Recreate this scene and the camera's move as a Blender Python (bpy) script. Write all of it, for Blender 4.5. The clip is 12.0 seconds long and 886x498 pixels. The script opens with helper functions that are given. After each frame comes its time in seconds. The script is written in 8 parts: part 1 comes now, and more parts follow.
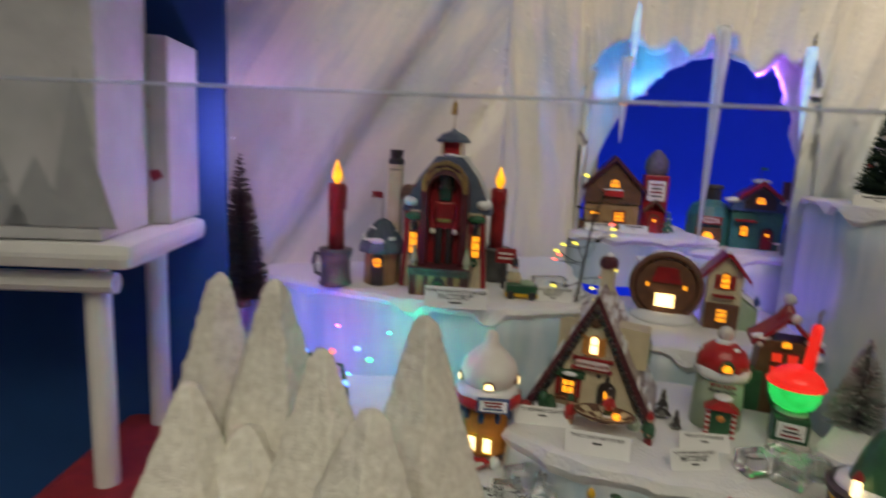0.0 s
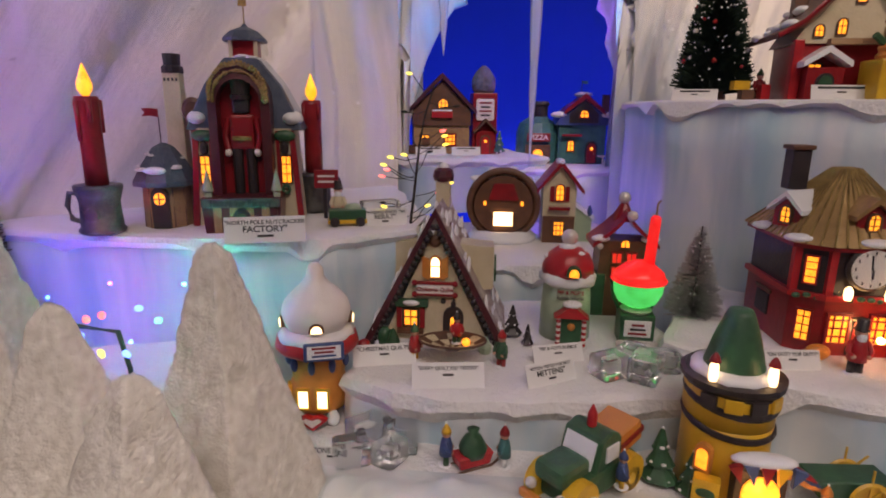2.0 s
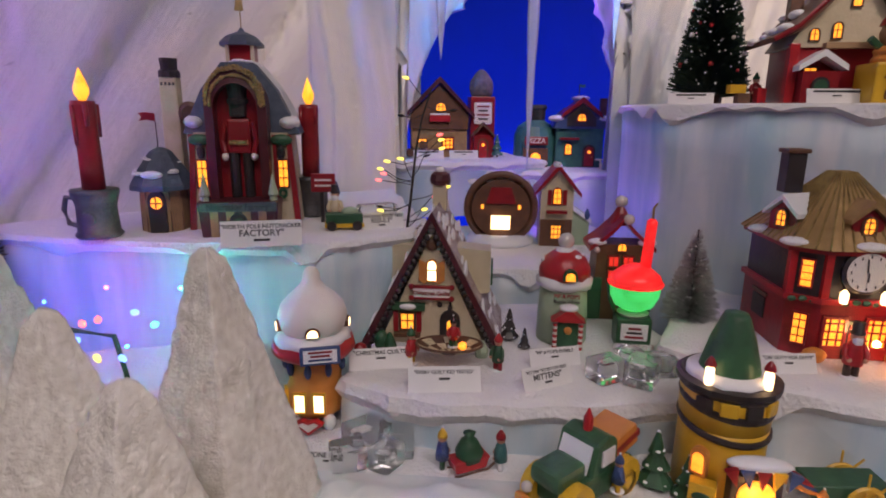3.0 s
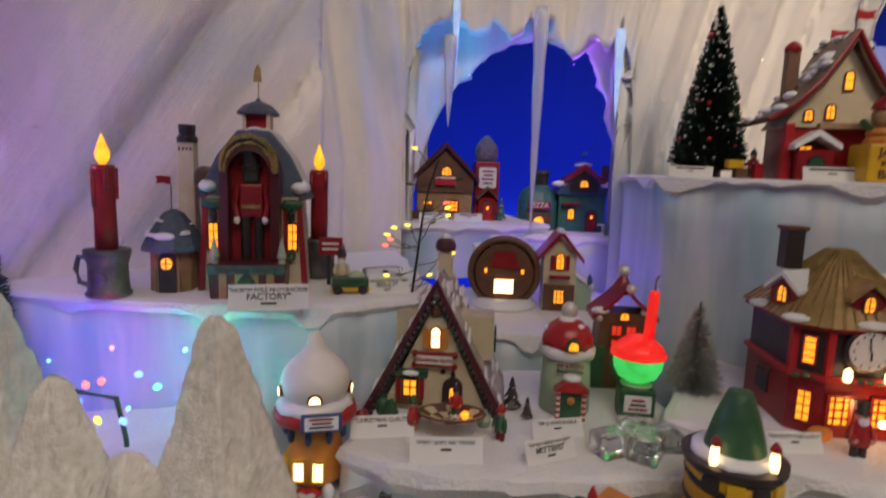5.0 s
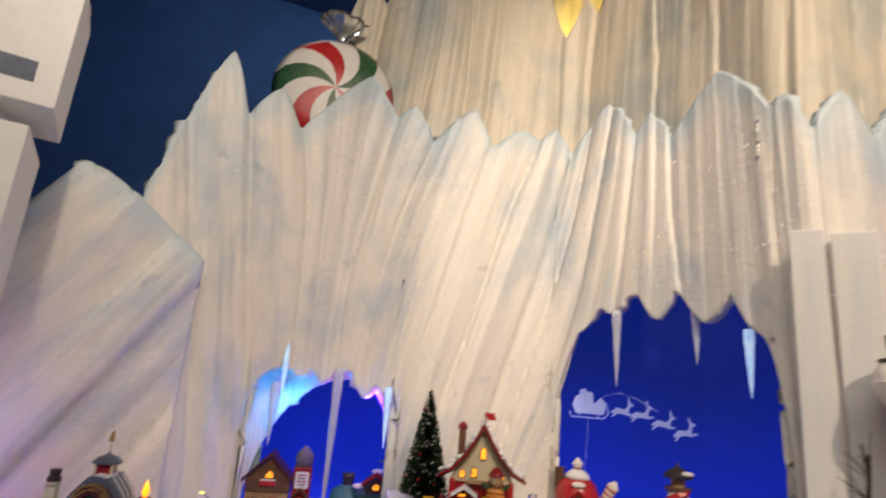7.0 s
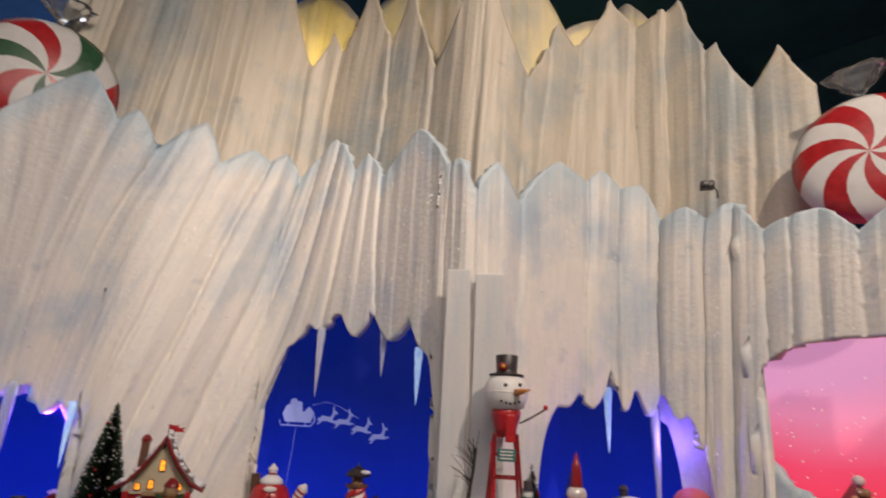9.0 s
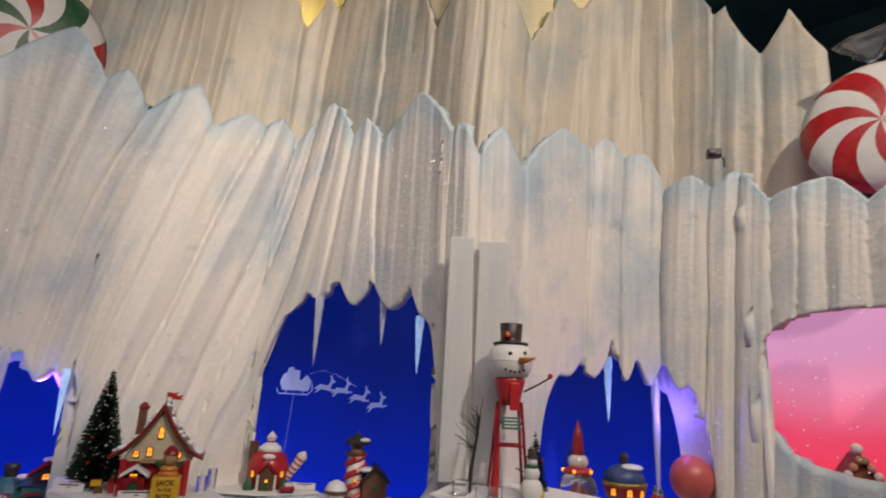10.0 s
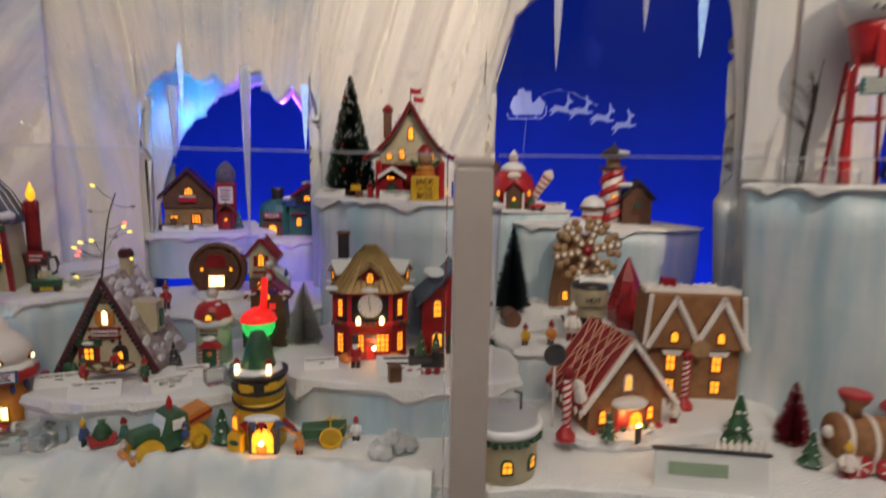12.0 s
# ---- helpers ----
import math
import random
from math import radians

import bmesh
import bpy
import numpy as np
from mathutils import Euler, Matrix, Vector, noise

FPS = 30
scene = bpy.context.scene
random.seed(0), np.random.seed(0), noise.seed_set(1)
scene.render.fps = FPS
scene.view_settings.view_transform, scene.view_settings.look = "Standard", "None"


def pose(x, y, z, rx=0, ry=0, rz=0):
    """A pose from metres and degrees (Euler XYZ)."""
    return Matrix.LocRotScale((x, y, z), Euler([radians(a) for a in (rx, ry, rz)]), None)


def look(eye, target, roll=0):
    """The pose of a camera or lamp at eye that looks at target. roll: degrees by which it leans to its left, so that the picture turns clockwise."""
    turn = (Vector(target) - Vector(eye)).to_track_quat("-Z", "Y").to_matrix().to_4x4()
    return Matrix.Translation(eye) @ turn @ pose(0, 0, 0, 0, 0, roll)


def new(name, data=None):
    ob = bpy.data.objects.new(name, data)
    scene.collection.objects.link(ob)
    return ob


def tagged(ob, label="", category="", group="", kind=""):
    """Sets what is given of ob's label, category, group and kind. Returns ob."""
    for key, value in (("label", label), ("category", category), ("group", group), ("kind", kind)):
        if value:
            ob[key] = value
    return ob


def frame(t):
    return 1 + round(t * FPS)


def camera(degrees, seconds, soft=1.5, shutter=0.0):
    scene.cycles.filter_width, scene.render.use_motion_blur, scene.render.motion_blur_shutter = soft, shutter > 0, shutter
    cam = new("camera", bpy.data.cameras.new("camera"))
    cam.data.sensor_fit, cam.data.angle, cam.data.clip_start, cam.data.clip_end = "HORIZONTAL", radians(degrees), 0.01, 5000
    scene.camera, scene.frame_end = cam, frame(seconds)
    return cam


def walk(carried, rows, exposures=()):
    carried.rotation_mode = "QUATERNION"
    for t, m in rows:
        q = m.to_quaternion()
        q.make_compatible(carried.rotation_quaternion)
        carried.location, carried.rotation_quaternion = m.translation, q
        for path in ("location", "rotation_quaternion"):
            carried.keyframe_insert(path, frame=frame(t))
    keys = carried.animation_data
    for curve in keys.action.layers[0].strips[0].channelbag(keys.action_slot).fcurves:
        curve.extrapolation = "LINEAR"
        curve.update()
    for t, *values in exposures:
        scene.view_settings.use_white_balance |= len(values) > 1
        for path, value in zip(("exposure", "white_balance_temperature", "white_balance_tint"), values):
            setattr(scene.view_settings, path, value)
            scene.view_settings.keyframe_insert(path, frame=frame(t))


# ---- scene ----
cam = camera(76.0, 12.0, soft=1.8, shutter=0.5)
METRES, EYE, TILT, LEAN, TURN = 1.3, 1.5, -10.0, -3.0, 0.0
ROWS = [
    (0.0, 0.0, 0.0, 0.0, -0.0, 0.0, -0.0),
    (0.5, 0.0164, 0.0333, -0.0171, -8.69, -2.48, 2.42),
    (1.0, 0.0269, 0.0535, -0.0283, -13.33, -3.97, 4.07),
    (1.5, 0.0208, 0.0679, -0.0298, -15.49, -4.83, 4.85),
    (2.0, 0.0216, 0.0757, -0.0314, -16.15, -5.14, 5.1),
    (2.5, 0.0229, 0.0741, -0.0307, -16.26, -4.99, 5.17),
    (4.5, 0.0242, 0.0787, -0.0328, -15.35, -2.47, 4.78),
    (5.0, 0.0204, 0.07, -0.0208, -16.01, 0.62, 3.87),
    (5.5, 0.0291, 0.0179, 0.0103, -17.17, 5.48, 2.89),
    (6.0, 0.0620, -0.1125, 0.0735, -15.86, 11.31, 2.65),
    (6.5, 0.0866, -0.2457, 0.0696, -18.28, 19.1, 2.38),
    (8.5, 0.1454, -0.4544, 0.0701, -39.29, 24.54, 5.6),
    (9.0, 0.15, -0.4806, 0.0431, -45.24, 22.0, 6.15),
    (9.5, 0.1557, -0.4739, 0.0418, -47.58, 20.16, 6.22),
    (10.0, 0.151, -0.4502, 0.0448, -46.31, 19.06, 6.12),
    (10.5, 0.1485, -0.4372, 0.0459, -41.73, 16.79, 5.37),
    (11.0, 0.1559, -0.4105, 0.0341, -35.28, 11.76, 4.68),
    (11.5, 0.1538, -0.3345, -0.0082, -30.08, 5.33, 5.12),
    (12.0, 0.175, -0.2349, -0.0431, -27.53, -0.57, 6.49),
]
walk(cam, [(t, pose(0, 0, EYE, TILT, LEAN, TURN) @ pose(METRES * x, METRES * y, METRES * z, 90 + pitch, roll, yaw)) for t, x, y, z, yaw, pitch, roll in ROWS],
     ((0.0, 0.05, 7400, 2), (0.5, 0.2, 7100, 8), (1.0, 0.15, 6400, 36), (1.5, 0.15, 7000, 36), (2.0, 0.15, 7300, 28), (2.5, 0.15, 6600, 28), (4.5, 0.2, 7200, 24), (5.5, -0.15, 7300, 10), (6.0, 0.2, 7700, 4), (6.5, 0.3, 7600, 8),
      (8.5, 0.05, 7000, 18), (9.5, -0.18, 6700, 14), (10.5, -0.18, 6600, 12), (11.0, -0.18, 6700, 11), (11.5, -0.18, 6800, 10), (12.0, 0.1, 7000, 12)))

# ---------------------------------------------------------------- light
world = bpy.data.worlds.new("World")
scene.world = world
world.use_nodes = True
world.node_tree.nodes["Background"].inputs[0].default_value = (0.10, 0.11, 0.16, 1)
world.node_tree.nodes["Background"].inputs[1].default_value = 0.1


def lamp(name, kind, at, target, power, colour, size=0.3, size_y=None):
    data = bpy.data.lights.new(name, kind)
    data.energy, data.color = power, colour
    if kind == "AREA":
        data.shape = "RECTANGLE"
        data.size, data.size_y = size, size_y or size
    elif kind == "SPOT":
        data.spot_size, data.spot_blend, data.shadow_soft_size = radians(size), 0.6, 0.04
    else:
        data.shadow_soft_size = size
    ob = new(name, data)
    ob.matrix_world = look(at, target)
    return ob


# ceiling spots of the shop, aimed at the upper ice, and a weaker general light
lamp("ceiling_spot", "SPOT", (0.15, -1.5, 3.5), (0.40, 0.9, 2.5), 72, (1.0, 0.86, 0.72), 46)
lamp("ceiling_spot", "SPOT", (0.45, -1.7, 3.5), (1.45, 0.2, 2.35), 140, (1.0, 0.85, 0.70), 54)
lamp("overhead_fill", "AREA", (0.05, -0.75, 2.80), (0.2, 0.4, 1.2), 14, (1.0, 0.93, 0.86), 1.6, 0.8)
# unseen source, added only to lift the dark back wall
lamp("overhead_fill", "AREA", (0.9, 2.0, 4.05), (0.9, 3.2, 2.6), 11, (0.82, 0.92, 1.0), 2.4, 0.5)
# warm uplights behind the second row of ice
for a in (28, 45, 58, 74):
    lamp("uplight", "POINT", (0.16 + 1.74 * math.sin(radians(a)), -0.5 + 1.74 * math.cos(radians(a)), 2.66), (0, 0, 9), 8.0, (1.0, 0.78, 0.12), 0.03)
# violet, blue and cyan effect lights inside the openings
lamp("effect_lamp", "POINT", (0.345, 1.020, 1.615), (0, 0, 0), 0.38, (0.0, 0.36, 1.0), 0.0006)
lamp("effect_lamp", "POINT", (0.520, 0.985, 1.640), (0, 0, 0), 0.7, (0.28, 0.10, 1.0), 0.0006)
lamp("effect_lamp", "POINT", (0.470, 0.930, 1.300), (0, 0, 0), 0.22, (0.24, 0.08, 1.0), 0.0006)
lamp("effect_lamp", "POINT", (1.580, 0.012, 1.66), (0, 0, 0), 0.5, (0.22, 0.14, 1.0), 0.0006)
# warm light that spills from the glowing doorways
lamp("doorway_lamp", "POINT", (0.762, 0.162, 1.197), (0, 0, 0), 0.05, (1.0, 0.50, 0.16), 0.003)
lamp("doorway_lamp", "POINT", (0.340, 0.346, 1.186), (0, 0, 0), 0.035, (1.0, 0.55, 0.18), 0.003)
lamp("doorway_lamp", "POINT", (0.505, 0.405, 1.262), (0, 0, 0), 0.05, (1.0, 0.55, 0.20), 0.003)
# colour-changing spot behind the snow peaks
lamp("effect_lamp", "POINT", (-0.24, 0.66, 1.50), (0, 0, 0), 0.5, (0.55, 0.34, 1.0), 0.0006)


# ---------------------------------------------------------------- materials
def mat(name, colour, rough=0.6, other=None, scale=30.0, bump=0.1, metal=0.0, glow=0.0, stretch=(1, 1, 1), random_hue=0.0, fine=0.0):
    m = bpy.data.materials.new(name)
    m.use_nodes = True
    nt = m.node_tree
    b = nt.nodes["Principled BSDF"]
    b.inputs["Roughness"].default_value = rough
    b.inputs["Metallic"].default_value = metal
    tc = nt.nodes.new("ShaderNodeTexCoord")
    mp = nt.nodes.new("ShaderNodeMapping")
    mp.inputs["Scale"].default_value = stretch
    nt.links.new(tc.outputs["Object"], mp.inputs[0])
    n1 = nt.nodes.new("ShaderNodeTexNoise")
    n1.inputs["Scale"].default_value = scale
    n1.inputs["Detail"].default_value = 6
    n1.inputs["Roughness"].default_value = 0.65
    nt.links.new(mp.outputs[0], n1.inputs["Vector"])
    ramp = nt.nodes.new("ShaderNodeValToRGB")
    ramp.color_ramp.elements[0].position, ramp.color_ramp.elements[1].position = 0.32, 0.68
    other = other or tuple(c * 0.72 for c in colour)
    ramp.color_ramp.elements[0].color = (*other, 1)
    ramp.color_ramp.elements[1].color = (*colour, 1)
    nt.links.new(n1.outputs[0], ramp.inputs[0])
    nt.links.new(ramp.outputs[0], b.inputs["Base Color"])
    if bump:
        n2 = nt.nodes.new("ShaderNodeTexNoise")
        n2.inputs["Scale"].default_value = fine or scale * 5
        n2.inputs["Detail"].default_value = 4
        nt.links.new(tc.outputs["Object"], n2.inputs["Vector"])
        bp = nt.nodes.new("ShaderNodeBump")
        bp.inputs["Strength"].default_value = bump
        bp.inputs["Distance"].default_value = 0.003
        nt.links.new(n2.outputs[0], bp.inputs["Height"])
        nt.links.new(bp.outputs[0], b.inputs["Normal"])
    if glow:
        b.inputs["Emission Strength"].default_value = glow
        nt.links.new(ramp.outputs[0], b.inputs["Emission Color"])
    return m


def glass_mat(name, colour, rough=0.02, ior=1.45, clear=1.0):
    m = bpy.data.materials.new(name)
    m.use_nodes = True
    b = m.node_tree.nodes["Principled BSDF"]
    b.inputs["Base Color"].default_value = (*colour, 1)
    b.inputs["Roughness"].default_value = rough
    b.inputs["IOR"].default_value = ior
    b.inputs["Transmission Weight"].default_value = clear
    return m


def ice_mat(name, warm, cool, line, tip_wash):
    """Painted plaster ice: a warm white ground, cool washes and thin brushed lines along the blades, stains and bluish tips."""
    m = bpy.data.materials.new(name)
    m.use_nodes = True
    nt = m.node_tree
    b = nt.nodes["Principled BSDF"]
    b.inputs["Roughness"].default_value = 0.42

    def coords(layer, sx, sy):
        uv = nt.nodes.new("ShaderNodeUVMap")
        uv.uv_map = layer
        mp = nt.nodes.new("ShaderNodeMapping")
        mp.inputs["Scale"].default_value = (sx, sy, 1)
        nt.links.new(uv.outputs[0], mp.inputs[0])
        return mp.outputs[0]

    def cloud(vec, scale, detail, rough=0.6):
        n = nt.nodes.new("ShaderNodeTexNoise")
        n.inputs["Scale"].default_value, n.inputs["Detail"].default_value, n.inputs["Roughness"].default_value = scale, detail, rough
        nt.links.new(vec, n.inputs["Vector"])
        return n.outputs[0]

    def ramp(fac, *stops):
        r = nt.nodes.new("ShaderNodeValToRGB")
        while len(r.color_ramp.elements) < len(stops):
            r.color_ramp.elements.new(0.5)
        for e, (at, c) in zip(r.color_ramp.elements, stops):
            e.position, e.color = at, (*c, 1)
        nt.links.new(fac, r.inputs[0])
        return r.outputs[0]

    def blend(kind, fac, a, c):
        x = nt.nodes.new("ShaderNodeMix")
        x.data_type, x.blend_type = "RGBA", kind
        if isinstance(fac, float):
            x.inputs[0].default_value = fac
        else:
            nt.links.new(fac, x.inputs[0])
        nt.links.new(a, x.inputs[6])
        nt.links.new(c, x.inputs[7])
        return x.outputs[2]

    white, black = (1, 1, 1), (0, 0, 0)
    ground = ramp(cloud(coords("flow", 1, 0.62), 4.2, 6, 0.62), (0.34, cool), (0.52, warm), (0.66, warm), (0.74, cool))
    lines = ramp(cloud(coords("flow", 1, 0.05), 10.0, 2, 0.4), (0.40, white), (0.47, line), (0.50, white), (0.60, white), (0.635, line), (0.68, white))
    where = ramp(cloud(coords("flow", 1, 0.5), 4.0, 2), (0.45, black), (0.66, (0.6, 0.6, 0.6)))
    colour = blend("MULTIPLY", where, ground, lines)
    fine = ramp(cloud(coords("flow", 1, 0.10), 90.0, 4), (0.35, (0.80, 0.83, 0.86)), (0.60, white))
    colour = blend("MULTIPLY", 0.32, colour, fine)
    stains = ramp(cloud(coords("flow", 1, 0.8), 9.0, 3), (0.66, white), (0.74, (0.62, 0.68, 0.74)))
    colour = blend("MULTIPLY", 0.75, colour, stains)
    specks = ramp(cloud(coords("flow", 1, 1), 60.0, 2), (0.71, white), (0.76, (0.55, 0.55, 0.52)))
    colour = blend("MULTIPLY", 0.6, colour, specks)
    if tip_wash:
        # pale blue paint brushed on the tips of the blades
        sep = nt.nodes.new("ShaderNodeSeparateXYZ")
        nt.links.new(coords("edge", 1, 1), sep.inputs[0])
        rag = nt.nodes.new("ShaderNodeMath")
        rag.operation = "MULTIPLY_ADD"
        nt.links.new(cloud(coords("flow", 1, 0.4), 14.0, 4), rag.inputs[0])
        rag.inputs[1].default_value = 0.16
        nt.links.new(sep.outputs[1], rag.inputs[2])
        near = ramp(rag.outputs[0], (0.09, (0.75, 0.75, 0.75)), (0.17, black))
        wash = nt.nodes.new("ShaderNodeRGB")
        wash.outputs[0].default_value = (*tip_wash, 1)
        colour = blend("MIX", near, colour, wash.outputs[0])
    nt.links.new(colour, b.inputs["Base Color"])
    height = nt.nodes.new("ShaderNodeMath")
    height.operation = "MULTIPLY_ADD"
    nt.links.new(cloud(coords("flow", 1, 0.06), 30.0, 4), height.inputs[0])
    height.inputs[1].default_value = 1.5
    nt.links.new(cloud(coords("flow", 1, 1), 75.0, 5), height.inputs[2])
    bp = nt.nodes.new("ShaderNodeBump")
    bp.inputs["Strength"].default_value, bp.inputs["Distance"].default_value = 0.42, 0.006
    nt.links.new(height.outputs[0], bp.inputs["Height"])
    nt.links.new(bp.outputs[0], b.inputs["Normal"])
    return m


ICE = ice_mat("painted_ice", (0.83, 0.79, 0.73), (0.52, 0.60, 0.67), (0.46, 0.57, 0.72), (0.50, 0.64, 0.72))
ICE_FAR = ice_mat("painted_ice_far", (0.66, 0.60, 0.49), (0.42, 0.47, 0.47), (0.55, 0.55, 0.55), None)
ICE_BLUE = mat("blue_ice", (0.74, 0.77, 0.78), 0.4, (0.34, 0.52, 0.62), 13.0, 0.4, stretch=(1.5, 1.5, 0.22), fine=70)
PLASTER = mat("plaster_strip", (0.78, 0.75, 0.70), 0.45, (0.56, 0.61, 0.65), 9.0, 0.3, stretch=(2, 2, 0.2), fine=80)
SNOW = mat("snow_blanket", (0.86, 0.85, 0.83), 0.9, (0.74, 0.75, 0.77), 40.0, 0.9, fine=260)
CLOTH_WHITE = mat("crumpled_white_cloth", (0.80, 0.79, 0.76), 0.7, (0.52, 0.60, 0.64), 16.0, 0.5, fine=60)
FLOCK = mat("flocked_snow", (0.90, 0.87, 0.80), 0.95, (0.64, 0.60, 0.52), 170.0, 0.6, fine=420)
SNOWCAP = mat("glazed_snow", (0.85, 0.85, 0.86), 0.35, (0.74, 0.76, 0.80), 40.0, 0.2)
RED = mat("red_glaze", (0.34, 0.018, 0.022), 0.3, (0.20, 0.010, 0.014), 50.0, 0.15)
RED_BRIGHT = mat("bright_red_glaze", (0.55, 0.03, 0.035), 0.3, (0.36, 0.016, 0.02), 50.0, 0.1)
CREAM = mat("cream_glaze", (0.66, 0.58, 0.40), 0.45, (0.52, 0.44, 0.29), 50.0, 0.3)
TAN = mat("tan_glaze", (0.42, 0.27, 0.14), 0.5, (0.28, 0.16, 0.08), 60.0, 0.3)
BROWN = mat("brown_glaze", (0.17, 0.075, 0.04), 0.45, (0.09, 0.04, 0.022), 60.0, 0.3)
DARK = mat("dark_trim", (0.045, 0.035, 0.035), 0.4, (0.02, 0.016, 0.017), 60.0, 0.2)
SLATE = mat("slate_roof", (0.10, 0.13, 0.19), 0.45, (0.05, 0.07, 0.11), 70.0, 0.5)
GREEN = mat("green_glaze", (0.035, 0.13, 0.06), 0.4, (0.018, 0.07, 0.032), 60.0, 0.2)
PALE_GREEN = mat("pale_green_glaze", (0.40, 0.50, 0.36), 0.45, (0.28, 0.38, 0.26), 50.0, 0.2)
YELLOW = mat("yellow_glaze", (0.78, 0.48, 0.03), 0.35, (0.60, 0.33, 0.02), 50.0, 0.1)
ORANGE = mat("orange_glaze", (0.70, 0.28, 0.06), 0.4, (0.50, 0.18, 0.03), 50.0, 0.1)
GOLD = mat("antique_gold", (0.48, 0.34, 0.12), 0.38, (0.20, 0.13, 0.05), 90.0, 0.6, metal=0.7)
COPPER = mat("copper_roof", (0.58, 0.38, 0.17), 0.35, (0.36, 0.22, 0.09), 40.0, 0.2, metal=0.4)
PEWTER = mat("pewter", (0.16, 0.16, 0.16), 0.4, (0.07, 0.07, 0.075), 60.0, 0.5, metal=0.6)
BLUE = mat("blue_glaze", (0.05, 0.10, 0.26), 0.4, (0.03, 0.05, 0.15), 60.0, 0.1)
MAROON = mat("maroon_glaze", (0.11, 0.022, 0.028), 0.35, (0.055, 0.012, 0.016), 60.0, 0.2)
SNOWY_ROOF = mat("snowy_shingles", (0.66, 0.62, 0.58), 0.5, (0.15, 0.06, 0.055), 55.0, 0.5)
TEAL = mat("teal_glaze", (0.05, 0.19, 0.18), 0.4, (0.025, 0.11, 0.11), 60.0, 0.1)
WHITE = mat("white_paint", (0.78, 0.77, 0.75), 0.45, (0.68, 0.67, 0.65), 25.0, 0.1)
SKIN = mat("painted_pink", (0.62, 0.34, 0.24), 0.45, (0.52, 0.26, 0.18), 60.0, 0.05)
PAPER = mat("white_card", (0.80, 0.80, 0.79), 0.6, (0.73, 0.73, 0.72), 30.0, 0.03)
INK = mat("black_ink", (0.02, 0.02, 0.02), 0.6, (0.03, 0.03, 0.03), 40.0, 0.0)
GINGER = mat("gingerbread", (0.36, 0.17, 0.07), 0.65, (0.22, 0.095, 0.04), 70.0, 0.5)
ICING = mat("icing", (0.84, 0.80, 0.76), 0.4, (0.72, 0.66, 0.62), 50.0, 0.2)
NEEDLES = mat("tinsel_needles", (0.045, 0.085, 0.05), 0.5, (0.02, 0.04, 0.026), 120.0, 0.1)
NEEDLES_SILVER = mat("silver_needles", (0.62, 0.62, 0.60), 0.4, (0.36, 0.37, 0.38), 120.0, 0.1, metal=0.2)
NEEDLES_RED = mat("red_needles", (0.34, 0.02, 0.035), 0.6, (0.18, 0.01, 0.02), 120.0, 0.1)
BARK = mat("dark_twig", (0.035, 0.028, 0.022), 0.8, (0.02, 0.016, 0.012), 80.0, 0.4)
PEARL = mat("pearl_ball", (0.72, 0.68, 0.64), 0.15, (0.62, 0.58, 0.54), 30.0, 0.0, metal=0.25)
POST_PAINT = mat("cream_post_paint", (0.82, 0.72, 0.64), 0.5, (0.74, 0.64, 0.56), 12.0, 0.15)
NIGHT = mat("dark_blue_wall", (0.014, 0.075, 0.25), 0.85, (0.009, 0.052, 0.18), 4.0, 0.1)
CARPET = mat("dark_carpet", (0.05, 0.045, 0.05), 0.95, (0.03, 0.027, 0.03), 60.0, 0.4)
CLOTH_RED = mat("red_cloth", (0.30, 0.014, 0.018), 0.8, (0.2, 0.01, 0.012), 60.0, 0.3)
BALLOON = mat("coral_balloon", (0.62, 0.14, 0.12), 0.35, (0.5, 0.1, 0.09), 12.0, 0.0)
SPARKLE = mat("glitter_flake", (0.95, 0.95, 0.97), 0.2, (0.9, 0.92, 0.95), 5.0, 0.0)
LIT = mat("lit_window", (1.0, 0.40, 0.035), 0.4, (0.85, 0.24, 0.012), 160.0, 0.0, glow=1.7)
LIT_WHITE = mat("lit_bulb", (1.0, 0.76, 0.42), 0.4, (1.0, 0.66, 0.30), 60.0, 0.0, glow=3.2)
FLAME = mat("flame_bulb", (1.0, 0.52, 0.04), 0.4, (1.0, 0.30, 0.01), 90.0, 0.0, glow=1.5)
GLOW_RED = mat("glowing_red", (1.0, 0.04, 0.03), 0.25, (0.70, 0.01, 0.01), 50.0, 0.0, glow=0.75)
GLOW_GREEN = mat("glowing_green", (0.02, 0.85, 0.18), 0.3, (0.01, 0.5, 0.08), 50.0, 0.0, glow=0.8)
LED_GREEN = mat("led_green", (0.05, 1.0, 0.3), 0.3, (0.05, 1.0, 0.3), 60.0, 0.0, glow=3.0)
LED_BLUE = mat("led_blue", (0.12, 0.3, 1.0), 0.3, (0.12, 0.3, 1.0), 60.0, 0.0, glow=3.0)
LED_RED = mat("led_red", (1.0, 0.12, 0.10), 0.3, (1.0, 0.12, 0.10), 60.0, 0.0, glow=3.0)
LED_AMBER = mat("led_amber", (1.0, 0.8, 0.1), 0.3, (1.0, 0.8, 0.1), 60.0, 0.0, glow=2.2)
# pale blue glow put into the icicle surface; no lamp sits inside
ICICLE_GLOW = mat("glowing_icicle", (0.50, 0.72, 1.0), 0.2, (0.30, 0.52, 1.0), 60.0, 0.0, glow=0.5)


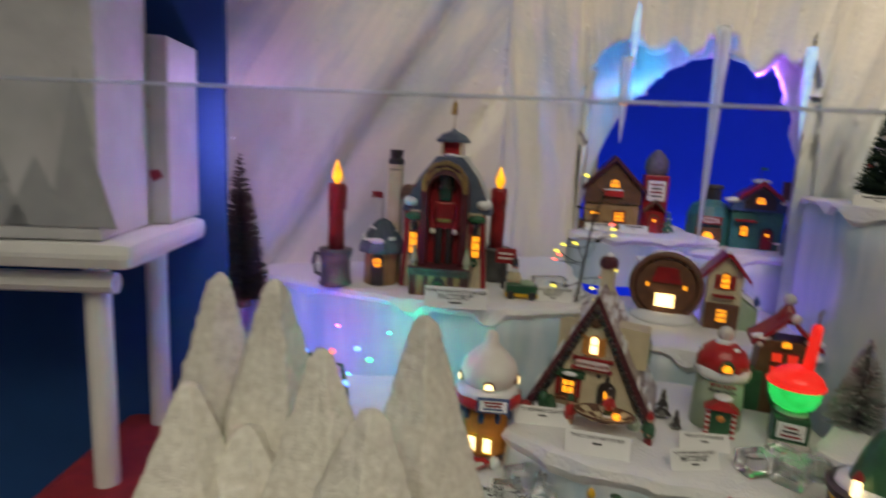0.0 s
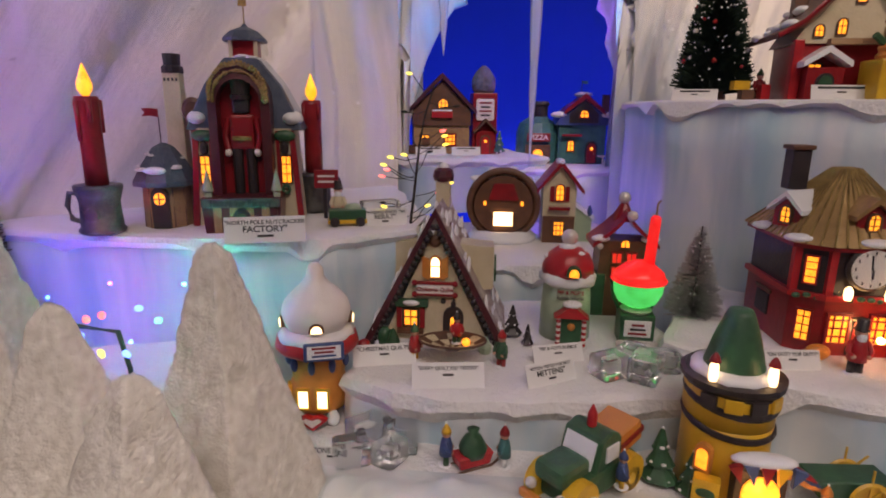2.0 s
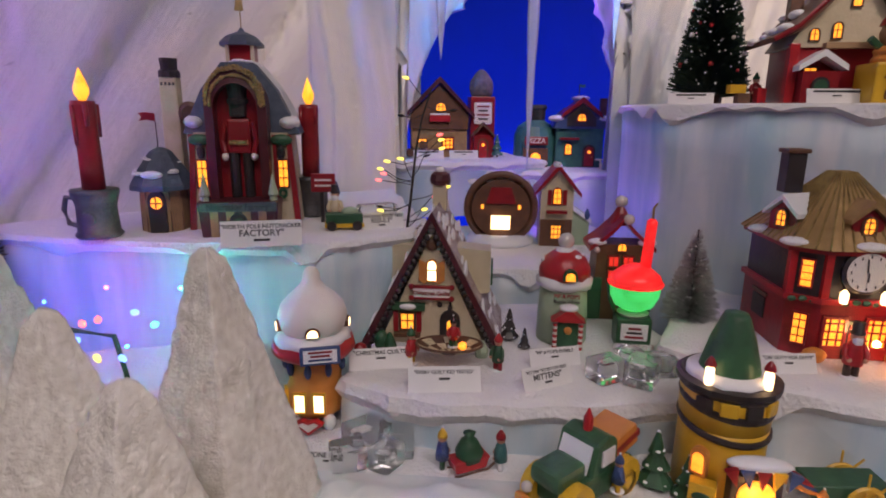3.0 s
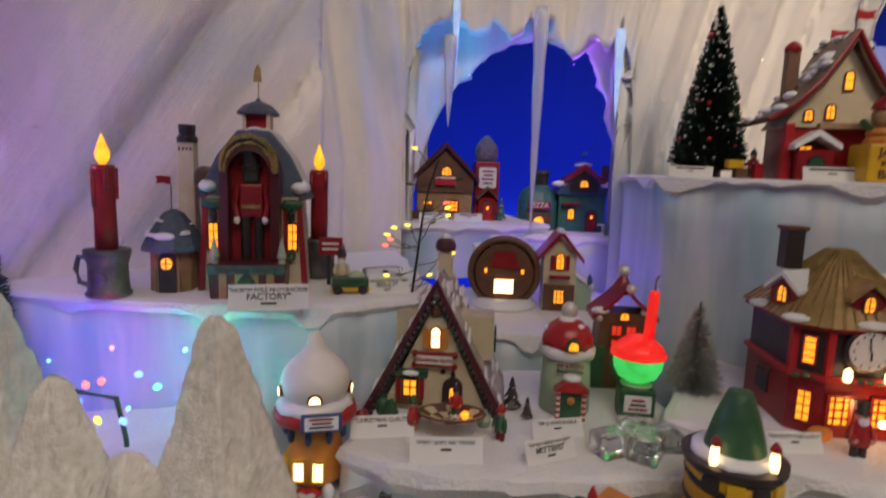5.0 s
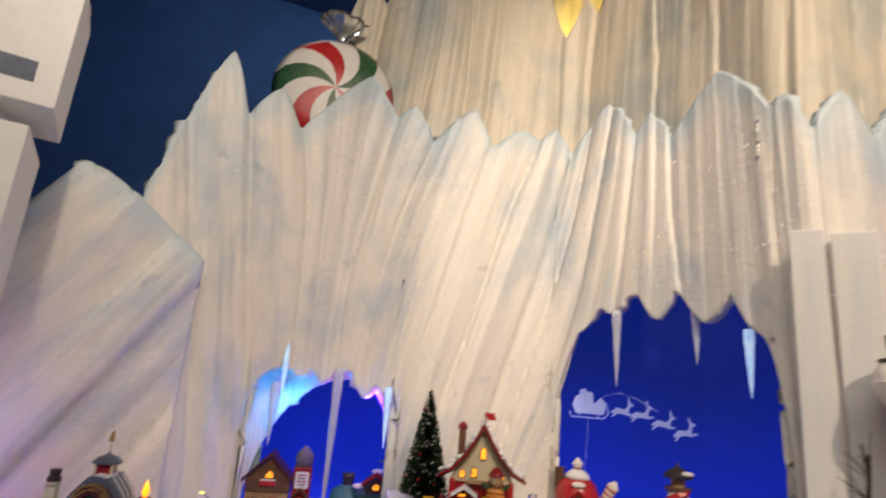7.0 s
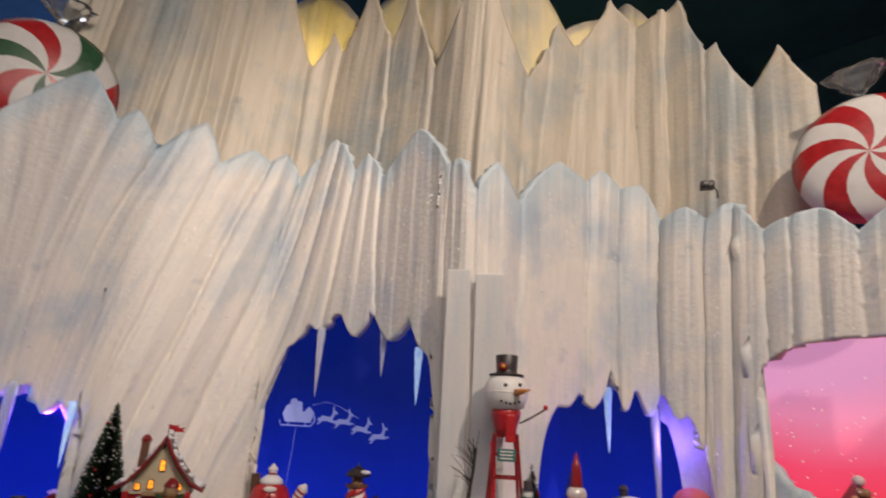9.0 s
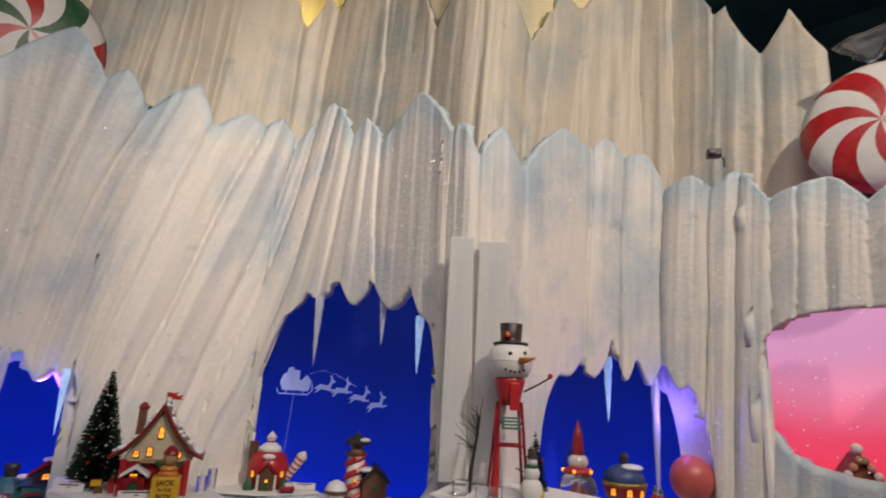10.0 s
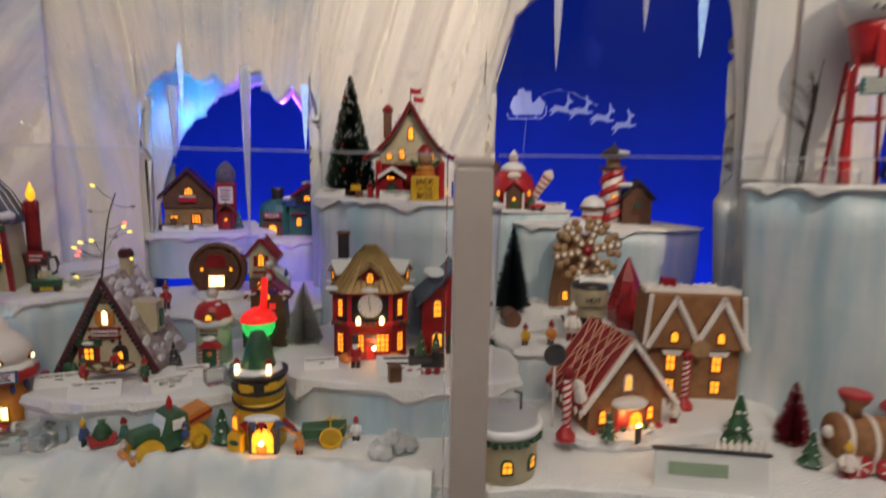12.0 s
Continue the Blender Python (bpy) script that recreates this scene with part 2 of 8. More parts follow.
def painted_glow_sheet(name, stops, z0, z1, power):
    """A backdrop whose lighting is put into its colour: hue and glow change with height."""
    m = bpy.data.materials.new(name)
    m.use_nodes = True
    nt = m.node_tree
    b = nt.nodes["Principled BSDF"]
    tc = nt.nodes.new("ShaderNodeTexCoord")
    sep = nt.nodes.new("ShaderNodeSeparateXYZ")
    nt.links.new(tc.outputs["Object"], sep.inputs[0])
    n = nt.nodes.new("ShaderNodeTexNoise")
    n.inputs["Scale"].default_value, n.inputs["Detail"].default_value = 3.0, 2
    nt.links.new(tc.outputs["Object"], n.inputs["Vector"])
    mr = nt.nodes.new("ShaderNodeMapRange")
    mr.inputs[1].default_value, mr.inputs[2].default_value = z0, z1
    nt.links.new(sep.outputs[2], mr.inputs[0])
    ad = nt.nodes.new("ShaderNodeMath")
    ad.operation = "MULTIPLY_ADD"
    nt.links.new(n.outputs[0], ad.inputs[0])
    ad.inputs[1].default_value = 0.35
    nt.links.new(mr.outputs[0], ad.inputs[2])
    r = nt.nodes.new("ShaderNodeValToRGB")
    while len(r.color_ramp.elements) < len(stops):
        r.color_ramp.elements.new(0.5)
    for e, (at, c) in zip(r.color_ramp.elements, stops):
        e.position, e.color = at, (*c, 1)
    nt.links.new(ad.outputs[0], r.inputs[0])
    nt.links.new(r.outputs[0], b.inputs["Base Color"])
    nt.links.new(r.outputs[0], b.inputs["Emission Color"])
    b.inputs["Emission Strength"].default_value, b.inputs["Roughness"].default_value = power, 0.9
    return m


# the colour stops carry the fall of light up each sheet
SKY_BLUE = painted_glow_sheet("blue_backdrop", ((0.12, (0.001, 0.034, 0.95)), (0.5, (0.001, 0.020, 0.46)), (0.95, (0.001, 0.014, 0.22))), 1.2, 1.95, 0.55)
SKY_PINK = painted_glow_sheet("pink_backdrop", ((0.15, (1.0, 0.03, 0.06)), (0.50, (1.0, 0.10, 0.20)), (0.80, (0.95, 0.35, 0.55)), (1.1, (0.70, 0.36, 0.62))), 1.5, 1.92, 0.62)
GLASS = glass_mat("clear_glass", (0.97, 0.99, 0.98), 0.0)
ACRYLIC = glass_mat("clear_acrylic", (0.95, 0.97, 0.98), 0.04, 1.40, 0.95)
CRYSTAL = glass_mat("bright_crystal", (0.95, 0.97, 0.98), 0.10, 1.35, 0.6)
FROST = glass_mat("frosted_ice", (0.80, 0.86, 0.95), 0.3, 1.31, 0.55)


# ---------------------------------------------------------------- mesh kit
def add(bm, other, m=None):
    if m is not None:
        other.transform(m)
    me = bpy.data.meshes.new("tmp")
    other.to_mesh(me)
    bm.from_mesh(me)
    bpy.data.meshes.remove(me)
    other.free()
    return bm


def box(sx, sy, sz, at=(0, 0, 0), rot=(0, 0, 0), bevel=0.0, taper=1.0, bm=None):
    """A block that stands on at; taper scales its top."""
    b = bmesh.new()
    bmesh.ops.create_cube(b, size=1)
    for v in b.verts:
        k = taper if v.co.z > 0 else 1
        v.co = Vector((v.co.x * sx * k, v.co.y * sy * k, (v.co.z + 0.5) * sz))
    if bevel:
        bmesh.ops.bevel(b, geom=b.edges[:], offset=bevel, segments=2, affect="EDGES", profile=0.6)
    b.transform(pose(*at, *rot))
    return b if bm is None else add(bm, b)


def lathe(profile, seg=20, at=(0, 0, 0), rot=(0, 0, 0), bm=None, wobble=0.0):
    """A turned body from (radius, height) pairs."""
    b = bmesh.new()
    rings = []
    for r, z in profile:
        rings.append([b.verts.new((max(r, 1e-4) * math.cos(2 * math.pi * i / seg) * (1 + wobble * noise.noise((i * 1.7, z * 40, 0))),
                                   max(r, 1e-4) * math.sin(2 * math.pi * i / seg) * (1 + wobble * noise.noise((i * 1.7, z * 40, 0))), z)) for i in range(seg)])
    for a, c in zip(rings, rings[1:]):
        for i in range(seg):
            b.faces.new((a[i], a[(i + 1) % seg], c[(i + 1) % seg], c[i]))
    b.faces.new(rings[0][::-1])
    b.faces.new(rings[-1])
    b.transform(pose(*at, *rot))
    return b if bm is None else add(bm, b)


def ball(r, at=(0, 0, 0), squash=(1, 1, 1), bm=None, seg=14):
    b = bmesh.new()
    bmesh.ops.create_uvsphere(b, u_segments=seg, v_segments=max(6, seg * 2 // 3), radius=r)
    b.transform(Matrix.Translation(at) @ Matrix.Diagonal((*squash, 1)))
    return b if bm is None else add(bm, b)


def prism(poly, y0, y1, at=(0, 0, 0), rot=(0, 0, 0), bm=None, bevel=0.0):
    """A polygon in x and z, drawn out from y0 to y1."""
    b = bmesh.new()
    fr = [b.verts.new((x, y0, z)) for x, z in poly]
    bk = [b.verts.new((x, y1, z)) for x, z in poly]
    b.faces.new(fr)
    b.faces.new(bk[::-1])
    n = len(poly)
    for i in range(n):
        b.faces.new((fr[i], bk[i], bk[(i + 1) % n], fr[(i + 1) % n]))
    bmesh.ops.recalc_face_normals(b, faces=b.faces[:])
    if bevel:
        bmesh.ops.bevel(b, geom=b.edges[:], offset=bevel, segments=1, affect="EDGES")
    b.transform(pose(*at, *rot))
    return b if bm is None else add(bm, b)


def tube(points, r, seg=8, r_end=None, bm=None):
    """A round bar along points."""
    b = bmesh.new()
    pts = [Vector(p) for p in points]
    rings = []
    for i, p in enumerate(pts):
        d = (pts[min(i + 1, len(pts) - 1)] - pts[max(i - 1, 0)]).normalized()
        u = d.orthogonal().normalized()
        w = d.cross(u)
        k = r if r_end is None else r + (r_end - r) * i / (len(pts) - 1)
        rings.append([b.verts.new(p + k * (math.cos(2 * math.pi * j / seg) * u + math.sin(2 * math.pi * j / seg) * w)) for j in range(seg)])
    for a, c in zip(rings, rings[1:]):
        for j in range(seg):
            k2 = min(range(seg), key=lambda q: (a[j].co - c[q].co).length) if j == 0 else k2
            b.faces.new((a[j], a[(j + 1) % seg], c[(j + 1 + k2) % seg], c[(j + k2) % seg]))
    b.faces.new(rings[0][::-1])
    b.faces.new(rings[-1])
    bmesh.ops.recalc_face_normals(b, faces=b.faces[:])
    return b if bm is None else add(bm, b)


def arch_poly(w, h, n=7):
    """A round-headed outline, w wide and h high, from its foot."""
    r = w / 2
    return [(-r, 0), (r, 0)] + [(r * math.cos(math.pi * i / n), h - r + r * math.sin(math.pi * i / n)) for i in range(n + 1)]


def part(name, bm, material, parent=None, label="", smooth=False):
    me = bpy.data.meshes.new(name)
    bm.to_mesh(me)
    bm.free()
    me.materials.append(material)
    if smooth:
        for p in me.polygons:
            p.use_smooth = True
    ob = new(name, me)
    if parent is not None:
        ob.parent = parent
    if label:
        ob["label"] = label
    return ob


def thing(name, at, turn=0.0, label="", category="", group="", kind="", scale=1.0):
    ob = new(name)
    ob.empty_display_size = 0.02
    ob.matrix_basis = pose(*at, 0, 0, turn) @ Matrix.Scale(scale, 4)
    return tagged(ob, label, category, group, kind)


def words(text, size, at, rot, material, parent, name="lettering", depth=0.0004):
    """Lettering as a mesh, centred on at."""
    cu = bpy.data.curves.new(name, "FONT")
    cu.body, cu.size, cu.extrude, cu.align_x, cu.align_y, cu.offset = text, size, depth, "CENTER", "CENTER", size * 0.022
    tmp = bpy.data.objects.new("tmp", cu)
    scene.collection.objects.link(tmp)
    me = bpy.data.meshes.new_from_object(tmp.evaluated_get(bpy.context.evaluated_depsgraph_get()))
    bpy.data.objects.remove(tmp)
    me.materials.append(material)
    ob = new(name, me)
    ob.parent = parent
    ob.matrix_basis = pose(*at, *rot)
    return ob

# ---------------------------------------------------------------- the ice cave
CX, CY = 0.16, -0.5                       # the cave bends round this point
BEND = ((-60, 1.30), (-40, 1.33), (-20, 1.37), (-9, 1.40), (0, 1.48), (5, 1.54), (17, 1.44), (25, 1.50), (32, 1.54), (40, 1.40), (45, 1.31),
        (51, 1.18), (55, 1.20), (60, 1.35), (65, 1.48), (72, 1.50), (80, 1.45), (90, 1.40), (130, 1.35))
# blades of the front row: angle and height of the tip, then of the notch after it
FRONT = ((-3.4, 2.44, -1.1, 2.30), (1.7, 2.39, 3.9, 2.31), (10.2, 2.488, 13.4, 2.37), (15.1, 2.403, 17.4, 2.323), (21.6, 2.43, 23.6, 2.325), (26.9, 2.39, 28.7, 2.37), (30.2, 2.402, 31.9, 2.342),
         (35.4, 2.452, 38.0, 2.34), (39.3, 2.385, 41.3, 2.31), (45.4, 2.41, 49.1, 2.275), (50.5, 2.285, 52.5, 2.203), (55.0, 2.285, 57.1, 2.205), (61.4, 2.35, 63.8, 2.32), (65.5, 2.358, 67.3, 2.31),
         (69.2, 2.318, 71.0, 2.217), (73.4, 2.235, 75.2, 2.197), (77.4, 2.232, 79.7, 2.148), (84.4, 2.175, 87.1, 2.107), (91.0, 2.16, 95.0, 2.08), (100.0, 2.18, 106.0, 2.10), (112.0, 2.2, 131.0, 2.1))
BACK = ((8.5, 2.97, 11.0, 2.86), (15.0, 3.04, 17.0, 2.93), (21.5, 3.16, 24.0, 3.02), (27.5, 3.17, 31.2, 2.80), (33.2, 2.96, 34.6, 2.88), (37.4, 3.14, 40.6, 2.86), (42.6, 3.08, 46.3, 2.70), (50.3, 2.98, 52.5, 2.90),
        (53.6, 2.94, 57.5, 2.66), (60.8, 2.91, 62.6, 2.84), (66.6, 3.06, 69.4, 2.93), (74.0, 2.99, 76.2, 2.77), (77.3, 2.785, 80.0, 2.61), (82.8, 2.72, 85.8, 2.54))
FAR = ((10, 2.9, 13, 2.8), (20, 3.2, 25, 3.0), (31, 3.28, 36, 3.1), (44, 3.26, 49, 3.05), (56, 3.22, 61, 3.02), (68, 3.16, 74, 2.85))
SIDE = ((-21, 1.80, -17.5, 1.86), (-12.7, 2.055, -2, 1.9))
# opening: left and right edge, angle of the crown, height of the crown and of the spring line, power of its curve
ARCHES = ((2.8, 16.7, 10.5, 1.705, 1.30, 6.0), (30.6, 49.5, 40.5, 1.935, 1.35, 3.4), (59.0, 74.0, 66.5, 1.775, 1.35, 3.6))
INNER = ((3.6, 17.0, 12.5, 1.690, 1.28, 2.2), (55.0, 71.4, 63.0, 1.84, 1.35, 3.0))
# teeth that hang into the openings (angle, half width, drop) and slits that cut up into the ice
TEETH = ((5.9, 0.35, -0.055), (7.3, 1.0, 0.024), (9.3, 1.1, 0.032), (13.2, 1.2, 0.058), (14.8, 0.8, 0.040), (33.6, 0.8, 0.018), (36.0, 1.2, 0.028), (39.6, 1.5, 0.062), (43.5, 2.0, 0.072), (46.8, 1.2, 0.034),
         (61.9, 1.0, 0.026), (64.0, 1.2, 0.046), (65.7, 0.5, -0.05), (66.9, 0.8, 0.050), (69.0, 0.9, 0.056), (71.3, 0.9, 0.040))
WINDOW = (86.5, 8.6, 1.72, 0.165)


def along(table, a):
    return float(np.interp(a, [p[0] for p in table], [p[1] for p in table]))


def bend(a):
    return sum(along(BEND, a + d) for d in (-2, -1, 0, 1, 2)) / 5


def ring(a, r, z):
    return Vector((CX + r * math.sin(radians(a)), CY + r * math.cos(radians(a)), z))


def crest_at(tips, a, power=1.35):
    """The outline of a row of spearhead blades."""
    left = (tips[0][0] - 5.4, tips[0][1] - 0.48)
    for tip, top, notch, low in tips:
        if a < tip:
            u = max(0.0, (a - left[0]) / (tip - left[0]))
            return left[1] + (top - left[1]) * (1 - (1 - u) ** power)
        if a < notch:
            u = (notch - a) / (notch - tip)
            return low + (top - low) * (1 - (1 - u) ** power)
        left = (notch, low)
    return left[1]


def slabs(tips, lean, seed):
    """The blades, each split into one to three slabs: left edge, right edge, tilt, push, crease, ridge."""
    rnd = random.Random(seed)
    cuts = [tips[0][0] - 16.0]
    for tip, top, notch, low in tips:
        end = notch + lean(notch, low)
        if end <= cuts[-1] + 0.4:
            continue
        n = max(1, round((end - cuts[-1]) / rnd.uniform(2.6, 7.5)))
        start = cuts[-1]
        cuts += [start + (end - start) * (k + rnd.uniform(-0.28, 0.28)) / n for k in range(1, n)] + [end]
    while cuts[-1] < tips[-1][2] + 14:
        cuts.append(cuts[-1] + rnd.uniform(1.8, 4.5))
    return [(p, q, rnd.uniform(-1, 1), rnd.uniform(-0.5, 0.5), rnd.uniform(0.15, 1.0), rnd.uniform(-0.5, 0.5)) for p, q in zip(cuts, cuts[1:])]


def slab_at(rows, a):
    for b in rows:
        if a < b[1]:
            return b, max(-1.0, (a - b[0]) / (b[1] - b[0]) * 2 - 1)
    return rows[-1], 1.0


def head_of(openings, teeth, a, foot):
    """The lower edge of the ice at an angle."""
    for left, right, mid, crown, low, power in openings:
        if left < a < right:
            v = (mid - a) / (mid - left) if a < mid else (a - mid) / (right - mid)
            z = low + (crown - low) * (1 - v ** power) ** (1 / power)
            return z - sum(d * max(0.0, 1 - (abs(a - m) / h) ** 1.5) for m, h, d in teeth)
    return foot


def ice_surface(name, lo, hi, tips, foot, offset, lean, relief, material, seed, openings=(), teeth=(), step=0.22, nz=56, thick=0.022, crest=None, power=1.35):
    """A bent wall of tall leaning ice slabs between two angles, with openings whose heads carry hanging teeth."""
    rows = slabs(tips, lean, seed)
    bm = bmesh.new()
    flow, edge_ = bm.loops.layers.uv.new("flow"), bm.loops.layers.uv.new("edge")
    cols, a = [], lo
    while a <= hi + 1e-6:
        top = crest(a) if crest else crest_at(tips, a, power)
        bot = head_of(openings, teeth, a, foot)
        col = []
        for k in range(nz + 1):
            z = bot + (top - bot) * k / nz
            aa = a + lean(a, z)
            # long slow bends keep the creases from running dead straight
            aw = aa + 0.8 * noise.noise((aa * 0.13, z * 1.6, 2.0 + seed)) + 0.25 * noise.noise((aa * 0.5, z * 4.0, 8.0 + seed))
            (p, q, tilt, push, crease, ridge), u = slab_at(rows, aw)
            fold = relief * along(((44, 1.0), (48, 0.55), (57, 0.55), (62, 1.0)), a)
            groove = max(0.0, (abs(u) - 0.80) / 0.20) ** 1.3
            r = bend(a) + offset + fold * (0.50 * push + 0.50 * tilt * u + 0.55 * crease * groove + 0.34 * abs(u - ridge))
            r += relief * (1.1 * noise.noise((aa * 0.12, z * 0.9, 3.1 + seed)) + 0.30 * noise.noise((aa * 0.9, z * 1.3, 7.7 + seed)) + 0.10 * noise.noise((aa * 2.6, z * 2.0, 1.1)))
            r -= 0.03 * max(0.0, z - 1.7)
            col.append((bm.verts.new(ring(a, r, z)), (aa * 0.026, z), (a * 0.026, top - z)))
        cols.append(col)
        close = min([min(abs(a - o[0]), abs(a - o[1])) for o in openings] or [9.0])
        a += step * (0.12 if close < 0.3 else 0.3 if close < 1.0 else 1.0)
    for c, d in zip(cols, cols[1:]):
        for k in range(nz):
            quad = (c[k], d[k], d[k + 1], c[k + 1])
            f = bm.faces.new([v[0] for v in quad])
            for loop, v in zip(f.loops, quad):
                loop[flow].uv, loop[edge_].uv = v[1], v[2]
    ob = part(name, bm, material, smooth=True)
    mod = ob.modifiers.new("thickness", "SOLIDIFY")
    mod.thickness, mod.offset = thick, -1.0
    mod.use_even_offset = False
    return ob


LEAN_TABLE = ((-10, 7), (4, 6), (11, -3), (18, -11), (28, -12), (34, -7), (40, -1), (46, 1.0), (60, -0.5), (72, -2.5), (84, -4), (120, -4))


def lean_front(a, z):
    # folds fan out above the first opening and lean hard between the first and the second
    return along(LEAN_TABLE, a) * (max(z, 1.45) - 2.0)


wall = ice_surface("wall_ice", -8.6, WINDOW[0] - WINDOW[1] + 0.16, FRONT, 0.95, 0.0, lean_front, 0.024, ICE, 11, ARCHES, TEETH, step=0.16, nz=72, thick=0.026)
tagged(wall, "whitish painted ice cave wall with jagged blades and openings", "ice wall", kind="structure")
for n_, lo_, hi_ in ((0, 0.0, 20.0), (1, 54.0, 76.5)):
    reveal = ice_surface("wall_ice_reveal", lo_, hi_, FRONT, 1.0, 0.062, lean_front, 0.012, ICE, 61 + n_, (INNER[n_],), (), step=0.2, nz=30, crest=lambda a: 2.05)
    tagged(reveal, "inner layer of painted ice behind the mouth of an opening", "ice wall", kind="structure")
over = ice_surface("wall_ice_over", WINDOW[0] - WINDOW[1], WINDOW[0] + WINDOW[1], FRONT, 0.95, 0.0, lean_front, 0.024, ICE, 11,
                   ((WINDOW[0] - WINDOW[1], WINDOW[0] + WINDOW[1], WINDOW[0] + 1, WINDOW[2] + WINDOW[3], WINDOW[2], 3.4),), step=0.16, nz=40)
tagged(over, "whitish painted ice over a round opening", "ice wall", kind="structure")
sill_ = ice_surface("wall_ice_under", WINDOW[0] - WINDOW[1], WINDOW[0] + WINDOW[1], FRONT, 0.95, 0.0, lean_front, 0.024, ICE, 11, step=0.3, nz=30,
                    crest=lambda a: WINDOW[2] - WINDOW[3] * max(0.0, 1 - abs((a - WINDOW[0]) / WINDOW[1]) ** 2.6) ** (1 / 2.6))
tagged(sill_, "whitish painted ice under a round opening", "ice wall", kind="structure")
far_end = ice_surface("wall_ice_end", WINDOW[0] + WINDOW[1], 112, FRONT, 0.95, 0.0, lean_front, 0.024, ICE, 11, step=0.4, nz=40)
tagged(far_end, "whitish painted ice wall at the far end", "ice wall", kind="structure")
side = ice_surface("wall_ice_side", -20.5, -2.5, SIDE, 0.95, -0.03, lambda a, z: (z - 1.5) * -26.0, 0.020, ICE, 21, step=0.25, nz=50)
tagged(side, "low pale blue painted ice panel with slanting folds", "ice wall", kind="structure")
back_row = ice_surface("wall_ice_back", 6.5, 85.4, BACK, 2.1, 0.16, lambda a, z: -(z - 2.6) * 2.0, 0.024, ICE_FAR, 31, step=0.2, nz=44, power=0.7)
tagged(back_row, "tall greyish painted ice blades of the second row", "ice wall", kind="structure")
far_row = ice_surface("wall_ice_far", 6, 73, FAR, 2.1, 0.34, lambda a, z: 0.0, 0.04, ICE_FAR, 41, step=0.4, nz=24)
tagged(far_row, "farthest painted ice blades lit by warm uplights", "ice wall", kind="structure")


def curved_sheet(name, lo, hi, off, z0, z1, material, step=2.0):
    bm = bmesh.new()
    cols = []
    a = lo
    while a <= hi + 1e-6:
        cols.append([bm.verts.new(ring(a, bend(a) + off, z)) for z in (z0, z1)])
        a += step
    for c, d in zip(cols, cols[1:]):
        bm.faces.new((c[0], d[0], d[1], c[1]))
    return part(name, bm, material)


tagged(curved_sheet("backdrop_blue", -2, 76, 0.42, 0.9, 2.15, SKY_BLUE), "deep blue night sky backdrop, its lighting painted as glow", "backdrop", kind="structure")
tagged(curved_sheet("backdrop_pink", 75.5, 112, 0.30, 1.3, 2.1, SKY_PINK), "pink backdrop behind a round opening, its lighting painted as glow", "backdrop", kind="structure")

# room shell
for nm, sz, at in (("wall_north", (9, 0.1, 4.2), (0.5, 3.2, 0)), ("wall_south", (9, 0.1, 4.2), (0.5, -4.2, 0)), ("wall_west", (0.1, 7.4, 4.2), (-1.35, -0.5, 0)), ("wall_east", (0.1, 7.4, 4.2), (4.3, -0.5, 0))):
    tagged(part(nm, box(*sz, at), NIGHT), "dark blue painted shop wall", "wall", kind="structure")
tagged(part("floor", box(9, 7.6, 0.05, (0.5, -0.5, -0.05)), CARPET), "dark shop carpet floor", "floor", kind="structure")
tagged(part("ceiling", box(9, 7.6, 0.05, (0.5, -0.5, 4.2)), NIGHT), "dark shop ceiling", "ceiling", kind="structure")


# ---------------------------------------------------------------- snow ledges
def ledge(name, outline, top, foot, label, wave=0.012, snow_lip=0.014, seed=0):
    """A ledge of ice with an uneven snow blanket on it; its outline runs clockwise seen from above."""
    root = thing(name, (0, 0, 0), label=label, category="ledge", kind="structure")
    pts = []
    n = len(outline)
    for i in range(n):
        p, q = Vector(outline[i]), Vector(outline[(i + 1) % n])
        steps = max(1, int((q - p).length / 0.011))
        for k in range(steps):
            pts.append(p.lerp(q, k / steps))
    mid = sum((Vector(p) for p in outline), Vector((0, 0))) / n

    def rim(z, grow, ripple):
        out = []
        for p in pts:
            d = (p - mid).normalized()
            w = grow + ripple * noise.noise((p.x * 22 + seed, p.y * 22, z * 9))
            out.append((p.x + d.x * w, p.y + d.y * w, z))
        return out

    bm = bmesh.new()
    levels = [foot + (top - 0.008 - foot) * k / 7 for k in range(8)]
    rings = [[bm.verts.new(c) for c in rim(z, -0.012 + 0.008 * k / 7, wave)] for k, z in enumerate(levels)]
    for a, b in zip(rings, rings[1:]):
        for i in range(len(a)):
            bm.faces.new((a[i], a[(i + 1) % len(a)], b[(i + 1) % len(a)], b[i]))
    bm.faces.new(rings[-1])
    part("face", bm, ICE_BLUE, root, smooth=True)
    bm = bmesh.new()
    prof = ((top - snow_lip, -0.004), (top - snow_lip * 0.5, 0.004), (top - 0.002, 0.001), (top, -0.008))
    rings = []
    for z, g in prof:
        rings.append([bm.verts.new((x, y, z - (0.030 * max(0, noise.noise((x * 24 + seed, y * 24, 5))) ** 1.2 if z < top - 0.003 else 0))) for x, y, z in rim(z, g, wave * 0.8)])
    for a, b in zip(rings, rings[1:]):
        for i in range(len(a)):
            bm.faces.new((a[i], a[(i + 1) % len(a)], b[(i + 1) % len(a)], b[i]))
    bm.faces.new(rings[-1])
    bm.faces.new(rings[0][::-1])
    part("snow_blanket", bm, SNOW, root, "white fibre snow blanket")
    return root


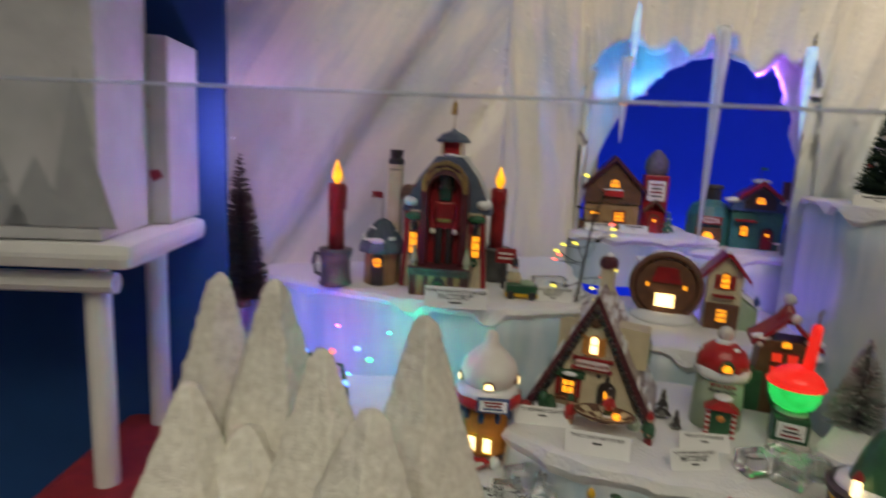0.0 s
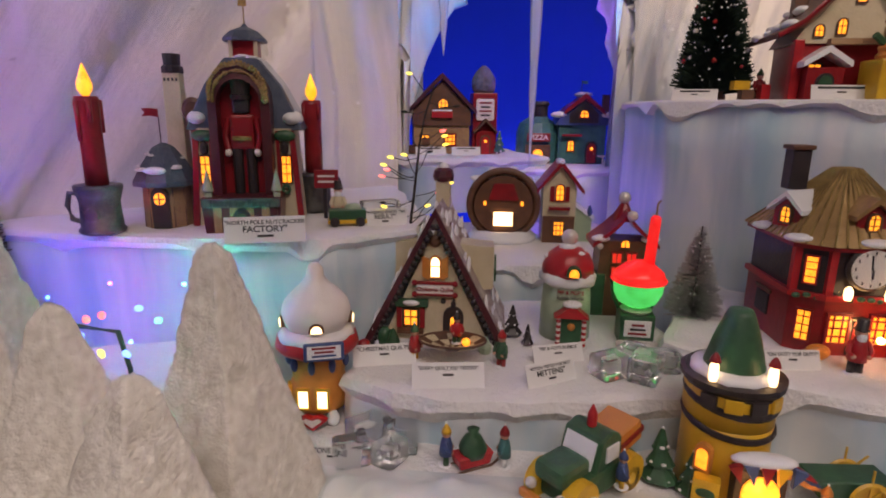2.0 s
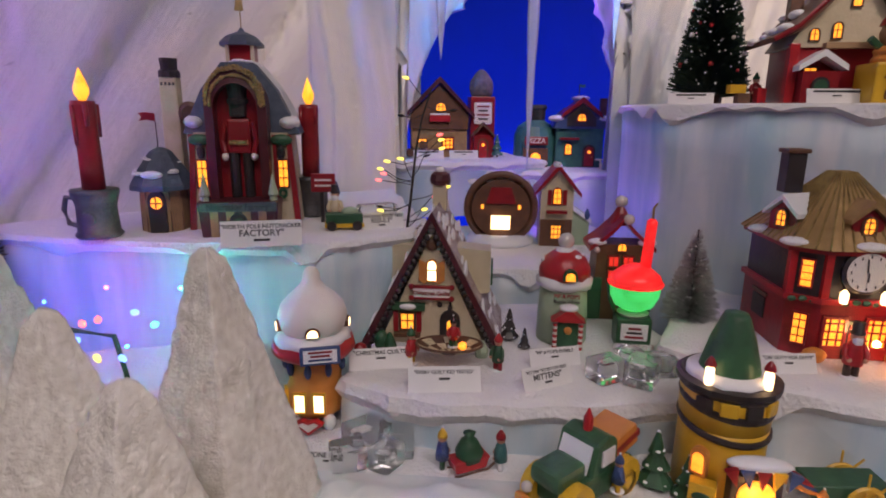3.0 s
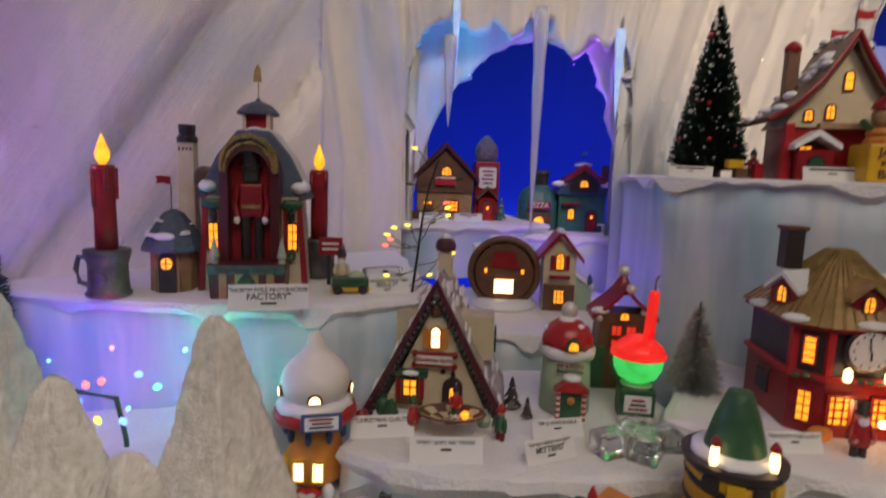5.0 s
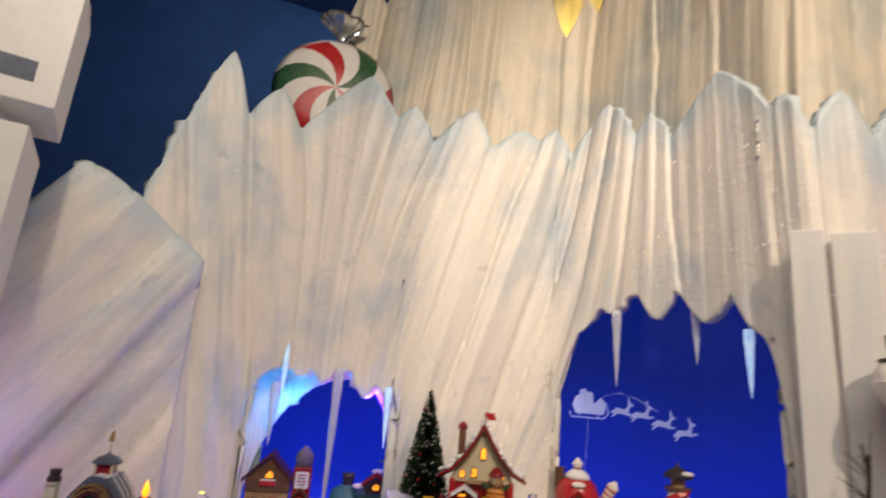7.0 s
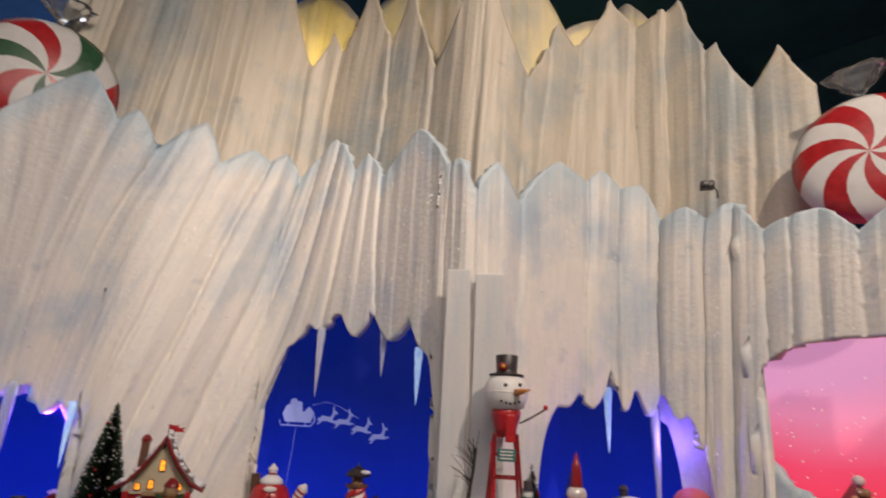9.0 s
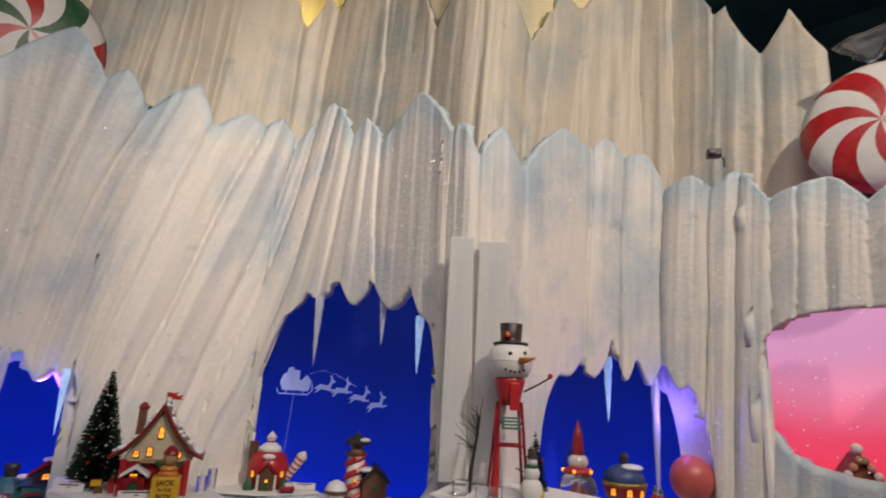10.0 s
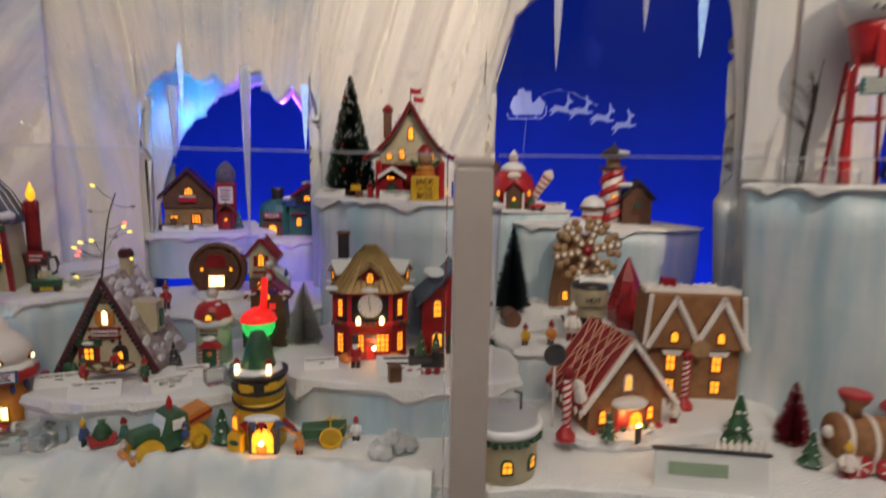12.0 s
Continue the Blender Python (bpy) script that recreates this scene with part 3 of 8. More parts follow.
ledge("ledge_factory", ((-0.30, 0.80), (-0.175, 0.715), (-0.09, 0.675), (0.03, 0.633), (0.10, 0.63), (0.168, 0.652), (0.20, 0.72), (0.22, 0.98), (-0.25, 0.90)), 1.325, 1.10,
      "snowy pale blue ice ledge under the factory", seed=1)
ledge("ledge_cottages", ((0.085, 0.56), (0.115, 0.515), (0.18, 0.485), (0.254, 0.462), (0.35, 0.442), (0.40, 0.50), (0.46, 0.70), (0.16, 0.70)), 1.215, 1.08, "snowy ice ledge with a scalloped edge", 0.016, 0.02, 2)
ledge("ledge_globe", ((0.24, 0.80), (0.30, 0.74), (0.46, 0.70), (0.56, 0.75), (0.58, 1.02), (0.24, 1.02)), 1.252, 1.05, "snowy ledge in the mouth of the cave", seed=3)
ledge("ledge_pub", ((0.235, 1.04), (0.27, 1.00), (0.42, 0.985), (0.50, 1.0), (0.50, 1.28), (0.25, 1.26)), 1.366, 1.27, "narrow snowy shelf before the blue backdrop", seed=4)
ledge("ledge_pizzeria", ((0.44, 1.0), (0.50, 0.96), (0.66, 0.94), (0.70, 1.18), (0.46, 1.2)), 1.348, 1.1, "narrow snowy shelf before the blue backdrop", seed=5)
ledge("ledge_toy_house", ((0.515, 0.72), (0.545, 0.60), (0.62, 0.485), (0.695, 0.42), (0.745, 0.45), (0.765, 0.62), (0.72, 0.84), (0.56, 0.88)), 1.458, 1.10, "tall pale blue ice block with snow on it", 0.007, 0.008, 6)
ledge("ledge_clock", ((0.375, 0.50), (0.40, 0.405), (0.46, 0.35), (0.56, 0.285), (0.66, 0.27), (0.72, 0.38), (0.66, 0.52), (0.52, 0.66)), 1.238, 1.10, "snowy ledge under the clock shop", 0.012, 0.018, 7)
ledge("ledge_low", ((-0.02, 0.66), (-0.04, 0.50), (0.06, 0.44), (0.16, 0.40), (0.31, 0.345), (0.42, 0.265), (0.52, 0.19), (0.62, 0.14), (0.75, 0.05), (0.90, -0.08), (1.05, -0.16), (1.25, -0.05), (1.1, 0.35), (0.6, 0.6), (0.3, 0.8)), 1.165, 0.95,
      "lowest wide ledge under a snow blanket", 0.014, 0.035, 8)
ledge("ledge_gingerbread", ((0.665, 0.26), (0.70, 0.185), (0.80, 0.145), (0.95, 0.10), (1.03, 0.16), (1.02, 0.32), (0.78, 0.34)), 1.183, 1.1, "snowy step under the gingerbread houses", 0.01, 0.018, 9)
ledge("ledge_cocoa", ((0.71, 0.36), (0.80, 0.315), (0.98, 0.31), (1.06, 0.40), (1.05, 0.62), (0.78, 0.66)), 1.245, 1.1, "snowy step behind the gingerbread houses", 0.01, 0.015, 10)
ledge("ledge_lighthouse", ((0.93, 0.66), (1.0, 0.52), (1.10, 0.44), (1.22, 0.44), (1.26, 0.62), (1.1, 0.8), (0.96, 0.8)), 1.402, 1.16, "pale blue ice block with snow on it", 0.008, 0.008, 11)
ledge("ledge_red_cottage", ((0.86, 0.76), (0.92, 0.69), (1.06, 0.65), (1.10, 0.78), (1.06, 0.95), (0.9, 0.95)), 1.425, 1.16, "pale blue ice block with snow on it", 0.006, 0.008, 12)
ledge("ledge_snowman", ((0.985, 0.20), (1.0, 0.08), (1.045, 0.005), (1.13, -0.03), (1.24, 0.0), (1.26, 0.16), (1.12, 0.26)), 1.497, 1.10, "tall pale blue ice block with snow on it", 0.006, 0.008, 13)
ledge("ledge_airship", ((1.22, 0.16), (1.26, 0.05), (1.40, -0.02), (1.58, -0.06), (1.62, 0.14), (1.36, 0.28)), 1.44, 1.1, "pale blue ice block with snow on it", 0.006, 0.008, 14)

# snow cloth that falls over the front of the lowest ledge
line = ((-0.05, 0.505), (0.03, 0.475), (0.10, 0.452), (0.20, 0.412), (0.31, 0.352), (0.42, 0.272), (0.50, 0.215))
bm = bmesh.new()
cols = []
for i in range(121):
    k = i / 120 * (len(line) - 1)
    n_ = min(int(k), len(line) - 2)
    p = Vector(line[n_]).lerp(Vector(line[n_ + 1]), k - n_)
    out = Vector((-0.5, -0.87))
    col = []
    for j in range(29):
        u = j / 28
        fold = 0.020 * noise.noise((k * 2.6 + u * 1.1, u * 2.0, 4.0)) + 0.014 * noise.noise((k * 6.0 + u * 2.2, u * 3.0, 9.0)) + 0.006 * abs(noise.noise((k * 13.0 + u * 4.0, u * 4.0, 2.0)))
        d = -0.030 + 0.11 * u ** 0.8 + fold * u
        z = 1.1665 + (0.013 + 0.006 * noise.noise((k * 2.2, 0, 1))) * math.sin(min(1, u / 0.28) * math.pi / 2) ** 2 - 0.20 * max(0, u - 0.30) ** 1.5 + fold * 0.7 * min(1, u * 4)
        col.append(bm.verts.new((p.x + out.x * d, p.y + out.y * d, z)))
    cols.append(col)
for c, d in zip(cols, cols[1:]):
    for j in range(28):
        bm.faces.new((c[j], d[j], d[j + 1], c[j + 1]))
tagged(part("snow_cloth", bm, CLOTH_WHITE, smooth=True), "pale blue-white cloth draped in folds over the front edge", "snow cloth", kind="structure")

# barrier post and glass
post = thing("barrier_post", (0.522, 0.176, 0.0), -27, "square cream-painted barrier post with a rounded cap", "post")
part("shaft", box(0.038, 0.034, 1.512, (0, 0, 0), bevel=0.003), POST_PAINT, post)
part("cap", box(0.0385, 0.0345, 0.010, (0, 0, 1.5125), bevel=0.0035), POST_PAINT, post)
for p, q in (((-0.62, 0.36), (0.498, 0.186)), ((0.545, 0.166), (1.20, -0.36))):
    d = Vector((q[0] - p[0], q[1] - p[1]))
    t = thing("glass_barrier", ((p[0] + q[0]) / 2, (p[1] + q[1]) / 2, 0.55), math.degrees(math.atan2(d.y, d.x)), "clear glass barrier panel before the display", "glass panel", "glass panels")
    g = part("pane", box(d.length, 0.005, 0.965, (0, 0, 0.008)), GLASS, t)
    g.visible_shadow = False
    part("edge", box(d.length, 0.0046, 0.0012, (0, 0, 0.9735)), FROST, t, "polished top edge")
    part("rail", box(d.length, 0.03, 0.03, (0, 0, -0.024)), POST_PAINT, t)
for sz, at in (((1.30, 1.00, 1.0), (-0.02, 0.86, 0.0)), ((1.40, 1.80, 1.0), (1.332, 0.44, 0.0))):
    tagged(part("display_base", box(*sz, at), NIGHT), "dark base cabinet under the snowy display", "base", kind="structure")
patch = thing("ice_strip", (0, 0, 0), label="flat square-topped strip of painted ice on the wall", category="ice strip", kind="structure")
for a, w_, z0, z1 in ((51.2, 0.055, 1.50, 2.0), (54.6, 0.070, 1.50, 1.995)):
    b = part("strip", box(w_, 0.012, z1 - z0, bevel=0.003, taper=0.94), PLASTER, patch)
    b.matrix_basis = Matrix.Translation(ring(a, bend(a) - 0.009, z0)) @ pose(0, 0, 0, 3, 0, -a)


# ---------------------------------------------------------------- shared pieces of the toy village
def joined(name, pieces, parent=None, smooth=False):
    """One mesh out of several shapes, each with its own paint."""
    mats, bm = [], bmesh.new()
    for shape, material in pieces:
        if material not in mats:
            mats.append(material)
        for f in shape.faces:
            f.material_index = mats.index(material)
        add(bm, shape)
    ob = part(name, bm, mats[0], parent, smooth=smooth)
    for m in mats[1:]:
        ob.data.materials.append(m)
    return ob


def window(parent, x, y, z, w, h, nx=2, nz=3, trim=RED, round_head=False, turn=0.0, lit=LIT, label=""):
    """A small lit window with its foot at x, y, z; it looks along -y before turn."""
    poly = arch_poly(w, h) if round_head else [(-w / 2, 0), (w / 2, 0), (w / 2, h), (-w / 2, h)]
    t = min(w, h) * 0.13
    bm = bmesh.new()
    n = len(poly)
    inner = [(px * (1 - 2 * t / w), t + pz * (1 - 2 * t / h)) for px, pz in poly]
    rows = [[bm.verts.new((px, d, pz)) for px, pz in ring_] for ring_, d in ((poly, 0.001), (poly, -0.0022), (inner, -0.0022), (inner, 0.0002))]
    for a, b in zip(rows, rows[1:]):
        for i in range(n):
            bm.faces.new((a[i], a[(i + 1) % n], b[(i + 1) % n], b[i]))
    for i in range(1, nx):
        box(t * 0.55, 0.0016, h - t, (-w / 2 + w * i / nx, -0.0004, t / 2), bm=bm)
    for i in range(1, nz):
        box(w - t, 0.0016, t * 0.55, (0, -0.0005, h * i / nz), bm=bm)
    bmesh.ops.recalc_face_normals(bm, faces=bm.faces[:])
    ob = part("window", bm, trim, parent, label)
    ob.matrix_basis = pose(x, y, z, 0, 0, turn)
    bm = bmesh.new()
    bm.faces.new([bm.verts.new((px, -0.0007, pz)) for px, pz in inner])
    part("pane", bm, lit, ob, "glowing amber pane")
    return ob


def door(parent, x, y, z, w, h, paint=RED, trim=DARK, round_head=True, turn=0.0):
    poly = arch_poly(w, h) if round_head else [(-w / 2, 0), (w / 2, 0), (w / 2, h), (-w / 2, h)]
    ob = part("door", prism(poly, -0.002, 0.001), trim, parent)
    ob.matrix_basis = pose(x, y, z, 0, 0, turn)
    part("leaf", prism([(a * 0.74, b * 0.9) for a, b in poly], -0.0032, -0.001), paint, ob)
    part("knob", ball(w * 0.07, (w * 0.22, -0.0036, h * 0.42), seg=6), GOLD, ob)
    return ob


def wreath(parent, x, y, z, r):
    bm = bmesh.new()
    for i in range(16):
        a = i * math.pi / 8
        ball(r * 0.34, (x + r * 0.7 * math.cos(a), y, z + r * 0.7 * math.sin(a)), (1, 0.7, 1), bm=bm, seg=6)
    return part("wreath", bm, GREEN, parent, "green wreath")


def snow_on(parent, polys, y0, y1, name="roof_snow", lumps=0):
    bm = bmesh.new()
    for poly in polys:
        prism(poly, y0, y1, bm=bm)
    bmesh.ops.subdivide_edges(bm, edges=bm.edges[:], cuts=2, use_grid_fill=True)
    for v in bm.verts:
        v.co += Vector((noise.noise(v.co * 90), noise.noise(v.co * 90 + Vector((9, 0, 0))), noise.noise(v.co * 90 + Vector((0, 9, 0))))) * 0.0015
    return part(name, bm, SNOWCAP, parent, "lumpy white snow on the roof", smooth=True)


def roof_pair(parent, half, eave, ridge, y0, y1, thick, paint, over=0.006, name="roof", curve=0.0):
    """Two roof slopes that meet over x = 0; curve makes them swoop."""
    for s in (-1, 1):
        top, low = [], []
        for k in range(7):
            u = k / 6
            x = (half + over) * u
            z = ridge - (ridge - eave) * (u ** (1 - curve) if curve else u)
            top.append((s * x, z))
            low.append((s * x, z - thick))
        part(name, prism(top + low[::-1], y0, y1), paint, parent)


def price_tag(at, turn, w, h, lines, tilt=14, group="price tags", label="white printed price card standing in the snow"):
    t = thing("price_tag", at, turn, label, "price tag", group)
    card = part("card", box(w, 0.0009, h, bevel=0.0003), PAPER, t)
    card.matrix_basis = pose(0, 0, 0, -tilt, 0, 0)
    n = len(lines)
    for i, text in enumerate(lines):
        z = h * (0.80 - 0.26 * i)
        if text.startswith("="):
            part("printing", box(w * (0.05 if i else 0.13) * len(text), 0.0004, h * (0.09 if i else 0.14), (0, -0.0007, z - h * 0.06)), INK, card, "black printed line")
        else:
            words(text, min(h * 0.34, w * 1.62 / len(text)), (0, -0.0006, z - h * 0.02), (90, 0, 0), INK, card, "printing", 0.0001)
    part("foot", box(w * 0.5, 0.008, 0.001, (0, 0.004, 0)), PAPER, t)
    return t


def brush_tree(name, at, h, r, paint, label, bulbs=(), count=1500, group="", trunk=True, seed=1, flakes=None, rings=0):
    """A bottle-brush tree: a wire stem, some thousand bristles and a wooden foot."""
    rnd = random.Random(seed)
    t = thing(name, at, rnd.uniform(0, 360), label, "toy tree", group)
    bm = bmesh.new()
    for i in range(count):
        u = 1 - math.sqrt(rnd.random())
        z = h * (0.07 + 0.93 * u)
        a = rnd.uniform(0, 6.283)
        if rings:
            z = h * (0.07 + 0.93 * (math.floor(u * rings) + rnd.random() * 0.45) / rings)
        reach = r * (1 - (z / h)) ** 0.85 * rnd.uniform(0.78, 1.1) + 0.002
        d = Vector((math.cos(a), math.sin(a), rnd.uniform(0.05, 0.5))).normalized()
        p = Vector((0, 0, z - reach * 0.15))
        q = p + d * reach
        w = d.cross(Vector((0, 0, 1))).normalized() * r * 0.035
        up = Vector((0, 0, r * 0.03))
        v = [bm.verts.new(c) for c in (p - w, p + w, q + w * 0.5, q - w * 0.5)]
        bm.faces.new(v)
        v = [bm.verts.new(c) for c in (p - up, q - up * 0.5, q + up * 0.5, p + up)]
        bm.faces.new(v)
    part("bristles", bm, paint, t)
    part("stem", tube([(0, 0, 0), (0, 0, h * 0.98)], r * 0.05, 6, r * 0.02), BARK, t)
    if trunk:
        part("foot", lathe([(r * 0.36, 0), (r * 0.36, h * 0.05), (r * 0.28, h * 0.07)], 12), BROWN, t)
    for material, number, size, nm in bulbs:
        bm = bmesh.new()
        one = None
        for i in range(number):
            z = h * rnd.uniform(0.08, 0.93)
            a = rnd.uniform(0, 6.283)
            q = r * (1 - z / h) ** 0.85 * rnd.uniform(0.8, 1.02)
            at_ = (q * math.cos(a), q * math.sin(a), z + 0.1 * q)
            if number > 50:
                ball(size * rnd.uniform(0.7, 1.2), at_, bm=bm, seg=6)
            elif one is None:
                one = part(nm, ball(size, seg=6), material, t)
                one.matrix_basis = pose(*at_)
            else:
                b = new(nm, one.data)
                b.parent = t
                b.matrix_basis = pose(*at_) @ Matrix.Scale(rnd.uniform(0.7, 1.2), 4)
        if number > 50:
            tagged(part(nm, bm, material, t), kind="stuff")
        else:
            bm.free()
    return t


def snow_tree(name, at, h, label, group="", seed=0, dark=GREEN, snow=True):
    """A small ceramic fir of three skirts, with snow on each."""
    t = thing(name, at, seed * 40, label, "toy tree", group)
    bm = bmesh.new()
    for k in range(3):
        z = h * (0.1 + 0.27 * k)
        lathe([(h * (0.30 - 0.08 * k), z), (h * (0.28 - 0.08 * k), z + h * 0.03), (h * 0.03, z + h * 0.36)], 12, bm=bm, wobble=0.3)
    part("boughs", bm, dark, t)
    if snow:
        bm = bmesh.new()
        for k in range(3):
            z = h * (0.145 + 0.27 * k)
            for i in range(5):
                a = i * 1.257 + k + seed
                q = h * (0.235 - 0.075 * k)
                ball(h * 0.05, (q * math.cos(a), q * math.sin(a), z), (1, 1, 0.6), bm=bm, seg=6)
        ball(h * 0.035, (0, 0, h * 0.99), bm=bm, seg=6)
        part("snow", bm, SNOWCAP, t, smooth=True)
    part("trunk", lathe([(h * 0.05, 0), (h * 0.05, h * 0.12)], 8), BROWN, t)
    return t


def figurine(name, at, turn, h, coat, hat, label, legs=DARK, beard=False, group="figurines", tall_hat=False):
    """A small painted figure, one mesh."""
    p = [(lathe([(h * 0.17, 0), (h * 0.18, h * 0.02), (h * 0.16, h * 0.035)], 12), SNOWCAP)]
    for s in (-1, 1):
        p.append((lathe([(h * 0.065, h * 0.03), (h * 0.06, h * 0.3)], 8, (s * h * 0.07, 0, 0)), legs))
        p.append((tube([(s * h * 0.13, 0, h * 0.62), (s * h * 0.19, -h * 0.05, h * 0.45), (s * h * 0.14, -h * 0.12, h * 0.38)], h * 0.045, 6), coat))
        p.append((ball(h * 0.045, (s * h * 0.13, -h * 0.13, h * 0.37), seg=6), SKIN))
    p.append((lathe([(h * 0.16, h * 0.26), (h * 0.15, h * 0.45), (h * 0.10, h * 0.66), (h * 0.05, h * 0.69)], 12), coat))
    p.append((ball(h * 0.105, (0, 0, h * 0.77), seg=10), SKIN))
    if beard:
        p.append((ball(h * 0.10, (0, -h * 0.05, h * 0.70), (0.9, 0.7, 1.2), seg=8), SNOWCAP))
    if tall_hat:
        p.append((lathe([(h * 0.12, h * 0.82), (h * 0.12, h * 0.85), (h * 0.09, h * 0.85), (h * 0.095, h * 1.03)], 12), hat))
    else:
        p.append((lathe([(h * 0.12, h * 0.80), (h * 0.11, h * 0.86), (h * 0.05, h * 0.96), (h * 0.01, h * 1.03)], 10), hat))
        p.append((ball(h * 0.03, (0, 0, h * 1.03), seg=6), SNOWCAP))
    ob = joined(name, p, smooth=True)
    ob.matrix_basis = pose(*at, 0, 0, turn)
    return tagged(ob, label, "figurine", group)


def striped_pole(parent, h, r, bands=7, name="pole", a=ICING, b=RED_BRIGHT):
    pole = part(name, lathe([(r, 0), (r, h)], 12), a, parent, smooth=True)
    for s in range(2):
        pts = [(r * 0.92 * math.cos(k * 0.5 + s * math.pi), r * 0.92 * math.sin(k * 0.5 + s * math.pi), h * k / (bands * 8)) for k in range(bands * 8 + 1)]
        part("stripe", tube(pts, r * 0.42, 5), b, pole)
    return pole


def flag(parent, x, y, z, h, w, paint=RED_BRIGHT):
    part("flagpole", tube([(x, y, z), (x, y, z + h)], 0.0007, 6), DARK, parent)
    poly = [(0, 0), (w * 0.5, -w * 0.06), (w, -w * 0.02), (w * 0.8, w * 0.2), (w, w * 0.42), (w * 0.5, w * 0.36), (0, w * 0.45)]
    part("flag", prism(poly, -0.0005, 0.0005, (x, y, z + h - w * 0.45)), paint, parent)


# ---------------------------------------------------------------- nutcracker factory ledge
def factory():
    t = thing("toy_factory", (0.012, 0.735, 1.325), -8, "ceramic nutcracker factory with cream walls, slate roof and gilt arch", "toy house")
    t.matrix_basis = t.matrix_basis @ Matrix.Diagonal((0.87, 1, 1, 1))
    # flared cream walls
    part("body", prism([(-0.061, 0), (0.061, 0), (0.052, 0.098), (-0.052, 0.098)], -0.03, 0.055), CREAM, t)
    for s in (-1, 1):
        part("corner_trim", prism([(s * 0.064, 0), (s * 0.057, 0), (s * 0.050, 0.096), (s * 0.056, 0.096)], -0.033, -0.026), RED, t)
        part("inner_trim", prism([(s * 0.040, 0), (s * 0.036, 0), (s * 0.035, 0.096), (s * 0.039, 0.096)], -0.033, -0.028), RED, t)
        w = window(t, s * 0.0455, -0.0305, 0.042, 0.0135, 0.030, 2, 3, MAROON)
        wreath(t, s * 0.0445, -0.034, 0.037, 0.0055)
        part("lantern", lathe([(0.003, 0), (0.0045, 0.003), (0.0045, 0.009), (0.001, 0.013)], 8, (s * 0.0445, -0.034, 0.073)), DARK, t)
        part("swag", ball(0.0075, (s * 0.0455, -0.033, 0.091), (1.7, 0.5, 0.75)), GREEN, t, smooth=True)
        # snow on the eaves
        part("roof_snow", ball(0.011, (s * 0.053, -0.012, 0.108), (1.15, 1.9, 0.7)), SNOWCAP, t, smooth=True)
    part("roof", prism([(-0.066, 0.096), (0.066, 0.096), (0.060, 0.108), (0.042, 0.140), (0.018, 0.166), (-0.018, 0.166), (-0.042, 0.140), (-0.060, 0.108)], -0.024, 0.062, bevel=0.001), SLATE, t)
    for s in (-1, 1):
        for y in (-0.006, 0.02, 0.046):
            part("roof_seam", tube([(s * 0.061, y, 0.108), (s * 0.043, y, 0.141), (s * 0.019, y, 0.167)], 0.0011, 6), SNOWCAP, t)
    bm = bmesh.new()
    for i in range(26):
        u = random.uniform(-1, 1)
        ball(random.uniform(0.003, 0.007), (u * 0.02, random.uniform(-0.02, 0.05), 0.166 + 0.002 * (1 - abs(u))), (1.3, 1.3, 0.35), bm=bm, seg=7)
    part("ridge_snow", bm, SNOWCAP, t, smooth=True)
    # the great arch
    outer, inner = arch_poly(0.066, 0.158, 16), arch_poly(0.047, 0.145, 16)
    bm = bmesh.new()
    n = len(outer)
    rows = [[bm.verts.new((a, d, b)) for a, b in poly] for poly, d in ((outer, -0.02), (outer, -0.050), (inner, -0.052), (inner, -0.030))]
    for a, b in zip(rows, rows[1:]):
        for i in range(n):
            bm.faces.new((a[i], a[(i + 1) % n], b[(i + 1) % n], b[i]))
    part("arch", bm, MAROON, t, "dark red arch frame")
    bm = bmesh.new()
    for i in range(84):
        a = math.pi * (-0.02 + 1.04 * i / 83)
        q = 0.0290 + 0.0050 * math.sin(i * 2.1) * (0.5 + 0.5 * math.sin(a)) + 0.002 * math.sin(a)
        ball(random.uniform(0.0012, 0.0023), (q * math.cos(a), -0.0525, 0.126 + q * math.sin(a)), (1.2, 0.8, 1), bm=bm, seg=6)
    part("scrollwork", bm, GOLD, t, "gilt scrolled arch head")
    part("niche", prism(inner, -0.0335, -0.0305), RED, t, "dark red niche")
    # the wooden soldier in the niche
    soldier = [(lathe([(0.006, 0), (0.006, 0.045)], 10, (s * 0.0075, -0.027, 0.034)), DARK) for s in (-1, 1)]
    soldier += [(box(0.026, 0.013, 0.034, (0, -0.027, 0.078), bevel=0.003), RED), (box(0.018, 0.013, 0.018, (0, -0.028, 0.113), bevel=0.003), DARK),
                (lathe([(0.0115, 0), (0.012, 0.004), (0.010, 0.005), (0.0115, 0.019), (0.009, 0.024)], 14, (0, -0.027, 0.126)), DARK)]
    soldier += [(tube([(s * 0.015, -0.028, 0.108), (s * 0.019, -0.030, 0.09), (s * 0.016, -0.033, 0.078)], 0.0036, 8), RED) for s in (-1, 1)]
    soldier += [(ball(0.0042, (s * 0.016, -0.034, 0.075), seg=8), ICING) for s in (-1, 1)]
    soldier += [(box(0.021, 0.0015, 0.004, (0, -0.0352, 0.087)), GOLD)]
    for shape, paint in soldier:
        shape.transform(Matrix.Translation((0, -0.008, 0)))
    joined("soldier_relief", soldier, t)
    # plank platform before the arch
    part("platform", prism([(-0.040, 0), (0.040, 0), (0.043, 0.034), (-0.043, 0.034)], -0.070, -0.03), MAROON, t)
    for i in range(9):
        part("plank", box(0.0082, 0.002, 0.026, (-0.0345 + i * 0.0086, -0.071, 0.0)), TAN if i % 2 else MAROON, t)
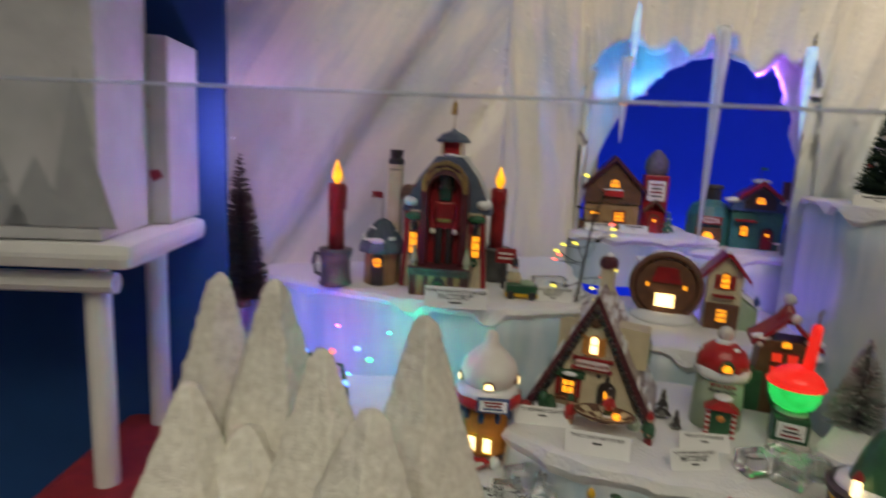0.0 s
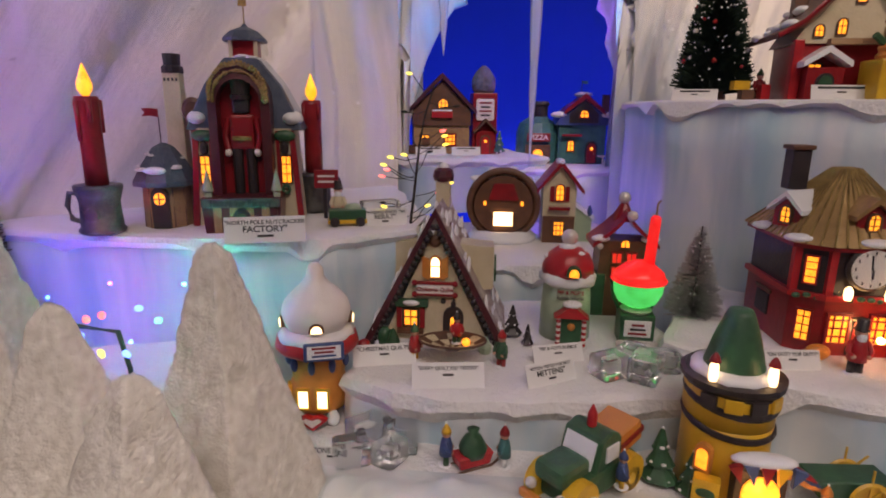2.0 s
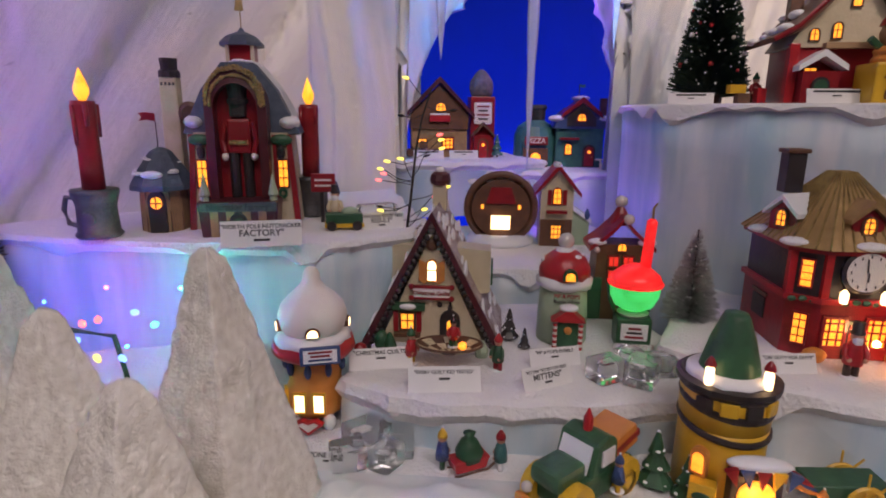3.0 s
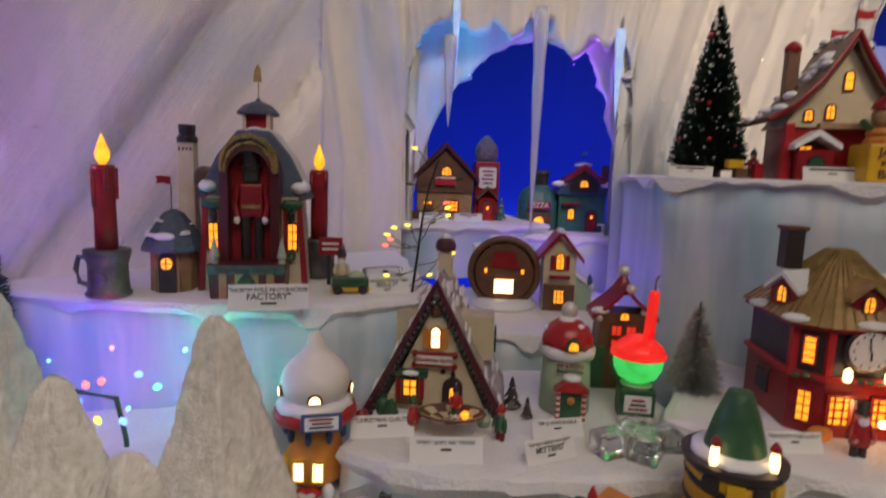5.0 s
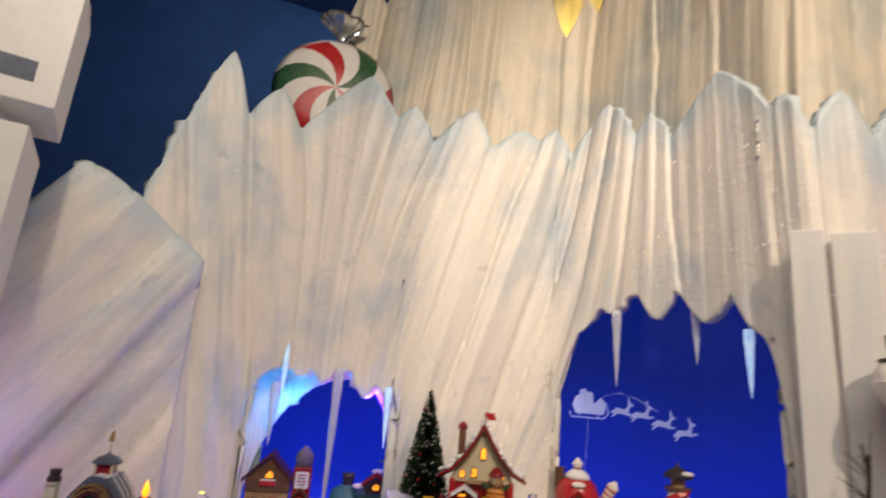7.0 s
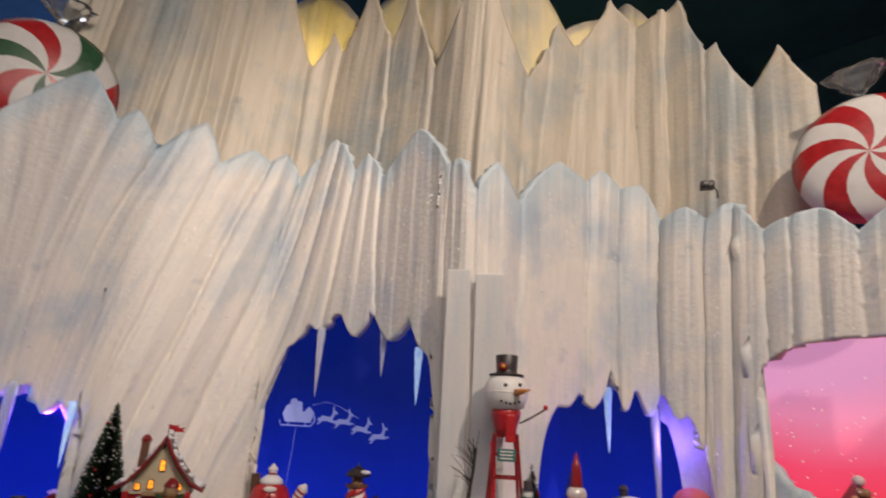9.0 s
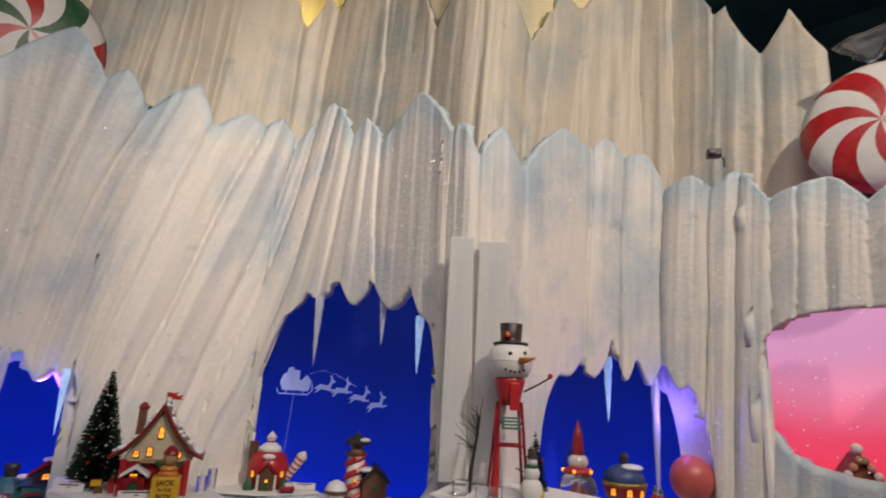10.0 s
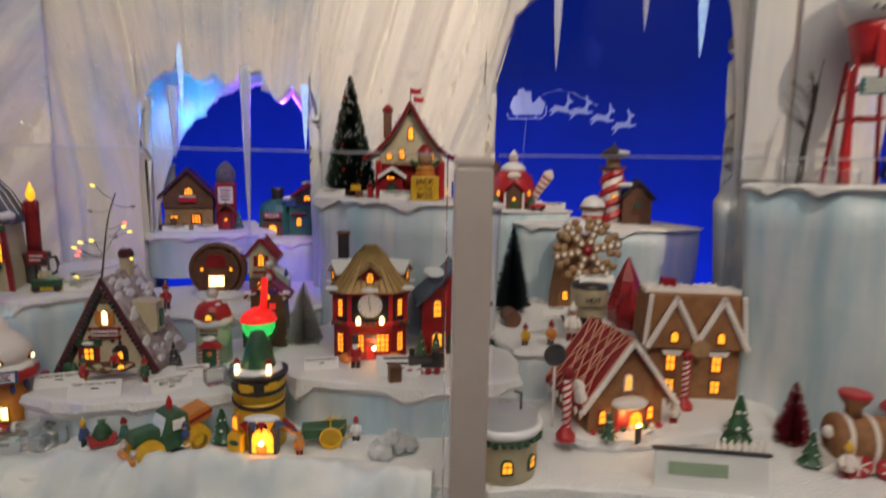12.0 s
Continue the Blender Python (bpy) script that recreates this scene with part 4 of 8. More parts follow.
    part("sign_board", box(0.084, 0.003, 0.009, (0, -0.0725, 0.025), bevel=0.0006), PEWTER, t)
    words("Nutcracker Factory", 0.0082, (0, -0.0742, 0.0295), (90, 0, 0), DARK, t)
    part("gate", prism(arch_poly(0.020, 0.024), -0.0735, -0.069), DARK, t)
    wreath(t, 0, -0.0745, 0.012, 0.007)
    for s in (-1, 1):
        part("finial", lathe([(0.0045, 0), (0.004, 0.004), (0.006, 0.006), (0.0005, 0.026)], 9, (s * 0.037, -0.06, 0.034)), PALE_GREEN, t)
    # cupola and weathervane
    part("cupola", box(0.030, 0.030, 0.022, (0, 0.012, 0.163), bevel=0.001), RED, t)
    for s in (-1, 1):
        part("cupola_post", box(0.004, 0.004, 0.023, (s * 0.014, -0.003, 0.163)), CREAM, t)
    part("cupola_roof", lathe([(0.026, 0.184), (0.026, 0.187), (0.018, 0.194), (0.004, 0.199), (0.002, 0.202)], 8, (0, 0.012, 0), (0, 0, 22.5)), SLATE, t)
    part("weathervane", tube([(0, 0.012, 0.2), (0, 0.012, 0.226)], 0.0008, 6), GOLD, t)
    part("vane", prism([(-0.006, 0.219), (0.004, 0.219), (0.003, 0.232), (0.0, 0.238), (-0.004, 0.232)], 0.0112, 0.0128), GOLD, t)
    # chimney
    ch = part("chimney", box(0.022, 0.022, 0.152, (-0.086, 0.014, 0.0), bevel=0.0012, taper=0.86), CREAM, t)
    part("chimney_cap", lathe([(0.0125, 0), (0.0125, 0.006), (0.0095, 0.008), (0.0105, 0.019)], 10, (-0.086, 0.014, 0.152)), DARK, ch)
    for i in range(4):
        part("chimney_slot", box(0.0022, 0.001, 0.003, (-0.0926 + i * 0.0044, 0.0039, 0.144)), DARK, ch)
    part("side_gable", prism([(-0.066, 0.0), (-0.045, 0), (-0.045, 0.135), (-0.06, 0.125), (-0.068, 0.105)], 0.0, 0.03), RED, t)
    part("gable_scroll", lathe([(0.012, -0.002), (0.0125, 0.002), (0.008, 0.004)], 16, (-0.062, -0.002, 0.116), (90, 0, 0)), BROWN, t)
    # shed
    shed = part("shed", lathe([(0.026, 0), (0.0265, 0.028), (0.0245, 0.050)], 12, (-0.094, -0.018, 0)), TAN, t)
    for i in range(12):
        a = i * 0.5236
        part("plank", tube([(-0.094 + 0.0262 * math.cos(a), -0.018 + 0.0262 * math.sin(a), 0), (-0.094 + 0.0250 * math.cos(a), -0.018 + 0.0250 * math.sin(a), 0.050)], 0.0008, 5), BROWN, shed)
    part("shed_roof", lathe([(0.036, 0.042), (0.036, 0.047), (0.026, 0.062), (0.012, 0.079), (0.003, 0.083)], 10, (-0.094, -0.018, 0)), SLATE, t)
    bm = bmesh.new()
    for i in range(16):
        a, q = random.uniform(0, 6.28), random.uniform(0.012, 0.034)
        ball(random.uniform(0.003, 0.007), (-0.094 + q * math.cos(a), -0.018 + q * math.sin(a), 0.081 - (q - 0.004) * 1.05), (1.6, 1.5, 0.34), bm=bm, seg=8)
    part("roof_snow", bm, SNOWCAP, t, smooth=True)
    part("shed_arch", prism(arch_poly(0.019, 0.042), -0.049, -0.04, (-0.094, 0.004, 0)), DARK, t)
    part("round_window", lathe([(0.006, 0), (0.006, 0.002)], 14, (-0.094, -0.0448, 0.030), (90, 0, 0)), LIT, t)
    part("window_bar", box(0.012, 0.0008, 0.0012, (-0.094, -0.0474, 0.0294)), DARK, t)
    part("window_bar", box(0.0012, 0.0008, 0.012, (-0.094, -0.0474, 0.024)), DARK, t)
    part("plaque", ball(0.008, (-0.095, -0.048, 0.058), (1.5, 0.4, 0.5)), SNOWCAP, t, smooth=True)
    flag(t, -0.098, -0.012, 0.082, 0.026, -0.018, RED)
    return t


factory()


def candle(at, turn, handle):
    t = thing("candle_stand", at, turn, "dark red candle with a flame bulb in a pewter tankard", "candle", "tankard candles")
    mug = part("tankard", lathe([(0.019, 0), (0.021, 0.003), (0.0185, 0.006), (0.0175, 0.030), (0.0185, 0.034), (0.021, 0.042), (0.021, 0.046), (0.012, 0.046)], 18), PEWTER, t, smooth=True)
    part("handle", tube([(-0.018, 0, 0.037), (-0.027, 0, 0.038), (-0.030, 0, 0.026), (-0.027, 0, 0.013), (-0.018, 0, 0.010)], 0.0026, 8), PEWTER, mug)
    part("emblem", lathe([(0.007, -0.001), (0.006, 0.002)], 12, (0, -0.0175, 0.02), (90, 0, 0)), PEWTER, mug)
    wax = part("wax", lathe([(0.0100, 0.045), (0.0100, 0.07), (0.0098, 0.10), (0.0104, 0.122), (0.0098, 0.127), (0.006, 0.126)], 16, wobble=0.10), RED, t, smooth=True)
    for a, z, l in ((0.6, 0.124, 0.03), (2.4, 0.124, 0.018), (4.2, 0.123, 0.036), (5.3, 0.124, 0.02)):
        part("drip", tube([(0.0100 * math.cos(a), 0.0100 * math.sin(a), z), (0.0106 * math.cos(a), 0.0106 * math.sin(a), z - l)], 0.0028, 6, 0.0018), RED, wax, smooth=True)
    part("flame", lathe([(0.002, 0.126), (0.0062, 0.133), (0.0066, 0.138), (0.0035, 0.147), (0.0004, 0.156)], 12), FLAME, t, "glowing amber flame bulb", True)


candle((-0.127, 0.700, 1.325), -12, True)
candle((0.080, 0.772, 1.325), 170, False)
part_sign = thing("toy_sign", (0.087, 0.722, 1.325), -12, "little dark red sign on a post beside the factory", "toy sign")
part("post", box(0.004, 0.004, 0.05), DARK, part_sign)
part("board", box(0.026, 0.003, 0.02, (0.002, -0.003, 0.034), bevel=0.0008), RED, part_sign)
for k in range(2):
    part("painted_line", box(0.018, 0.0006, 0.0022, (0.002, -0.0048, 0.040 + k * 0.006)), ICING, part_sign)
figurine("toy_soldier", (0.099, 0.705, 1.325), -15, 0.042, CREAM, DARK, "small painted nutcracker soldier with a white beard", RED, True, tall_hat=True)
cart_ = thing("toy_wagon", (0.105, 0.678, 1.325), -6, "green and yellow toy wagon on the snow", "toy wagon")
part("bed", box(0.038, 0.016, 0.010, (0, 0, 0.007), bevel=0.001), GREEN, cart_)
part("trim", box(0.040, 0.018, 0.004, (0, 0, 0.003)), YELLOW, cart_)
for s in (-1, 1):
    part("wheel", lathe([(0.005, -0.002), (0.005, 0.002)], 12, (s * 0.013, -0.009, 0.005), (90, 0, 0)), DARK, cart_)
part("load", ball(0.007, (0.006, 0, 0.018), (1.3, 0.8, 0.8)), PALE_GREEN, cart_, smooth=True)
acr = thing("acrylic_block", (0.150, 0.735, 1.325), 10, "clear acrylic ice block lying on the snow", "ice block", "clear ice blocks")
part("block", box(0.045, 0.02, 0.016, bevel=0.003), ACRYLIC, acr)
price_tag((0.023, 0.617, 1.3245), -4, 0.071, 0.024, ("\"NORTH POLE NUTCRACKER", "FACTORY\"", "===="))
price_tag((0.143, 0.668, 1.3245), -2, 0.047, 0.018, ("\"CRACKING GOOD TEST", "RESULT\"", "==="))
brush_tree("brush_tree", (-0.258, 0.735, 1.28), 0.205, 0.038, mat("brown_needles", (0.11, 0.065, 0.05), 0.7, (0.05, 0.05, 0.035), 40.0, 0.1), "brownish bottle-brush tree beside the ice wall", count=1300, seed=4)

# twig of fairy lights
twig = thing("light_branch", (0.170, 0.672, 1.318), 0, "bare black wire twig with tiny coloured lights", "light branch")
stem_pts = [(0, 0, 0), (0.004, 0.0, 0.03), (0.008, 0.002, 0.06), (0.012, 0.004, 0.09), (0.018, 0.004, 0.12), (0.028, 0.004, 0.15)]
stem = part("stem", tube(stem_pts, 0.0016, 6, 0.0009), BARK, twig)
rnd = random.Random(8)
for i in range(20):
    k = rnd.uniform(0.1, 4.9)
    j = int(k)
    p = Vector(stem_pts[j]).lerp(Vector(stem_pts[j + 1]), k - j)
    s = -1 if i % 2 else 1
    q = p + Vector((s * rnd.uniform(0.008, 0.036), rnd.uniform(-0.012, 0.012), rnd.uniform(-0.006, 0.022)))
    part("twig", tube([p, p.lerp(q, 0.5) + Vector((0, 0, -0.003)), q], 0.0005, 5), BARK, stem)
    part("bulb", lathe([(0.0008, 0), (0.0016, 0.002), (0.0013, 0.005), (0.0003, 0.007)], 6, q, (0, s * 80, 0)), (LED_AMBER, LED_AMBER, LED_RED, BARK, LED_AMBER)[i % 5], stem)

# ---------------------------------------------------------------- cottages
def quilt_house():
    t = thing("toy_cottage", (0.186, 0.618, 1.215), -22, "cream A-frame ceramic quilt cottage with a dark scalloped roof edge", "toy house")
    part("body", prism([(-0.055, 0), (0.055, 0), (0, 0.118)], -0.022, 0.085), CREAM, t)
    part("plinth", box(0.118, 0.12, 0.006, (0, 0.028, 0), bevel=0.002), SNOWCAP, t)
    for s in (-1, 1):
        part("roof", prism([(s * 0.064, -0.002), (s * 0.070, 0.004), (0, 0.138), (0, 0.124)], -0.0265, 0.092), SNOWY_ROOF, t)
        bm = bmesh.new()
        for i in range(34):
            u, y = random.uniform(0.05, 0.95), random.uniform(-0.02, 0.088)
            ball(random.uniform(0.005, 0.011), (s * 0.0686 * (1 - u), y, 0.003 + 0.134 * u), (0.22, 1.6, 1.1), bm=bm, seg=8)
        part("roof_snow", bm, SNOWCAP, t, smooth=True)
        bm = bmesh.new()
        for i in range(21):
            u = i / 20.5
            ball(0.0030, (s * (0.0625 * (1 - u)), -0.0285, 0.002 + 0.122 * u), (1, 0.7, 1), bm=bm, seg=7)
        part("scalloped_edge", bm, DARK, t)
        part("bargeboard", prism([(s * 0.066, -0.001), (s * 0.071, 0.004), (0, 0.140), (0, 0.131)], -0.0300, -0.0255), MAROON, t)
    part("dormer", prism([(-0.004, 0.045), (-0.004, 0.098), (-0.062, 0.098), (-0.062, 0.060)], 0.012, 0.04), CREAM, t)
    part("dormer", prism([(0.004, 0.045), (0.004, 0.098), (0.056, 0.094), (0.056, 0.050)], 0.012, 0.042), CREAM, t)
    part("dormer_shutter", box(0.002, 0.012, 0.026, (0.0575, 0.026, 0.056)), GREEN, t)
    part("medallion", lathe([(0.006, 0), (0.006, 0.003), (0.003, 0.005)], 14, (0, -0.021, 0.107), (90, 0, 0)), BROWN, t)
    w = window(t, 0, -0.0225, 0.070, 0.0115, 0.023, 1, 2, ORANGE, True, lit=LIT_WHITE)
    for s in (-1, 1):
        part("shutter", prism([(s * 0.006, 0.068), (s * 0.0125, 0.072), (s * 0.0125, 0.092), (s * 0.006, 0.089)], -0.025, -0.022), ORANGE, t)
    sg = part("sign", box(0.036, 0.003, 0.010, (0, -0.026, 0.055), bevel=0.0008), ICING, t)
    words("Christmas Quilts", 0.0052, (0, -0.0278, 0.060), (90, 0, 0), RED, sg)
    for z in (0.0535, 0.065):
        part("sign_frame", box(0.040, 0.004, 0.0022, (0, -0.0262, z)), RED, sg)
    for s in (-1, 1):
        for z in (0.0545, 0.066):
            part("sign_knob", ball(0.003, (s * 0.0195, -0.027, z), seg=8), RED, sg)
    window(t, -0.024, -0.0225, 0.019, 0.0165, 0.020, 2, 2, BROWN)
    for s in (-1, 1):
        part("shutter", box(0.005, 0.002, 0.021, (-0.024 + s * 0.0115, -0.0235, 0.0185)), RED, t)
    part("lintel", box(0.033, 0.006, 0.0075, (-0.023, -0.0245, 0.041), bevel=0.0008), GREEN, t)
    part("lintel_snow", ball(0.005, (-0.023, -0.0275, 0.0455), (1.7, 0.6, 0.6)), SNOWCAP, t, smooth=True)
    part("window_box", box(0.026, 0.006, 0.004, (-0.024, -0.026, 0.014)), BROWN, t)
    part("door", prism(arch_poly(0.020, 0.036), -0.025, -0.021, (0.018, 0, 0.006)), DARK, t)
    part("door_spire", lathe([(0.002, 0), (0.0026, 0.003), (0.0003, 0.010)], 8, (0.018, -0.023, 0.041)), DARK, t)
    part("door_light", prism(arch_poly(0.0062, 0.010), -0.0262, -0.0248, (0.0185, 0, 0.022)), LIT, t)
    part("vent", lathe([(0.0026, 0), (0.0026, 0.0015)], 10, (0.008, -0.0215, 0.047), (90, 0, 0)), DARK, t)
    ch = part("chimney", box(0.015, 0.015, 0.030, (0.0, 0.055, 0.128), bevel=0.001), CREAM, t)
    part("chimney_cap", lathe([(0.010, 0.155), (0.0115, 0.160), (0.010, 0.166), (0.006, 0.169)], 10, (0, 0.055, 0)), MAROON, ch)
    part("chimney_snow", ball(0.005, (0, 0.055, 0.170), (1, 1, 0.8)), SNOWCAP, ch, smooth=True)
    part("bush", ball(0.009, (-0.049, -0.03, 0.010), (0.8, 0.8, 1.2)), GREEN, t, smooth=True)
    for i, (x, h) in enumerate(((-0.040, 0.02), (0.05, 0.016))):
        part("shrub", lathe([(0.006, 0), (0.007, h * 0.4), (0.002, h)], 8, (x, -0.034, 0)), PALE_GREEN if i else GREEN, t)


quilt_house()
mailbox = thing("toy_postbox", (0.105, 0.585, 1.214), 10, "small red toy postbox in the snow", "toy postbox")
part("box", lathe([(0.0065, 0), (0.0068, 0.014), (0.005, 0.019), (0.001, 0.021)], 12), RED, mailbox, smooth=True)
price_tag((0.121, 0.566, 1.2145), -8, 0.058, 0.020, ("\"CHRISTMAS QUILTS\"", "==="), 30)
price_tag((0.164, 0.508, 1.2145), -14, 0.062, 0.022, ("\"EVERY QUILT KID TESTED\"", "==="), 30)
price_tag((0.254, 0.492, 1.2145), 8, 0.050, 0.020, ("\"KITTEN TESTED FOR BEST", "MITTENS\"", "==="), 25)
price_tag((0.279, 0.528, 1.2145), -4, 0.050, 0.018, ("\"PIP & POP'S BUBBLE", "==="), 25)
# quilt held by three small figures
quilt = thing("toy_quilt", (0.182, 0.553, 1.220), -20, "checked red and cream quilt held out like a trampoline", "toy quilt")
bm = bmesh.new()
quilt_red = bmesh.new()
for r_ in range(3):
    for s_ in range(14):
        tgt = bm if (r_ + s_) % 2 else quilt_red
        a0, a1 = s_ * 0.4488, (s_ + 1) * 0.4488
        q0, q1 = 0.031 * r_ / 3, 0.031 * (r_ + 1) / 3
        for dz, flip in ((0.0, 1), (-0.0015, 0)):
            vs = [tgt.verts.new((q * math.cos(a), q * 0.62 * math.sin(a), 0.010 + 9.0 * q * q + dz)) for q, a in ((q0, a0), (q1, a0), (q1, a1), (q0, a1))]
            tgt.faces.new(vs if flip else vs[::-1])
part("cream_squares", bm, CREAM, quilt)
part("red_squares", quilt_red, BROWN, quilt)
part("frame", tube([(0.0305 * math.cos(i * 0.2618), 0.019 * math.sin(i * 0.2618), 0.0185) for i in range(25)], 0.0012, 6), BROWN, quilt)
part("lamp", ball(0.004, (0.012, 0.004, 0.015)), LIT, quilt)
figurine("elf_figurine", (0.150, 0.570, 1.215), 40, 0.036, RED_BRIGHT, GREEN, "little figure in a green cap holding a quilt", YELLOW)
figurine("elf_figurine", (0.223, 0.535, 1.215), -60, 0.036, GREEN, RED_BRIGHT, "little figure in a green coat and red cap", RED)
figurine("elf_figurine", (0.188, 0.560, 1.232), -10, 0.030, RED_BRIGHT, DARK, "little figure sitting on the quilt", GREEN)
for x, y, h in ((0.262, 0.60, 0.034), (0.268, 0.575, 0.022)):
    snow_tree("toy_fir", (x, y, 1.215), h, "tiny dark green snow-tipped fir", "tiny firs", int(h * 1000), DARK)


def round_tower():
    t = thing("toy_tower", (0.063, 0.585, 1.165), -18, "round ceramic shop with a swirled white cream roof and red brim", "toy house")
    part("base", lathe([(0.024, 0.012), (0.026, 0.016), (0.026, 0.036), (0.0235, 0.040), (0.0245, 0.052), (0.023, 0.068)], 20), ORANGE, t, smooth=True)
    for i in range(5):
        part("foot", ball(0.0075, (0.026 * math.cos(i * 1.257 - 0.9), 0.026 * math.sin(i * 1.257 - 0.9), 0.007), (0.8, 0.8, 1.0)), BLUE if i % 2 else SNOWCAP, t, smooth=True)
    for i in (-1, 1):
        window(t, i * 0.0085, -0.0255, 0.018, 0.012, 0.020, 1, 1, YELLOW, lit=LIT_WHITE)
    window(t, -0.0235, -0.0105, 0.018, 0.010, 0.018, 1, 1, YELLOW, turn=-66, lit=LIT)
    for i in range(5):
        a = -1.57 + (i - 2) * 0.7
        part("hanging", ball(0.004, (0.0262 * math.cos(a), 0.0262 * math.sin(a), 0.058), (0.8, 0.8, 1.7)), BLUE, t, smooth=True)
    part("awning_heart", prism([(-0.013, 0.011), (-0.006, 0.015), (0, 0.013), (0.006, 0.015), (0.013, 0.011), (0, 0.001)], -0.033, -0.027), RED_BRIGHT, t)
    part("heart_icing", prism([(-0.009, 0.011), (-0.005, 0.013), (0, 0.011), (0.005, 0.013), (0.009, 0.011), (0, 0.004)], -0.0338, -0.033), ICING, t)
    part("brim", lathe([(0.023, 0.064), (0.034, 0.068), (0.0375, 0.073), (0.036, 0.080), (0.024, 0.088)], 22, wobble=0.05), RED_BRIGHT, t, smooth=True)
    part("brim_snow", lathe([(0.036, 0.0795), (0.030, 0.087), (0.025, 0.089)], 22, wobble=0.12), SNOWCAP, t, smooth=True)
    part("cream_roof", lathe([(0.024, 0.086), (0.0295, 0.094), (0.031, 0.103), (0.028, 0.113), (0.021, 0.121), (0.013, 0.128), (0.008, 0.134), (0.0075, 0.141), (0.004, 0.146), (0.001, 0.147)], 24, wobble=0.04), ICING, t, "swirled white cream roof", True)
    for a in (-1.35, -2.75, 0.1):
        d = part("dormer", prism(arch_poly(0.013, 0.0085), -0.004, 0.006), BROWN, t)
        d.matrix_basis = pose(0.028 * math.cos(a), 0.028 * math.sin(a), 0.0925, 0, 0, math.degrees(a) + 90)
        part("pane", prism(arch_poly(0.0095, 0.0065), -0.0048, -0.0038), LIT_WHITE, d)
    sg = part("sign", box(0.034, 0.004, 0.016, bevel=0.0015), BLUE, t, "blue framed sign board")
    sg.matrix_basis = pose(0.014, -0.036, 0.070, -8, 0, 14)
    part("panel", box(0.028, 0.001, 0.011, (0, -0.0024, 0.0025)), SNOWCAP, sg)
    for k in range(3):
        part("painted_line", box(0.020 - 0.004 * (k == 1), 0.0006, 0.0018, (0, -0.003, 0.0042 + 0.0033 * k)), RED if k else BLUE, sg)


round_tower()


def pip_tower():
    t = thing("toy_tower", (0.318, 0.592, 1.215), -25, "round pale green ceramic tower with a snowy red dome", "toy house")
    part("body", lathe([(0.026, 0), (0.0255, 0.03), (0.0235, 0.060)], 20), PALE_GREEN, t, smooth=True)
    part("snow_skirt", lathe([(0.024, 0.056), (0.029, 0.060), (0.0285, 0.066), (0.024, 0.071)], 20, wobble=0.15), SNOWCAP, t, smooth=True)
    part("dome", lathe([(0.0265, 0.067), (0.026, 0.076), (0.021, 0.087), (0.012, 0.094), (0.004, 0.097)], 20), RED_BRIGHT, t, smooth=True)
    bm = bmesh.new()
    for i in range(10):
        a, q = random.uniform(0, 6.28), random.uniform(0.0, 0.02)
        ball(random.uniform(0.004, 0.008), (q * math.cos(a), q * math.sin(a), 0.095 - q * q * 38), (1.2, 1.2, 0.5), bm=bm, seg=7)
    part("dome_snow", bm, SNOWCAP, t, smooth=True)
    part("pearl", ball(0.0085, (0, 0, 0.104)), PEARL, t, smooth=True)
    d = part("dormer", prism(arch_poly(0.014, 0.011), -0.031, -0.02, (0.004, 0, 0.070)), GREEN, t)
    part("pane", prism(arch_poly(0.009, 0.008), -0.032, -0.030, (0.004, 0, 0.0705)), LIT, d)
    part("porch", box(0.020, 0.010, 0.030, (0.004, -0.028, 0)), GREEN, t)
    for s in (-1, 1):
        p = part("porch_post", lathe([(0.0022, 0), (0.0022, 0.030)], 8, (0.004 + s * 0.0125, -0.034, 0)), ICING, t)
        for k in range(5):
            part("stripe", lathe([(0.0024, 0), (0.0024, 0.003)], 8, (0.004 + s * 0.0125, -0.034, 0.001 + k * 0.006)), RED_BRIGHT, p)
    part("porch_roof", prism([(-0.013, 0.030), (0.021, 0.030), (0.004, 0.044)], -0.038, -0.022), RED_BRIGHT, t)
    part("porch_snow", ball(0.006, (0.004, -0.031, 0.043), (1.6, 1.4, 0.6)), SNOWCAP, t, smooth=True)
    part("door_wreath", ball(0.004, (0.004, -0.0335, 0.020), (1, 0.5, 1)), ORANGE, t, smooth=True)
    words("PIP & POP'S", 0.0052, (0.002, -0.0258, 0.053), (90, 0, 0), RED, t)
    words("Bubble Works", 0.0044, (0.002, -0.0262, 0.0475), (90, 0, 0), DARK, t)


pip_tower()


